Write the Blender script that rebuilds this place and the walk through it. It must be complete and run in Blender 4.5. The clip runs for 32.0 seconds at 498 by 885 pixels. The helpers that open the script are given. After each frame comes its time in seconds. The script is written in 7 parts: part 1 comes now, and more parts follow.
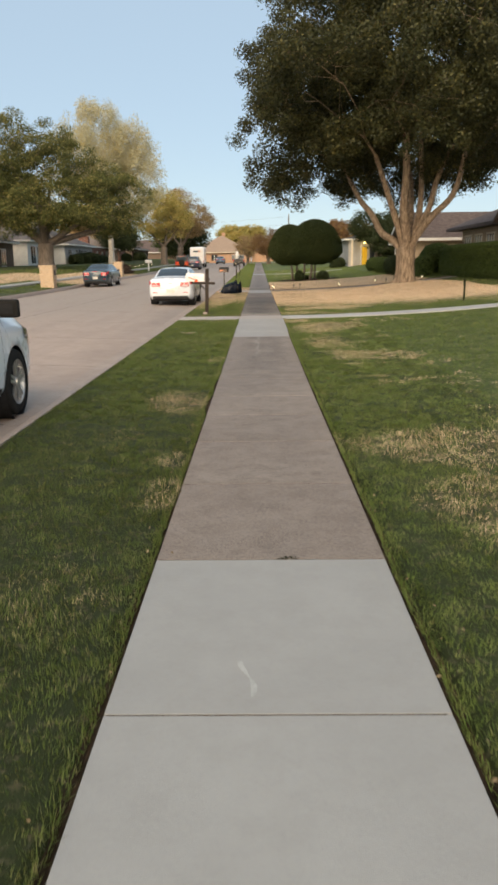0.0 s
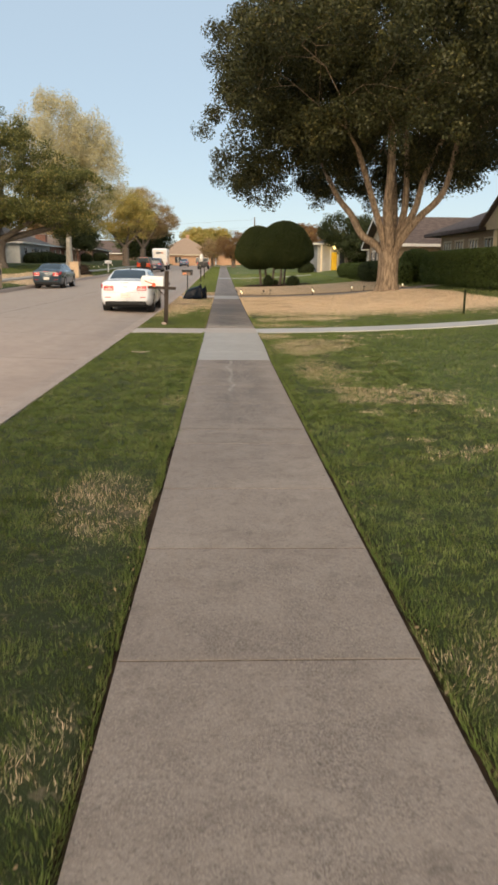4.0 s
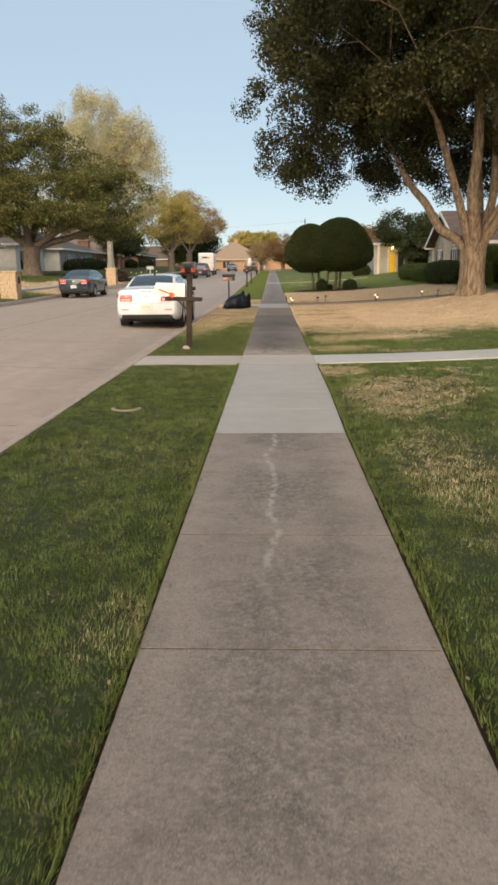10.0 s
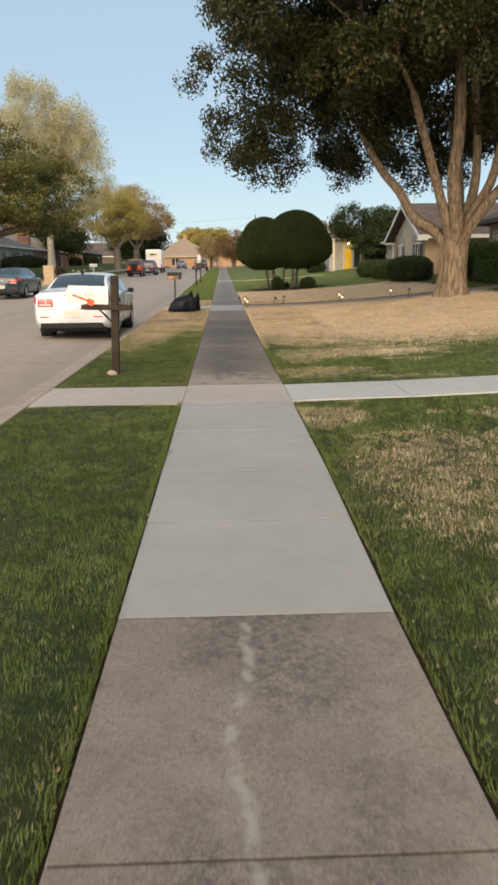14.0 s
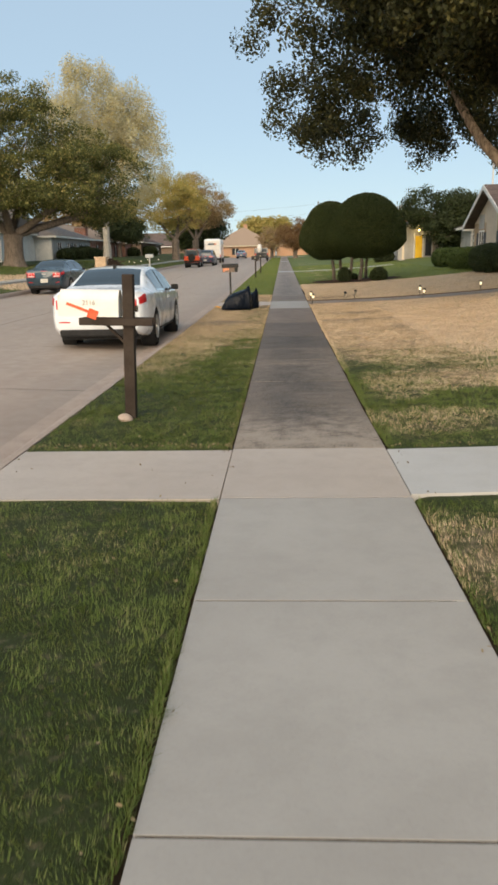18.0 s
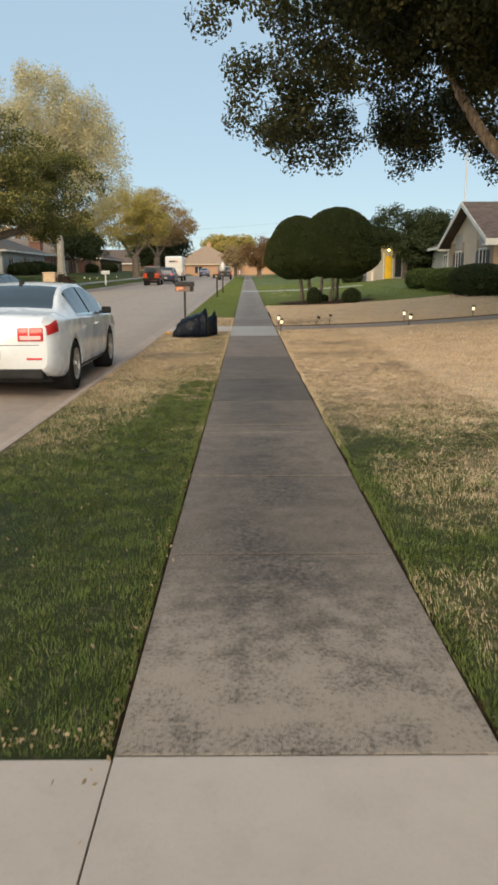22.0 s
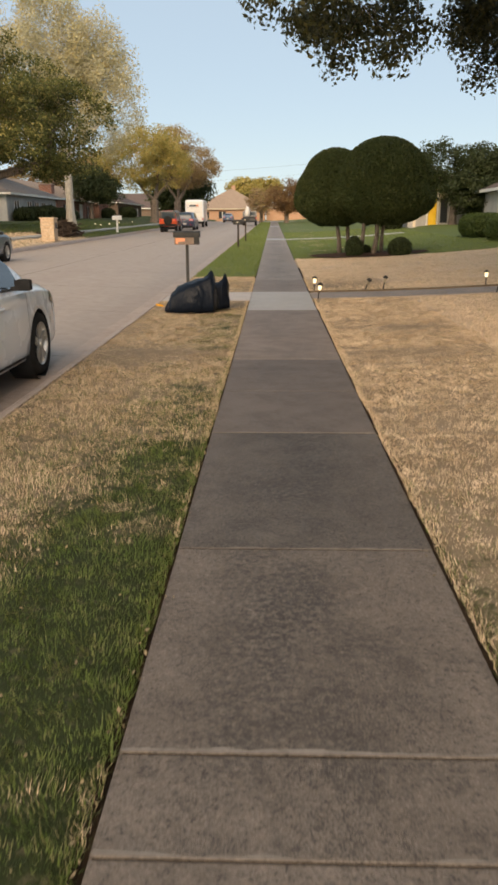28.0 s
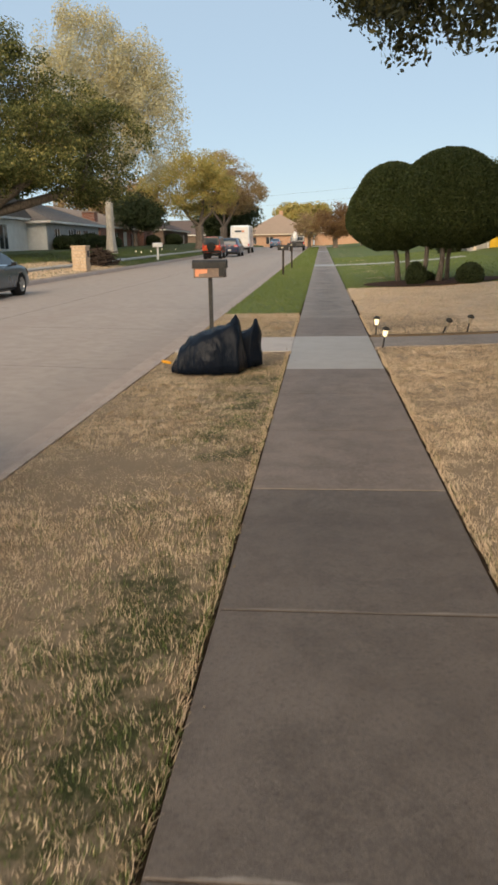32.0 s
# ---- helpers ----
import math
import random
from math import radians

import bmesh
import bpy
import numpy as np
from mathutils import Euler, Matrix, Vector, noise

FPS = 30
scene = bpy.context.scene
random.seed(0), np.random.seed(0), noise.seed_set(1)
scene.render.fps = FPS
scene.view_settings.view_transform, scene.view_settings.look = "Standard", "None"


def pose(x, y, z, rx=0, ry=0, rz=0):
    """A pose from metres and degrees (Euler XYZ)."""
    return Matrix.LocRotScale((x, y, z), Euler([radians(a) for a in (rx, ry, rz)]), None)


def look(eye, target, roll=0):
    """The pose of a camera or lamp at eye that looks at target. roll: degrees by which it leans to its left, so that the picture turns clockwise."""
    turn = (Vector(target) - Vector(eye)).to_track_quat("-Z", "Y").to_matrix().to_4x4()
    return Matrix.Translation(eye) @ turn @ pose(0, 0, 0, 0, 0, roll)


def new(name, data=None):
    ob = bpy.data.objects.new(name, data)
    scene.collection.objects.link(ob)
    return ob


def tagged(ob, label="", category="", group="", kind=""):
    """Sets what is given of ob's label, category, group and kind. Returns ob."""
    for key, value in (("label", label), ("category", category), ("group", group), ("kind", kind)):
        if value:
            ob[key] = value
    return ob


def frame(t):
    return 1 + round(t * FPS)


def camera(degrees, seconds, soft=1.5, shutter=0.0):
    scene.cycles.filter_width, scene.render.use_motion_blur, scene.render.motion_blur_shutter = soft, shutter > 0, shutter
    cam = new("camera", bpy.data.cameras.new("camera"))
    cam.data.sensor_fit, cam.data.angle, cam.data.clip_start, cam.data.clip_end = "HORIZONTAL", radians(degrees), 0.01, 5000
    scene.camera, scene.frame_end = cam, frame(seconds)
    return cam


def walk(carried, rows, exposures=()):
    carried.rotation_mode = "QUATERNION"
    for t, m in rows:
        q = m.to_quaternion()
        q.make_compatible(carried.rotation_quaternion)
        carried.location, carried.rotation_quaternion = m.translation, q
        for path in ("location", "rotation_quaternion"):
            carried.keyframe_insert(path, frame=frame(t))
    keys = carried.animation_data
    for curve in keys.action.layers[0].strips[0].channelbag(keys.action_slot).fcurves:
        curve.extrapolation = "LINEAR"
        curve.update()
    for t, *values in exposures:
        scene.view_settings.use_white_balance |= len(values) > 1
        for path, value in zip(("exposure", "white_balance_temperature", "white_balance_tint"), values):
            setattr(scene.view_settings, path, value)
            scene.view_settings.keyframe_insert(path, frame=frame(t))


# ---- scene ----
# The walk: seconds, place in metres, yaw, pitch and roll in degrees.
cam = camera(36.65, 32.0, soft=3.0, shutter=0.35)
PATH = [
    (0.0, 0.009, -0.000, 1.500, 0.69, -13.33, 0.67),
    (0.5, -0.014, 0.474, 1.509, 1.81, -13.66, 0.65),
    (1.0, -0.036, 0.885, 1.517, 0.58, -13.82, 0.16),
    (1.5, -0.021, 1.351, 1.512, 1.87, -13.44, 0.46),
    (2.0, -0.075, 1.788, 1.511, 0.39, -13.08, 0.07),
    (2.5, -0.050, 2.226, 1.498, 0.87, -12.77, 0.22),
    (3.0, -0.105, 2.692, 1.479, 0.32, -12.71, 0.13),
    (3.5, -0.113, 3.208, 1.476, -1.08, -12.83, -0.39),
    (5.5, -0.205, 5.106, 1.487, -2.76, -13.61, -0.58),
    (6.0, -0.154, 5.600, 1.475, -1.91, -13.40, -0.27),
    (6.5, -0.160, 6.074, 1.455, -0.86, -13.49, 0.14),
    (7.0, -0.138, 6.539, 1.461, -1.54, -13.20, 0.20),
    (7.5, -0.125, 7.015, 1.457, 0.18, -13.11, 0.87),
    (8.0, -0.163, 7.469, 1.484, -0.75, -12.85, 0.73),
    (8.5, -0.119, 7.955, 1.486, 1.00, -12.55, 1.21),
    (9.0, -0.135, 8.385, 1.471, 0.77, -12.83, 0.94),
    (9.5, -0.061, 8.828, 1.448, 0.79, -12.22, 0.74),
    (10.0, -0.012, 9.289, 1.435, 1.72, -12.75, 0.44),
    (10.5, 0.033, 9.730, 1.455, -0.14, -13.00, -0.40),
    (11.0, 0.090, 10.180, 1.472, 2.18, -12.95, 0.03),
    (11.5, 0.029, 10.625, 1.471, 1.71, -13.05, -0.06),
    (12.0, 0.024, 11.109, 1.457, 2.64, -12.92, 0.56),
    (12.5, -0.045, 11.591, 1.440, 1.25, -13.20, 0.99),
    (13.0, -0.046, 12.062, 1.438, -0.79, -13.23, 0.92),
    (13.5, -0.059, 12.541, 1.439, 0.19, -13.20, 1.34),
    (14.0, -0.059, 12.999, 1.456, -1.97, -13.00, 0.68),
    (14.5, -0.009, 13.455, 1.485, 0.18, -12.29, 0.89),
    (16.5, -0.035, 15.253, 1.467, 0.86, -13.34, 0.80),
    (17.0, -0.043, 15.747, 1.460, 2.01, -13.71, 1.32),
    (17.5, -0.093, 16.189, 1.492, 0.07, -14.06, 0.67),
    (18.0, -0.117, 16.661, 1.501, 2.52, -13.70, 1.12),
    (18.5, -0.177, 17.099, 1.507, -0.07, -13.49, 0.53),
    (19.0, -0.145, 17.595, 1.506, -0.25, -13.13, 0.53),
    (19.5, -0.193, 18.073, 1.494, -0.25, -13.21, 0.54),
    (20.0, -0.142, 18.536, 1.478, -0.84, -12.53, 0.25),
    (20.5, -0.129, 19.049, 1.467, 1.00, -12.85, 0.56),
    (21.0, -0.131, 19.508, 1.481, 0.03, -13.05, 0.19),
    (21.5, -0.081, 19.988, 1.484, 2.54, -12.61, 0.87),
    (22.0, -0.111, 20.449, 1.472, -0.16, -12.36, 0.22),
    (22.5, -0.073, 20.941, 1.453, -0.17, -12.43, 0.23),
    (23.0, -0.142, 21.414, 1.444, -0.43, -13.53, 0.46),
    (23.5, -0.128, 21.887, 1.440, -1.13, -13.62, 0.57),
    (24.0, -0.109, 22.380, 1.442, 0.30, -14.14, 1.44),
    (24.5, -0.132, 22.846, 1.472, -2.39, -13.66, 0.83),
    (26.5, -0.140, 24.693, 1.503, -2.77, -15.65, 0.54),
    (27.0, -0.127, 25.135, 1.500, -1.47, -16.09, -0.07),
    (27.5, -0.094, 25.615, 1.495, 1.92, -16.40, 0.44),
    (28.0, -0.087, 26.051, 1.516, 1.78, -16.26, 0.23),
    (28.5, -0.029, 26.537, 1.523, 4.26, -15.87, 1.15),
    (29.0, -0.081, 27.018, 1.520, 4.57, -15.80, 1.11),
    (29.5, -0.055, 27.538, 1.501, 5.35, -15.45, 1.22),
    (30.0, -0.101, 28.035, 1.501, 6.09, -15.72, 0.99),
    (30.5, -0.084, 28.500, 1.514, 6.06, -15.04, 0.39),
    (31.0, -0.066, 28.991, 1.509, 6.84, -14.77, 0.67),
    (31.5, -0.122, 29.428, 1.524, 5.19, -14.51, 0.49),
    (32.0, -0.104, 29.903, 1.519, 5.34, -14.41, 1.02),
    ]
walk(cam, [(t, pose(x, y, z, 90 + pitch, roll, yaw)) for t, x, y, z, yaw, pitch, roll in PATH],
     exposures=[(0.0, 0.12, 7600, 7), (6.0, 0.14, 7950, 8), (8.5, 0.14, 7900, 8), (11.0, 0.12, 7700, 6), (14.0, 0.11, 7500, 5), (18.0, 0.09, 7400, 5), (22.0, 0.06, 7400, 3),
                (23.5, 0.14, 7800, 6), (27.0, 0.12, 7750, 7), (28.5, 0.16, 8150, 10), (30.0, 0.16, 8150, 10), (31.0, 0.12, 7850, 8), (32.0, 0.07, 7500, 7)])

# ---- dusk sky, with the sun low behind the walker ----
world = bpy.data.worlds.new("dusk_sky")
scene.world = world
world.use_nodes = True
wn = world.node_tree
sky = wn.nodes.new("ShaderNodeTexSky")
sky.sky_type = "NISHITA"
sky.sun_disc = False
sky.sun_elevation = radians(25.0)
sky.sun_rotation = radians(190.0)
sky.air_density, sky.dust_density, sky.ozone_density = 0.85, 0.2, 1.6
wn.nodes["Background"].inputs["Strength"].default_value = 0.135
wn.links.new(sky.outputs["Color"], wn.nodes["Background"].inputs["Color"])
# a thin even veil of high haze flattens the sky from zenith to horizon
veil = wn.nodes.new("ShaderNodeBackground")
veil.inputs["Color"].default_value, veil.inputs["Strength"].default_value = (0.435, 0.600, 0.84, 1), 1.05
blend = wn.nodes.new("ShaderNodeMixShader")
blend.inputs[0].default_value = 0.74
wn.links.new(wn.nodes["Background"].outputs[0], blend.inputs[1])
wn.links.new(veil.outputs[0], blend.inputs[2])
wn.links.new(blend.outputs[0], wn.nodes["World Output"].inputs["Surface"])

sun = new("sun", bpy.data.lights.new("sun", "SUN"))
sun.data.energy, sun.data.angle, sun.data.color = 4.4, radians(60), (1.0, 0.82, 0.64)
sun.matrix_world = look((0, 0, 50), Vector((0, 0, 50)) + Vector((0.17, 0.97, -0.46)))

# ---- materials ----
class Net:
    """Short ways to wire the nodes of one material."""

    def __init__(self, name, tree=None):
        if tree is None:
            self.mat = bpy.data.materials.new(name)
            self.mat.use_nodes = True
            tree = self.mat.node_tree
            self.bsdf = tree.nodes["Principled BSDF"]
        self.tree = tree

    def node(self, kind):
        return self.tree.nodes.new(kind)

    def link(self, a, b):
        self.tree.links.new(a, b)

    def put(self, socket, value):
        if hasattr(value, "is_linked"):
            self.link(value, socket)
        elif isinstance(value, tuple) and len(value) == 3 and socket.type == "RGBA":
            socket.default_value = (*value, 1)
        else:
            socket.default_value = value

    def math(self, op, a, b=0.0, c=0.0, clamp=False):
        n = self.node("ShaderNodeMath")
        n.operation, n.use_clamp = op, clamp
        for s, v in zip(n.inputs, (a, b, c)):
            self.put(s, v)
        return n.outputs[0]

    def ramp(self, v, lo, hi):
        n = self.node("ShaderNodeMapRange")
        n.interpolation_type = "SMOOTHSTEP"
        self.put(n.inputs[0], v)
        self.put(n.inputs[1], lo)
        self.put(n.inputs[2], hi)
        return n.outputs[0]

    def mix(self, f, a, b, blend="MIX"):
        n = self.node("ShaderNodeMix")
        n.data_type, n.blend_type = "RGBA", blend
        self.put(n.inputs[0], f)
        self.put(n.inputs[6], a)
        self.put(n.inputs[7], b)
        return n.outputs[2]

    def pos(self, world=True):
        if world:
            return self.node("ShaderNodeNewGeometry").outputs["Position"]
        return self.node("ShaderNodeTexCoord").outputs["Object"]

    def xyz(self, v):
        n = self.node("ShaderNodeSeparateXYZ")
        self.link(v, n.inputs[0])
        return n.outputs

    def stretch(self, v, sx, sy, sz):
        n = self.node("ShaderNodeVectorMath")
        n.operation = "MULTIPLY"
        self.link(v, n.inputs[0])
        n.inputs[1].default_value = (sx, sy, sz)
        return n.outputs[0]

    def noise(self, v, scale, detail=4.0, rough=0.6):
        n = self.node("ShaderNodeTexNoise")
        self.link(v, n.inputs["Vector"])
        n.inputs["Scale"].default_value = scale
        n.inputs["Detail"].default_value = detail
        n.inputs["Roughness"].default_value = rough
        return n.outputs["Fac"]

    def bump(self, h, strength, distance=0.01):
        n = self.node("ShaderNodeBump")
        n.inputs["Strength"].default_value = strength
        n.inputs["Distance"].default_value = distance
        self.put(n.inputs["Height"], h)
        self.link(n.outputs[0], self.bsdf.inputs["Normal"])

    def done(self, color, rough, metal=0.0, spec=0.5, coat=0.0):
        b = self.bsdf.inputs
        self.put(b["Base Color"], color)
        self.put(b["Roughness"], rough)
        b["Metallic"].default_value = metal
        b["Specular IOR Level"].default_value = spec
        b["Coat Weight"].default_value = coat
        return self.mat


def surface(name, c1, c2, scale=3.0, fine=60.0, rough=0.7, metal=0.0, relief=0.3, world=True, spec=0.1, coat=0.0, grain=0.35):
    """A plain worn surface: two tones in large patches, a fine grain over them and a little relief."""
    n = Net(name)
    p = n.pos(world)
    big, small = n.noise(p, scale, 5), n.noise(p, fine, 3, 0.7)
    col = n.mix(n.ramp(big, 0.35, 0.65), c1, c2)
    dark = tuple(v * 0.6 for v in c1)
    col = n.mix(n.math("MULTIPLY", n.ramp(small, 0.45, 0.75), grain), col, dark)
    if relief:
        n.bump(small, relief)
    return n.done(col, n.math("MULTIPLY_ADD", big, 0.2, rough - 0.1), metal, spec, coat)


def paint(name, c, rough=0.3, coat=0.6, metal=0.0):
    """Car paint with a thin film of dust."""
    n = Net(name)
    p = n.pos(False)
    dust = n.noise(p, 2.5, 6)
    col = n.mix(n.math("MULTIPLY", n.ramp(dust, 0.4, 0.8), 0.10), c, (0.30, 0.26, 0.22))
    return n.done(col, n.math("MULTIPLY_ADD", dust, 0.15, rough - 0.05), metal, 0.5, coat)


def glass(name, c=(0.02, 0.03, 0.035), rough=0.04, spec=0.8, coat=0.3):
    n = Net(name)
    p = n.pos(False)
    return n.done(n.mix(n.noise(p, 3), c, tuple(v * 1.4 for v in c)), n.math("MULTIPLY_ADD", n.noise(p, 9), 0.05, rough), 0.0, spec, coat)


def lit(name, c, strength):
    n = Net(name)
    n.put(n.bsdf.inputs["Emission Color"], c)
    n.bsdf.inputs["Emission Strength"].default_value = strength
    return n.done(c, 0.4)


# Where the turf is dormant and straw-coloured: a front yard on both sides of the pavement, and worn patches.
turf = bpy.data.node_groups.new("dormant_turf", "ShaderNodeTree")
turf.interface.new_socket("dry", in_out="OUTPUT", socket_type="NodeSocketFloat")
tn = Net("", turf)
tp = tn.pos()
tx, ty, tz = tn.xyz(tp)
t_big, t_mid = tn.noise(tp, 0.45, 3), tn.noise(tp, 1.6, 5, 0.65)
wob = tn.math("MULTIPLY_ADD", t_mid, 3.2, -1.6)
left_y = tn.math("ADD", ty, tn.math("MULTIPLY", wob, 1.3))
left_dry = tn.math("SUBTRACT", tn.ramp(left_y, 28.0, 34.0), tn.ramp(ty, 46.6, 46.9))
edge_green = tn.math("MULTIPLY", tn.math("MULTIPLY", tn.ramp(tx, -1.7, -0.8), tn.ramp(ty, 41.0, 38.0)), tn.ramp(t_mid, 0.35, 0.65))
left_dry = tn.math("SUBTRACT", tn.math("ADD", tn.math("MULTIPLY", left_dry, 0.56), tn.math("MULTIPLY", tn.math("SUBTRACT", tn.ramp(ty, 22.4, 30.5), tn.ramp(ty, 46.6, 46.9)), 0.26)), tn.math("MULTIPLY", edge_green, 0.6), clamp=True)
right_y = tn.math("ADD", tn.math("ADD", ty, tn.math("MULTIPLY", wob, 1.2)), tn.math("MULTIPLY", tx, 0.28))
right_dry = tn.math("SUBTRACT", tn.ramp(right_y, 25.6, 32.4), tn.ramp(tn.math("ADD", ty, tn.math("MULTIPLY", tx, 0.05)), 54.9, 55.3))
right_dry = tn.math("MULTIPLY", right_dry, tn.ramp(tx, 9.8, 9.2))
far_dry = tn.math("MULTIPLY", tn.ramp(ty, 50.0, 53.0), tn.ramp(ty, 78.0, 74.0))
far_dry = tn.math("MULTIPLY", tn.math("MULTIPLY", far_dry, tn.ramp(tx, -16.8, -16.0)), tn.ramp(t_mid, 0.25, 0.5))
yard_dry = tn.math("MULTIPLY", tn.math("MULTIPLY", tn.ramp(ty, 36.0, 38.0), tn.ramp(ty, 64.0, 60.0)), tn.math("MULTIPLY", tn.ramp(tx, -15.2, -15.6), tn.ramp(tx, -19.6, -18.6)))
far_dry = tn.math("MAXIMUM", far_dry, tn.math("MULTIPLY", yard_dry, 0.85))
is_right, is_far = tn.math("GREATER_THAN", tx, 0.1), tn.math("LESS_THAN", tx, -8.0)
worn = 0.0
for wx, wy, rx, ry, amount in ((1.75, 6.1, 1.0, 0.9, 0.60), (1.5, 4.5, 0.5, 1.1, 0.5), (3.2, 6.8, 1.2, 1.4, 0.4), (1.6, 18.3, 0.8, 2.0, 0.55), (1.35, 14.8, 0.5, 1.7, 0.45), (1.35, 23.6, 0.9, 0.7, 0.6), (1.2, 25.6, 0.5, 1.2, 0.6), (1.0, 20.4, 0.4, 0.7, 0.8),
                               (2.6, 26.2, 1.4, 0.9, 0.95), (-0.66, 4.9, 0.2, 0.5, 0.42), (-0.68, 5.8, 0.2, 0.4, 0.38), (-0.95, 3.3, 0.4, 0.6, 0.3), (-1.25, 6.7, 0.3, 0.5, 0.3), (-0.7, 12.2, 0.2, 0.6, 0.35), (-0.9, 8.4, 0.4, 0.9, 0.45)):
    far = tn.math("SQRT", tn.math("ADD", tn.math("POWER", tn.math("MULTIPLY_ADD", tx, 1 / rx, -wx / rx), 2.0), tn.math("POWER", tn.math("MULTIPLY_ADD", ty, 1 / ry, -wy / ry), 2.0)))
    far = tn.math("ADD", far, tn.math("MULTIPLY", wob, 0.55))
    worn = tn.math("MAXIMUM", worn, tn.math("MULTIPLY", tn.ramp(far, 1.25, 0.45), amount * 0.42))
patches = tn.ramp(tn.math("ADD", t_big, tn.math("MULTIPLY", t_mid, 0.6)), 0.79, 0.93)
lane = tn.math("MULTIPLY", tn.ramp(tx, 1.0, 1.6), tn.ramp(tx, 4.2, 3.0))
patches = tn.math("MULTIPLY", patches, tn.math("MULTIPLY_ADD", lane, 0.16, 0.12))
dry = tn.math("ADD", tn.math("MULTIPLY", is_right, right_dry), tn.math("MULTIPLY", tn.math("SUBTRACT", 1.0, is_right), left_dry))
dry = tn.math("ADD", tn.math("MULTIPLY", tn.math("SUBTRACT", 1.0, is_far), dry), tn.math("MULTIPLY", is_far, far_dry))
dry = tn.math("ADD", tn.math("MAXIMUM", dry, worn), patches, clamp=True)
turf_out = tn.node("NodeGroupOutput")
tn.link(dry, turf_out.inputs[0])


def turf_mat(name, green1, green2, lush, straw1, straw2, fine, thatch, soil, rough=0.8):
    n = Net(name)
    p = n.pos()
    gx, gy, gz_ = n.xyz(p)
    g = n.node("ShaderNodeGroup")
    g.node_tree = turf
    a, b = n.noise(p, 2.2, 5), n.noise(p, fine, 2, 0.8)
    fleck, clump = n.noise(p, fine * 0.4, 3, 0.7), n.noise(p, 7.0, 5, 0.7)
    green = n.mix(n.ramp(a, 0.3, 0.7), green1, green2)
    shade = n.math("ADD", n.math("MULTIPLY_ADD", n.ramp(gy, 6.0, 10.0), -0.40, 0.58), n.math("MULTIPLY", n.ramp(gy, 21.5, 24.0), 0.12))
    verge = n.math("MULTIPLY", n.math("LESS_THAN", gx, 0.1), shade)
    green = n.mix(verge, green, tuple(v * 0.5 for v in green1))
    kept = n.math("MULTIPLY", n.math("GREATER_THAN", gx, -4.0), n.ramp(n.math("ADD", gy, n.math("MULTIPLY", n.math("GREATER_THAN", gx, 0.1), -8.3)), 46.4, 46.9))
    green = n.mix(n.math("MULTIPLY", kept, 0.8), green, lush)
    straw = n.mix(n.ramp(a, 0.3, 0.7), straw1, straw2)
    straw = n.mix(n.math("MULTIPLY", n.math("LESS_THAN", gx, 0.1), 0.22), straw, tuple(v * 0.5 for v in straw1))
    litter = n.math("MULTIPLY", n.ramp(n.math("ADD", fleck, n.math("MULTIPLY_ADD", clump, 0.6, -0.3)), 0.54, 0.70), thatch)
    green = n.mix(n.math("MULTIPLY", litter, n.math("SUBTRACT", 1.0, kept)), green, straw1)
    straw = n.mix(n.math("MULTIPLY", n.ramp(n.math("ADD", fleck, n.math("MULTIPLY_ADD", clump, 0.7, -0.35)), 0.52, 0.70), thatch * 0.35), straw, tuple(v * 0.5 for v in straw1))
    blade = soil < 0.5
    own = n.node("ShaderNodeNewGeometry").outputs["Random Per Island"] if blade else fleck
    mixed = n.math("ADD", n.math("MULTIPLY", g.outputs[0], 1.2), n.math("MULTIPLY", n.math("ADD", n.math("MULTIPLY_ADD", own, 1.7, -0.85), n.math("MULTIPLY_ADD", clump, 1.5, -0.75)), n.ramp(g.outputs[0], 0.0, 0.30)))
    col = n.mix(n.ramp(mixed, 0.2, 0.8), green, straw)
    col = n.mix(n.math("MULTIPLY", n.math("MULTIPLY", n.ramp(b, 0.45, 0.75), n.math("MULTIPLY_ADD", g.outputs[0], -0.95, 1.0)), soil), col, (0.045, 0.036, 0.022))
    if blade:
        # every blade has its own tone
        col = n.mix(n.math("MULTIPLY", n.ramp(own, 0.6, 0.0), 0.35), col, n.mix(0.75, col, (0.03, 0.034, 0.012)))
        col = n.mix(n.math("MULTIPLY", n.ramp(own, 0.80, 1.0), 0.06), col, straw2)
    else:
        # beside the pavement shade between the blades is coloured into the soil and thatch
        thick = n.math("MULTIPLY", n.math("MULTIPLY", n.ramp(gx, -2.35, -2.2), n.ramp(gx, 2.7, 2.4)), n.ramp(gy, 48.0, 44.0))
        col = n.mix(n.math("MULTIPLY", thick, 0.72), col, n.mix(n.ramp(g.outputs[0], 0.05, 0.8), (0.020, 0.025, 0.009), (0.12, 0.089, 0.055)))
    n.bump(b, 0.4, 0.02)
    return n.done(col, rough, 0, 0.2)


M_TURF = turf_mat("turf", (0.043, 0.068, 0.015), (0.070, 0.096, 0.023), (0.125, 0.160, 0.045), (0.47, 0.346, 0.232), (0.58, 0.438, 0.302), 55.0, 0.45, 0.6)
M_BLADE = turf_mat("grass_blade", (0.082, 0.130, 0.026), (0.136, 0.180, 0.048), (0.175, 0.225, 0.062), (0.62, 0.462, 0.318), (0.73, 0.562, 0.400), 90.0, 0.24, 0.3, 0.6)


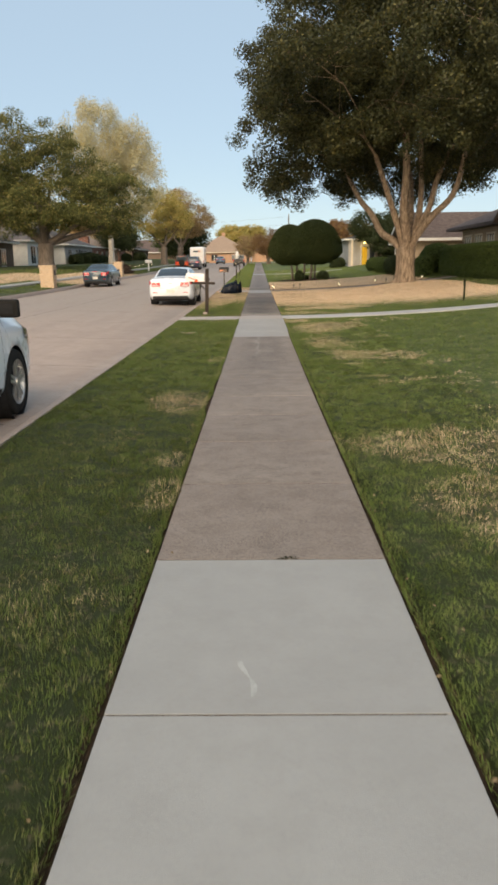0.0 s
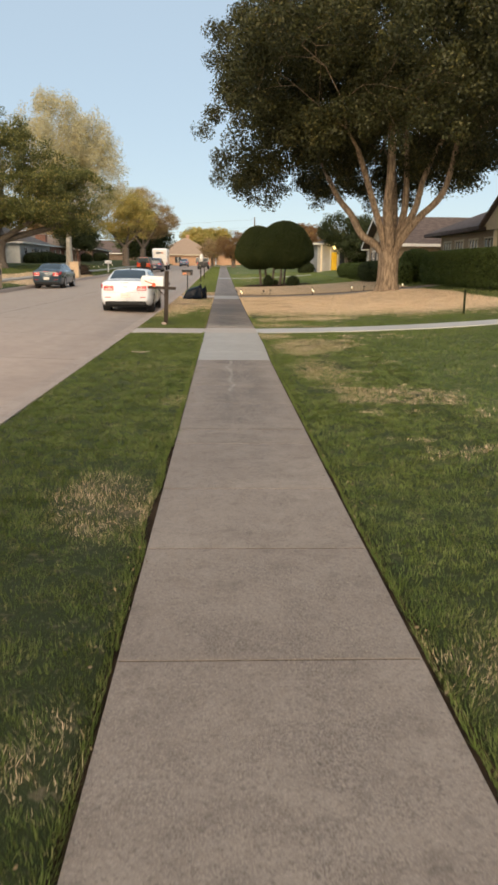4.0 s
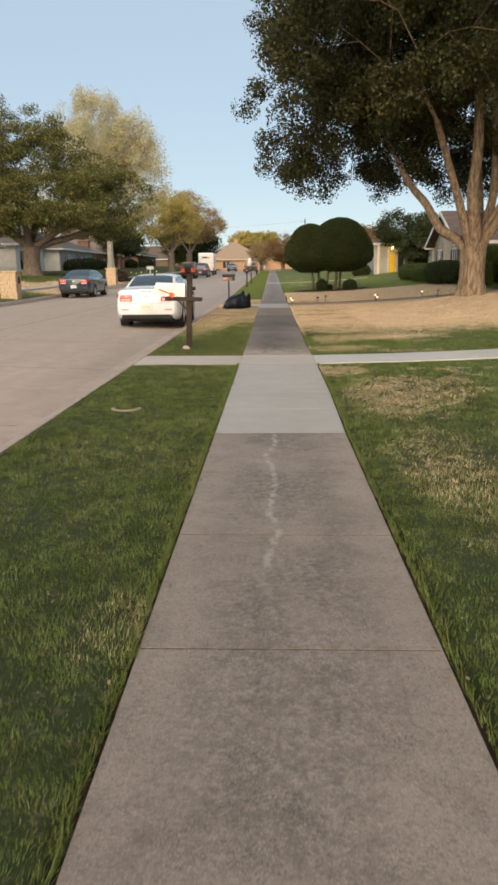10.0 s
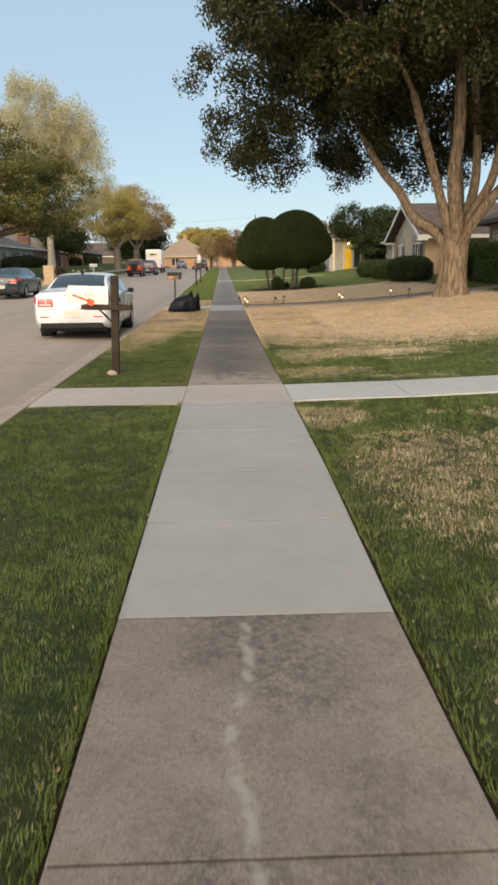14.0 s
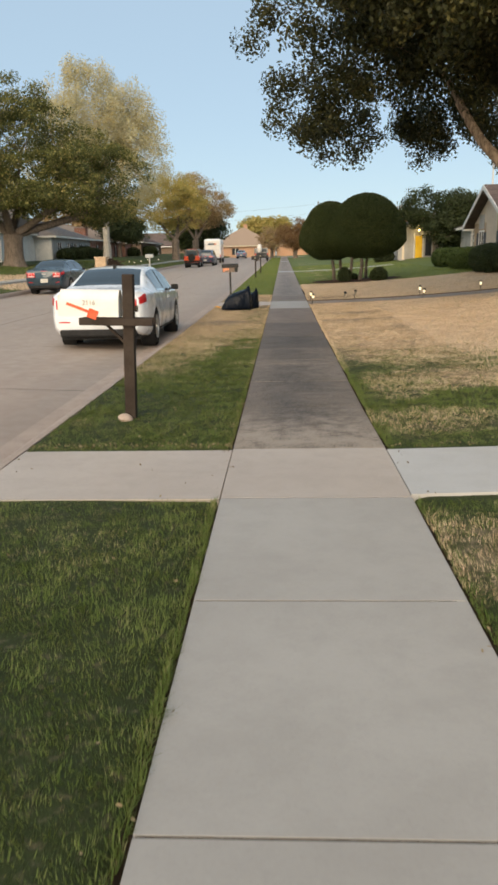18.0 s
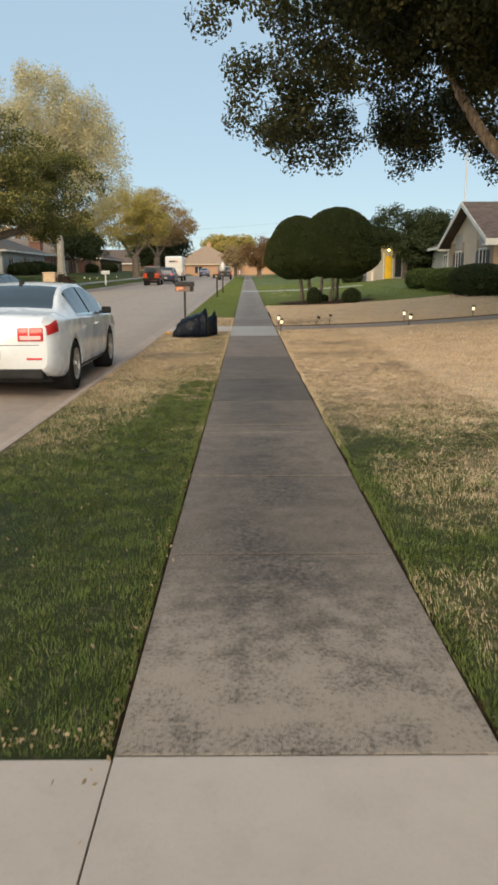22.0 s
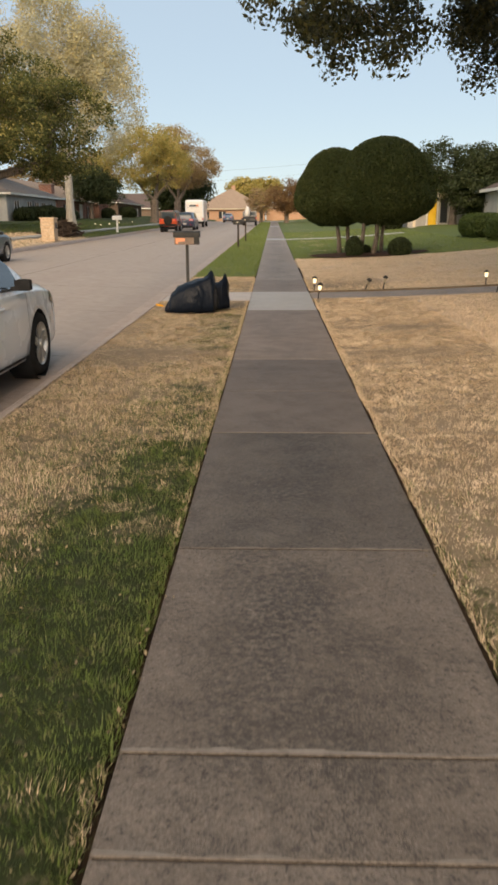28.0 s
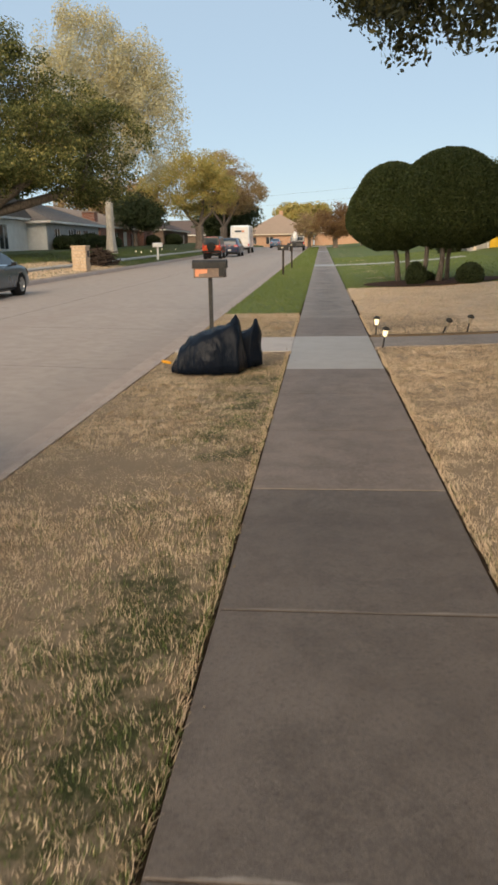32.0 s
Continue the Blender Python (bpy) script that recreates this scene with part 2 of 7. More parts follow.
def concrete_mat(name, c1, c2, dirt, dirt_amount, grit=0.25, worn=0.0, lime=False, silt=None, gutter=False):
    """Concrete with cloudy tones, grit, trodden-in algae (worn) and a chalky run of lime."""
    n = Net(name)
    p = n.pos()
    rnd = n.node("ShaderNodeObjectInfo").outputs["Random"]
    big, mid, small = n.noise(p, 0.9, 5), n.noise(p, 4.5, 6, 0.7), n.noise(p, 140, 3, 0.8)
    speck = n.noise(p, 55, 8, 0.80)
    sx, sy, sz = n.xyz(p)
    col = n.mix(n.ramp(big, 0.3, 0.7), c1, c2)
    col = n.mix(n.math("MULTIPLY", rnd, 0.25), col, dirt)
    col = n.mix(n.math("MULTIPLY", n.ramp(mid, 0.42, 0.66), dirt_amount), col, dirt)
    col = n.mix(n.math("MULTIPLY", n.ramp(speck, 0.50, 0.64), grit), col, tuple(v * 0.45 for v in dirt))
    col = n.mix(n.math("MULTIPLY", n.ramp(speck, 0.46, 0.34), grit * 0.8), col, tuple(min(1, v * 1.35) for v in c2))
    col = n.mix(n.math("MULTIPLY", n.ramp(small, 0.55, 0.75), grit * 0.6), col, tuple(v * 0.55 for v in dirt))
    if grit > 0.55:
        # exposed aggregate: pale stones in a blackened matrix, in patches
        stones, patchy = n.noise(p, 140, 3, 0.6), n.math("MULTIPLY", n.ramp(n.noise(p, 2.4, 5, 0.65), 0.42, 0.62), n.math("MULTIPLY_ADD", n.ramp(n.math("ABSOLUTE", n.math("SUBTRACT", sx, 0.1)), 0.6, 0.2), 0.75, 0.25))
        col = n.mix(n.math("MULTIPLY", n.math("MULTIPLY", n.ramp(stones, 0.50, 0.38), n.math("MAXIMUM", patchy, 0.15)), 0.75), col, tuple(v * 0.5 for v in dirt))
        col = n.mix(n.math("MULTIPLY", n.ramp(stones, 0.54, 0.64), 0.5), col, tuple(min(1, v * 1.45) for v in c2))
        col = n.mix(n.math("MULTIPLY", n.ramp(n.noise(p, 6, 6, 0.7), 0.54, 0.68), 0.3), col, tuple(v * 0.6 for v in dirt))
    if worn:
        trod = n.math("MULTIPLY", n.ramp(n.math("ABSOLUTE", n.math("SUBTRACT", sx, 0.05)), 0.55, 0.12), n.ramp(n.noise(p, 1.1, 4), 0.36, 0.56))
        trod = n.math("MULTIPLY", trod, n.ramp(n.noise(p, 34, 6, 0.8), 0.40, 0.60))
        trod = n.math("MULTIPLY", trod, n.ramp(sy, 8.5, 12.5))
        col = n.mix(n.math("MULTIPLY", trod, worn), col, (0.045, 0.038, 0.034))
    if lime:
        way = n.math("MULTIPLY_ADD", n.noise(n.stretch(p, 0.0, 1.0, 0.0), 1.3, 4), 0.35, -0.19)
        off = n.math("ABSOLUTE", n.math("SUBTRACT", sx, way))
        run = n.math("MULTIPLY", n.ramp(off, 0.034, 0.004), n.math("MULTIPLY", n.ramp(sy, 12.0, 13.2), n.ramp(sy, 16.0, 15.9)))
        run = n.math("MULTIPLY", run, n.ramp(n.noise(p, 9, 5), 0.40, 0.56))
        col = n.mix(n.math("MULTIPLY", run, 0.7), col, (0.40, 0.36, 0.31))
    if gutter:
        # silt and drips along the kerb, patchy, and long faint tyre tracks
        band = n.ramp(n.math("ADD", sx, n.math("MULTIPLY_ADD", n.noise(n.stretch(p, 1.0, 0.35, 1.0), 1.3, 5, 0.65), 1.6, -0.8)), -3.9, -2.7)
        col = n.mix(n.math("MULTIPLY", band, n.math("MULTIPLY_ADD", n.ramp(sy, 16.0, 27.0), 0.45, 0.2)), col, tuple(v * 0.42 for v in dirt))
        # pinker near the start: sunset glow put into the concrete's own pinkish tan
        grey = n.ramp(n.math("ADD", sy, n.math("MULTIPLY_ADD", big, 8.0, -4.0)), 14.0, 32.0)
        col = n.mix(n.math("MULTIPLY", grey, 0.75), col, n.mix(n.ramp(mid, 0.35, 0.65), (0.372, 0.310, 0.262), (0.318, 0.264, 0.222)))
        track = n.ramp(n.noise(n.stretch(p, 1.0, 0.03, 1.0), 1.1, 4, 0.6), 0.48, 0.68)
        col = n.mix(n.math("MULTIPLY", track, 0.4), col, dirt)
    if silt:
        # pale silt washed over the slab beside the newer pad
        wash = n.ramp(n.math("ADD", sy, n.math("MULTIPLY_ADD", mid, 2.4, -1.2)), 24.1, 22.8)
        col = n.mix(n.math("MULTIPLY", n.math("MULTIPLY", wash, n.ramp(n.math("ADD", speck, n.math("MULTIPLY_ADD", mid, 0.6, -0.3)), 0.66, 0.44)), 0.95), col, silt)
    n.bump(n.math("ADD", n.math("MULTIPLY", small, 0.5), speck), 0.25 + grit, 0.006)
    return n.done(col, n.math("MULTIPLY_ADD", mid, 0.2, 0.45 if grit < 0.11 else 0.55), 0, 0.5 if grit < 0.11 else 0.45)


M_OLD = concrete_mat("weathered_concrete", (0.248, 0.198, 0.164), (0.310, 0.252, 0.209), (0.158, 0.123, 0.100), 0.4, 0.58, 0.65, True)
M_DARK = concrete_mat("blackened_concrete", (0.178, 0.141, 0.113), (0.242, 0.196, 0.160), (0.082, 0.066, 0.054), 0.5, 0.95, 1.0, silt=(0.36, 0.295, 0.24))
M_SOOT = concrete_mat("sooty_concrete", (0.120, 0.098, 0.082), (0.166, 0.138, 0.117), (0.062, 0.051, 0.042), 0.55, 0.95, 1.0)
M_BROWN = concrete_mat("brown_stained_concrete", (0.200, 0.154, 0.126), (0.250, 0.196, 0.162), (0.114, 0.088, 0.071), 0.45, 0.42, 0.35)
M_UMBER = concrete_mat("umber_stained_concrete", (0.126, 0.100, 0.083), (0.166, 0.134, 0.112), (0.080, 0.062, 0.051), 0.45, 0.45, 0.4)
M_NEW = concrete_mat("new_concrete", (0.326, 0.318, 0.300), (0.368, 0.360, 0.340), (0.285, 0.276, 0.255), 0.3, 0.08)
M_PALE = concrete_mat("pale_concrete", (0.45, 0.435, 0.42), (0.50, 0.485, 0.47), (0.39, 0.375, 0.355), 0.25, 0.08)
M_CHALK = surface("chalk_scuff", (0.40, 0.40, 0.385), (0.46, 0.46, 0.44), 40, 90, 0.9, relief=0)
M_POUR = concrete_mat("grey_concrete", (0.346, 0.319, 0.290), (0.394, 0.366, 0.335), (0.295, 0.270, 0.244), 0.3, 0.09)
M_BUFF = concrete_mat("buff_concrete", (0.430, 0.366, 0.318), (0.490, 0.424, 0.372), (0.35, 0.295, 0.254), 0.3, 0.10)
M_ROAD = concrete_mat("road_concrete", (0.425, 0.318, 0.252), (0.485, 0.368, 0.295), (0.33, 0.246, 0.197), 0.35, 0.12, gutter=True)
M_KERB = concrete_mat("kerb_concrete", (0.38, 0.295, 0.243), (0.44, 0.345, 0.287), (0.25, 0.192, 0.157), 0.4, 0.3)
M_TAR = surface("joint_tar", (0.06, 0.055, 0.05), (0.09, 0.08, 0.075))
M_SOIL = surface("edge_soil", (0.030, 0.021, 0.014), (0.070, 0.047, 0.030), 6, 90, 0.95, relief=0.8)
M_STEPSHADE = surface("shaded_soil_step", (0.11, 0.078, 0.05), (0.17, 0.125, 0.082), 6, 70, 0.95, relief=0.7)
M_MULCH = surface("mulch", (0.05, 0.03, 0.022), (0.085, 0.05, 0.035), 5, 60, 0.95, relief=1.0)
M_STRAWLEAF = surface("dead_leaf", (0.15, 0.112, 0.068), (0.28, 0.222, 0.142), 9, 60, 0.8, relief=0.0)


def bark_mat(name, c1, c2):
    n = Net(name)
    p = n.pos()
    ridge = n.noise(n.stretch(p, 7.0, 7.0, 1.3), 2.0, 6, 0.7)
    col = n.mix(n.ramp(ridge, 0.38, 0.62), c1, c2)
    col = n.mix(n.math("MULTIPLY", n.noise(p, 1.2), 0.35), col, tuple(v * 0.7 for v in c2))
    n.bump(ridge, 1.0, 0.05)
    return n.done(col, 0.9, 0, 0.2)


M_BARK = bark_mat("oak_bark", (0.12, 0.086, 0.060), (0.34, 0.25, 0.175))
M_BARK_GREY = bark_mat("grey_bark", (0.10, 0.08, 0.065), (0.22, 0.18, 0.15))
M_BARK_PALE = bark_mat("sycamore_bark", (0.40, 0.35, 0.29), (0.66, 0.60, 0.52))


def leaf_mat(name, c1, c2, c3=None, part3=0.0, thinness=0.3):
    n = Net(name)
    p = n.pos()
    r = n.node("ShaderNodeNewGeometry").outputs["Random Per Island"]
    big = n.noise(p, 0.55, 3)
    col = n.mix(n.ramp(n.math("ADD", n.math("MULTIPLY", r, 0.5), n.math("MULTIPLY", big, 0.6)), 0.3, 0.8), c1, c2)
    if c3:
        col = n.mix(n.math("MULTIPLY", n.ramp(n.math("ADD", r, n.math("MULTIPLY_ADD", big, 0.9, -0.45)), 1.0 - part3, 1.0 - part3 + 0.2), 0.9), col, c3)
    thin = n.node("ShaderNodeBsdfTranslucent")
    n.put(thin.inputs["Color"], col)
    blend = n.node("ShaderNodeMixShader")
    blend.inputs[0].default_value = thinness
    n.done(col, 0.55, 0, 0.3)
    n.link(n.bsdf.outputs[0], blend.inputs[1])
    n.link(thin.outputs[0], blend.inputs[2])
    n.link(blend.outputs[0], n.tree.nodes["Material Output"].inputs["Surface"])
    return n.mat


M_OAK = leaf_mat("oak_leaf", (0.026, 0.030, 0.009), (0.055, 0.056, 0.017), (0.120, 0.105, 0.034), 0.18, 0.15)
M_ELM = leaf_mat("elm_leaf", (0.054, 0.068, 0.018), (0.155, 0.158, 0.047), (0.33, 0.28, 0.10), 0.25)
M_SYC = leaf_mat("sycamore_leaf", (0.45, 0.42, 0.27), (0.60, 0.55, 0.36), (0.56, 0.44, 0.17), 0.25)
M_GOLD = leaf_mat("golden_leaf", (0.30, 0.265, 0.08), (0.50, 0.41, 0.135), (0.46, 0.31, 0.10), 0.3)
M_RUST = leaf_mat("rust_leaf", (0.27, 0.18, 0.095), (0.40, 0.28, 0.15), (0.34, 0.28, 0.10), 0.25)
M_MAROON = leaf_mat("maroon_leaf", (0.15, 0.085, 0.042), (0.24, 0.14, 0.065), (0.28, 0.17, 0.06), 0.3)
M_EVERGREEN = leaf_mat("evergreen_leaf", (0.028, 0.040, 0.014), (0.05, 0.066, 0.022))
M_HOLLY = leaf_mat("clipped_holly_leaf", (0.032, 0.047, 0.012), (0.058, 0.074, 0.020), (0.085, 0.094, 0.028), 0.15)
M_HEDGE = leaf_mat("hedge_leaf", (0.055, 0.085, 0.020), (0.095, 0.13, 0.035))
# near-black green with the shade inside clipped shrubs in it; also plain dark green
M_CORE = surface("dark_green_hedge_shade", (0.012, 0.017, 0.007), (0.02, 0.026, 0.01), 5, 40, 0.95)


def brick_mat(name, c1, c2, mortar, scale=1.0):
    n = Net(name)
    p = n.pos()
    px, py, pz = n.xyz(p)
    mix = n.node("ShaderNodeCombineXYZ")
    n.link(n.math("ADD", px, py), mix.inputs[0])
    n.link(pz, mix.inputs[1])
    b = n.node("ShaderNodeTexBrick")
    n.link(mix.outputs[0], b.inputs["Vector"])
    b.inputs["Scale"].default_value = scale
    n.put(b.inputs["Color1"], c1)
    n.put(b.inputs["Color2"], c2)
    n.put(b.inputs["Mortar"], mortar)
    b.inputs["Mortar Size"].default_value = 0.006
    b.inputs["Brick Width"].default_value = 0.2
    b.inputs["Row Height"].default_value = 0.075
    col = n.mix(n.math("MULTIPLY", n.noise(p, 3.0, 5), 0.5), b.outputs["Color"], tuple(v * 0.6 for v in c1))
    n.bump(b.outputs["Fac"], -0.4, 0.01)
    return n.done(col, 0.9, 0, 0.2)


M_BRICK_TAN = brick_mat("tan_brick", (0.52, 0.375, 0.25), (0.42, 0.30, 0.195), (0.52, 0.44, 0.36))
M_BRICK_RED = brick_mat("red_brick", (0.36, 0.16, 0.11), (0.28, 0.12, 0.085), (0.45, 0.38, 0.33))
M_BRICK_BROWN = brick_mat("brown_brick", (0.21, 0.145, 0.11), (0.17, 0.115, 0.085), (0.28, 0.24, 0.2))
M_BRICK_PEACH = brick_mat("peach_brick", (0.56, 0.32, 0.20), (0.50, 0.28, 0.17), (0.55, 0.45, 0.36))


def shingle_mat(name, c1, c2):
    n = Net(name)
    p = n.pos()
    course = n.math("FRACT", n.math("MULTIPLY", n.xyz(p)[2], 11.0))
    tab = n.noise(n.stretch(p, 3.0, 3.0, 9.0), 1.0, 2)
    col = n.mix(n.ramp(tab, 0.35, 0.65), c1, c2)
    col = n.mix(n.math("MULTIPLY", n.ramp(course, 0.8, 1.0), 0.4), col, tuple(v * 0.5 for v in c1))
    n.bump(course, 0.3, 0.01)
    return n.done(col, 0.9, 0, 0.2)


M_SHINGLE = shingle_mat("brown_shingle", (0.115, 0.085, 0.075), (0.16, 0.12, 0.105))
M_SHINGLE_GREY = shingle_mat("grey_shingle", (0.155, 0.135, 0.125), (0.205, 0.18, 0.165))
M_SHINGLE_TAN = shingle_mat("tan_shingle", (0.30, 0.22, 0.165), (0.37, 0.275, 0.21))
M_SIDING = surface("beige_siding", (0.58, 0.48, 0.37), (0.64, 0.535, 0.42), 2, 30, 0.7, relief=0.15, grain=0.2)
M_WHITE = surface("white_trim", (0.70, 0.68, 0.64), (0.78, 0.76, 0.72), 2, 40, 0.55, relief=0.1, grain=0.15)
M_CREAM = surface("cream_trim", (0.66, 0.56, 0.42), (0.72, 0.62, 0.48), 2, 40, 0.6, relief=0.1, grain=0.15)
M_GREYWALL = surface("grey_wall", (0.40, 0.385, 0.36), (0.47, 0.455, 0.43), 1.5, 30, 0.75, relief=0.1, grain=0.2)
M_SHUTTER = surface("dark_shutter", (0.09, 0.09, 0.095), (0.13, 0.13, 0.135), 3, 30, 0.6, relief=0.2)
M_PANE = glass("window_glass", (0.03, 0.035, 0.04))
M_CURTAIN = surface("pale_curtain", (0.5, 0.48, 0.45), (0.6, 0.58, 0.54), 4, 40, 0.8, relief=0)
M_YELLOW = surface("yellow_door", (0.85, 0.52, 0.05), (0.9, 0.58, 0.07), 2, 30, 0.45, relief=0.05, grain=0.1)
M_WOOD = surface("dark_stained_post", (0.036, 0.027, 0.022), (0.056, 0.043, 0.035), 5, 70, 0.75, relief=0.5, world=False)
M_STONE = surface("tan_stone", (0.46, 0.33, 0.22), (0.60, 0.46, 0.33), 9, 40, 0.85, relief=0.5)
M_MORTAR = surface("mortar", (0.42, 0.36, 0.29), (0.48, 0.42, 0.34), 6, 60, 0.95)
M_MBWHITE = surface("white_mailbox_paint", (0.74, 0.70, 0.66), (0.80, 0.77, 0.73), 4, 60, 0.5, world=False, relief=0.05, grain=0.1)
M_MBGREY = surface("weathered_mailbox_metal", (0.16, 0.12, 0.10), (0.24, 0.185, 0.15), 7, 60, 0.55, 0.3, world=False)
M_MBDARK = surface("black_mailbox_metal", (0.03, 0.03, 0.03), (0.05, 0.048, 0.046), 6, 60, 0.5, world=False)
M_FLAG = surface("red_flag_paint", (0.75, 0.10, 0.05), (0.82, 0.14, 0.07), 6, 60, 0.5, world=False, relief=0, grain=0.1)
M_FADED = surface("faded_orange_flag", (0.62, 0.24, 0.13), (0.70, 0.30, 0.18), 6, 60, 0.6, world=False, relief=0, grain=0.1)
M_INK = surface("number_ink", (0.20, 0.19, 0.19), (0.26, 0.25, 0.25), 6, 60, 0.6, world=False, relief=0)
M_ORANGE = surface("orange_tag", (0.85, 0.36, 0.03), (0.9, 0.42, 0.05), 6, 60, 0.6, relief=0)
M_CAP = surface("lamp_black", (0.03, 0.028, 0.026), (0.045, 0.042, 0.04), 9, 60, 0.5, world=False)
M_GLOW = lit("solar_lamp_glow", (1.0, 0.88, 0.62), 1.0)
M_DIM = surface("solar_lamp_lens", (0.30, 0.25, 0.18), (0.38, 0.32, 0.24), 9, 60, 0.3, world=False, relief=0)
M_PORCH = lit("porch_lamp_glow", (1.0, 0.72, 0.28), 9.0)
M_PIPE = surface("galvanised_mast", (0.55, 0.55, 0.55), (0.62, 0.62, 0.62), 4, 40, 0.5, 0.3, relief=0)

n_bag = Net("black_plastic_bag")
bp = n_bag.pos(False)
fold = n_bag.noise(n_bag.stretch(bp, 1.5, 1, 0.8), 7.0, 6, 0.62)
n_bag.bump(fold, 0.65, 0.04)
M_BAG = n_bag.done(n_bag.mix(fold, (0.004, 0.006, 0.011), (0.007, 0.011, 0.019)), 0.22, 0, 0.14)

M_CARWHITE = paint("white_car_paint", (0.79, 0.82, 0.86), 0.25, 0.7)
M_CARSLATE = paint("slate_car_paint", (0.018, 0.044, 0.066), 0.26, 0.6, 0.0)
M_CARRED = paint("red_car_paint", (0.62, 0.09, 0.03), 0.35, 0.4)
M_CARBLACK = paint("black_car_paint", (0.018, 0.018, 0.02), 0.3, 0.6)
M_CARNAVY = paint("navy_car_paint", (0.025, 0.04, 0.085), 0.3, 0.6)
M_LIP = surface("worn_lip", (0.205, 0.178, 0.155), (0.26, 0.228, 0.20), 12, 80, 0.9)
M_CARBLUE = paint("blue_car_paint", (0.10, 0.17, 0.27), 0.3, 0.6)
M_CARGLASS = glass("car_glass", (0.022, 0.034, 0.045), 0.04, 0.55, 0.0)
M_PLASTIC = surface("black_plastic", (0.018, 0.018, 0.019), (0.03, 0.03, 0.031), 6, 90, 0.6, world=False, relief=0.1)
M_TYRE = surface("tyre_rubber", (0.018, 0.017, 0.016), (0.03, 0.028, 0.026), 6, 60, 0.85, world=False, relief=0.3)
M_RIM = surface("alloy_rim", (0.42, 0.41, 0.40), (0.52, 0.51, 0.50), 6, 60, 0.35, 0.7, world=False, relief=0.05)
M_TAIL = paint("tail_lamp_red", (0.52, 0.02, 0.025), 0.12, 0.8)
M_TAILCLEAR = paint("tail_lamp_clear", (0.62, 0.45, 0.45), 0.12, 0.8)
M_PLATE = surface("number_plate", (0.58, 0.55, 0.50), (0.64, 0.61, 0.56), 9, 60, 0.5, world=False, relief=0)
M_CHROME = surface("chrome", (0.6, 0.6, 0.6), (0.7, 0.7, 0.7), 5, 50, 0.15, 1.0, world=False, relief=0)
M_AMBER = paint("amber_lens", (0.6, 0.22, 0.04), 0.15, 0.8)
M_BRUSH = surface("cut_brush", (0.03, 0.022, 0.018), (0.065, 0.048, 0.038), 8, 60, 0.9, relief=0.4)

# ---- building helpers ----
def part(name, bm, material, parent=None, label="", smooth=False):
    """Links a bmesh as one mesh object under a thing or a part."""
    me = bpy.data.meshes.new(name)
    bm.to_mesh(me)
    bm.free()
    me.materials.append(material)
    if smooth:
        me.shade_smooth()
    ob = new(name, me)
    ob.parent = parent
    return tagged(ob, label)


def sheet(name, verts, faces, material, parent=None, label="", smooth=False):
    """The same from lists or arrays of points and faces."""
    me = bpy.data.meshes.new(name)
    me.from_pydata([tuple(v) for v in verts], [], [tuple(f) for f in faces])
    me.materials.append(material)
    if smooth:
        me.shade_smooth()
    ob = new(name, me)
    ob.parent = parent
    return tagged(ob, label)


def polys(name, verts, size, material, parent=None, label=""):
    """Loose polygons of one size from an array of points, size points each."""
    count = len(verts)
    me = bpy.data.meshes.new(name)
    me.vertices.add(count)
    me.vertices.foreach_set("co", np.asarray(verts, np.float32).ravel())
    me.loops.add(count)
    me.loops.foreach_set("vertex_index", np.arange(count, dtype=np.int32))
    me.polygons.add(count // size)
    me.polygons.foreach_set("loop_start", np.arange(0, count, size, dtype=np.int32))
    me.update(calc_edges=True)
    me.validate()
    me.materials.append(material)
    ob = new(name, me)
    ob.parent = parent
    return tagged(ob, label)


def thing(name, m, label, category, group=""):
    """The Empty at the base of a thing."""
    ob = new(name)
    ob.matrix_world = m
    ob.empty_display_size = 0.2
    return tagged(ob, label, category, group)


def box(x0, x1, y0, y1, z0, z1, bevel=0.0, bm=None):
    bm = bm or bmesh.new()
    made = bmesh.ops.create_cube(bm, size=1.0)["verts"]
    for v in made:
        v.co = Vector((x0 + (v.co.x + 0.5) * (x1 - x0), y0 + (v.co.y + 0.5) * (y1 - y0), z0 + (v.co.z + 0.5) * (z1 - z0)))
    if bevel:
        edges = list({e for v in made for e in v.link_edges})
        bmesh.ops.bevel(bm, geom=edges, offset=bevel, segments=2, profile=0.6, affect="EDGES")
    return bm


def rod(points, radii, sides=8, bm=None):
    """A tube along points."""
    bm = bm or bmesh.new()
    pts = [Vector(p) for p in points]
    rings = []
    for i, p in enumerate(pts):
        way = (pts[min(i + 1, len(pts) - 1)] - pts[max(i - 1, 0)]).normalized()
        side = way.orthogonal().normalized()
        up = way.cross(side)
        rings.append([bm.verts.new(p + radii[i] * (side * math.cos(a) + up * math.sin(a)))
                      for a in (2 * math.pi * k / sides for k in range(sides))])
    for a, b in zip(rings, rings[1:]):
        for k in range(sides):
            bm.faces.new((a[k], a[(k + 1) % sides], b[(k + 1) % sides], b[k]))
    bm.faces.new(rings[0][::-1])
    bm.faces.new(rings[-1])
    return bm


def prism(outline, axis, a, b, bm=None):
    """An outline in the two other axes, pushed from a to b along axis."""
    bm = bm or bmesh.new()

    def at(p, v):
        q = list(p)
        q.insert("xyz".index(axis), v)
        return bm.verts.new(q)
    lo, hi = [at(p, a) for p in outline], [at(p, b) for p in outline]
    n = len(outline)
    for k in range(n):
        bm.faces.new((lo[k], lo[(k + 1) % n], hi[(k + 1) % n], hi[k]))
    bm.faces.new(lo[::-1])
    bm.faces.new(hi)
    bmesh.ops.recalc_face_normals(bm, faces=bm.faces[:])
    return bm


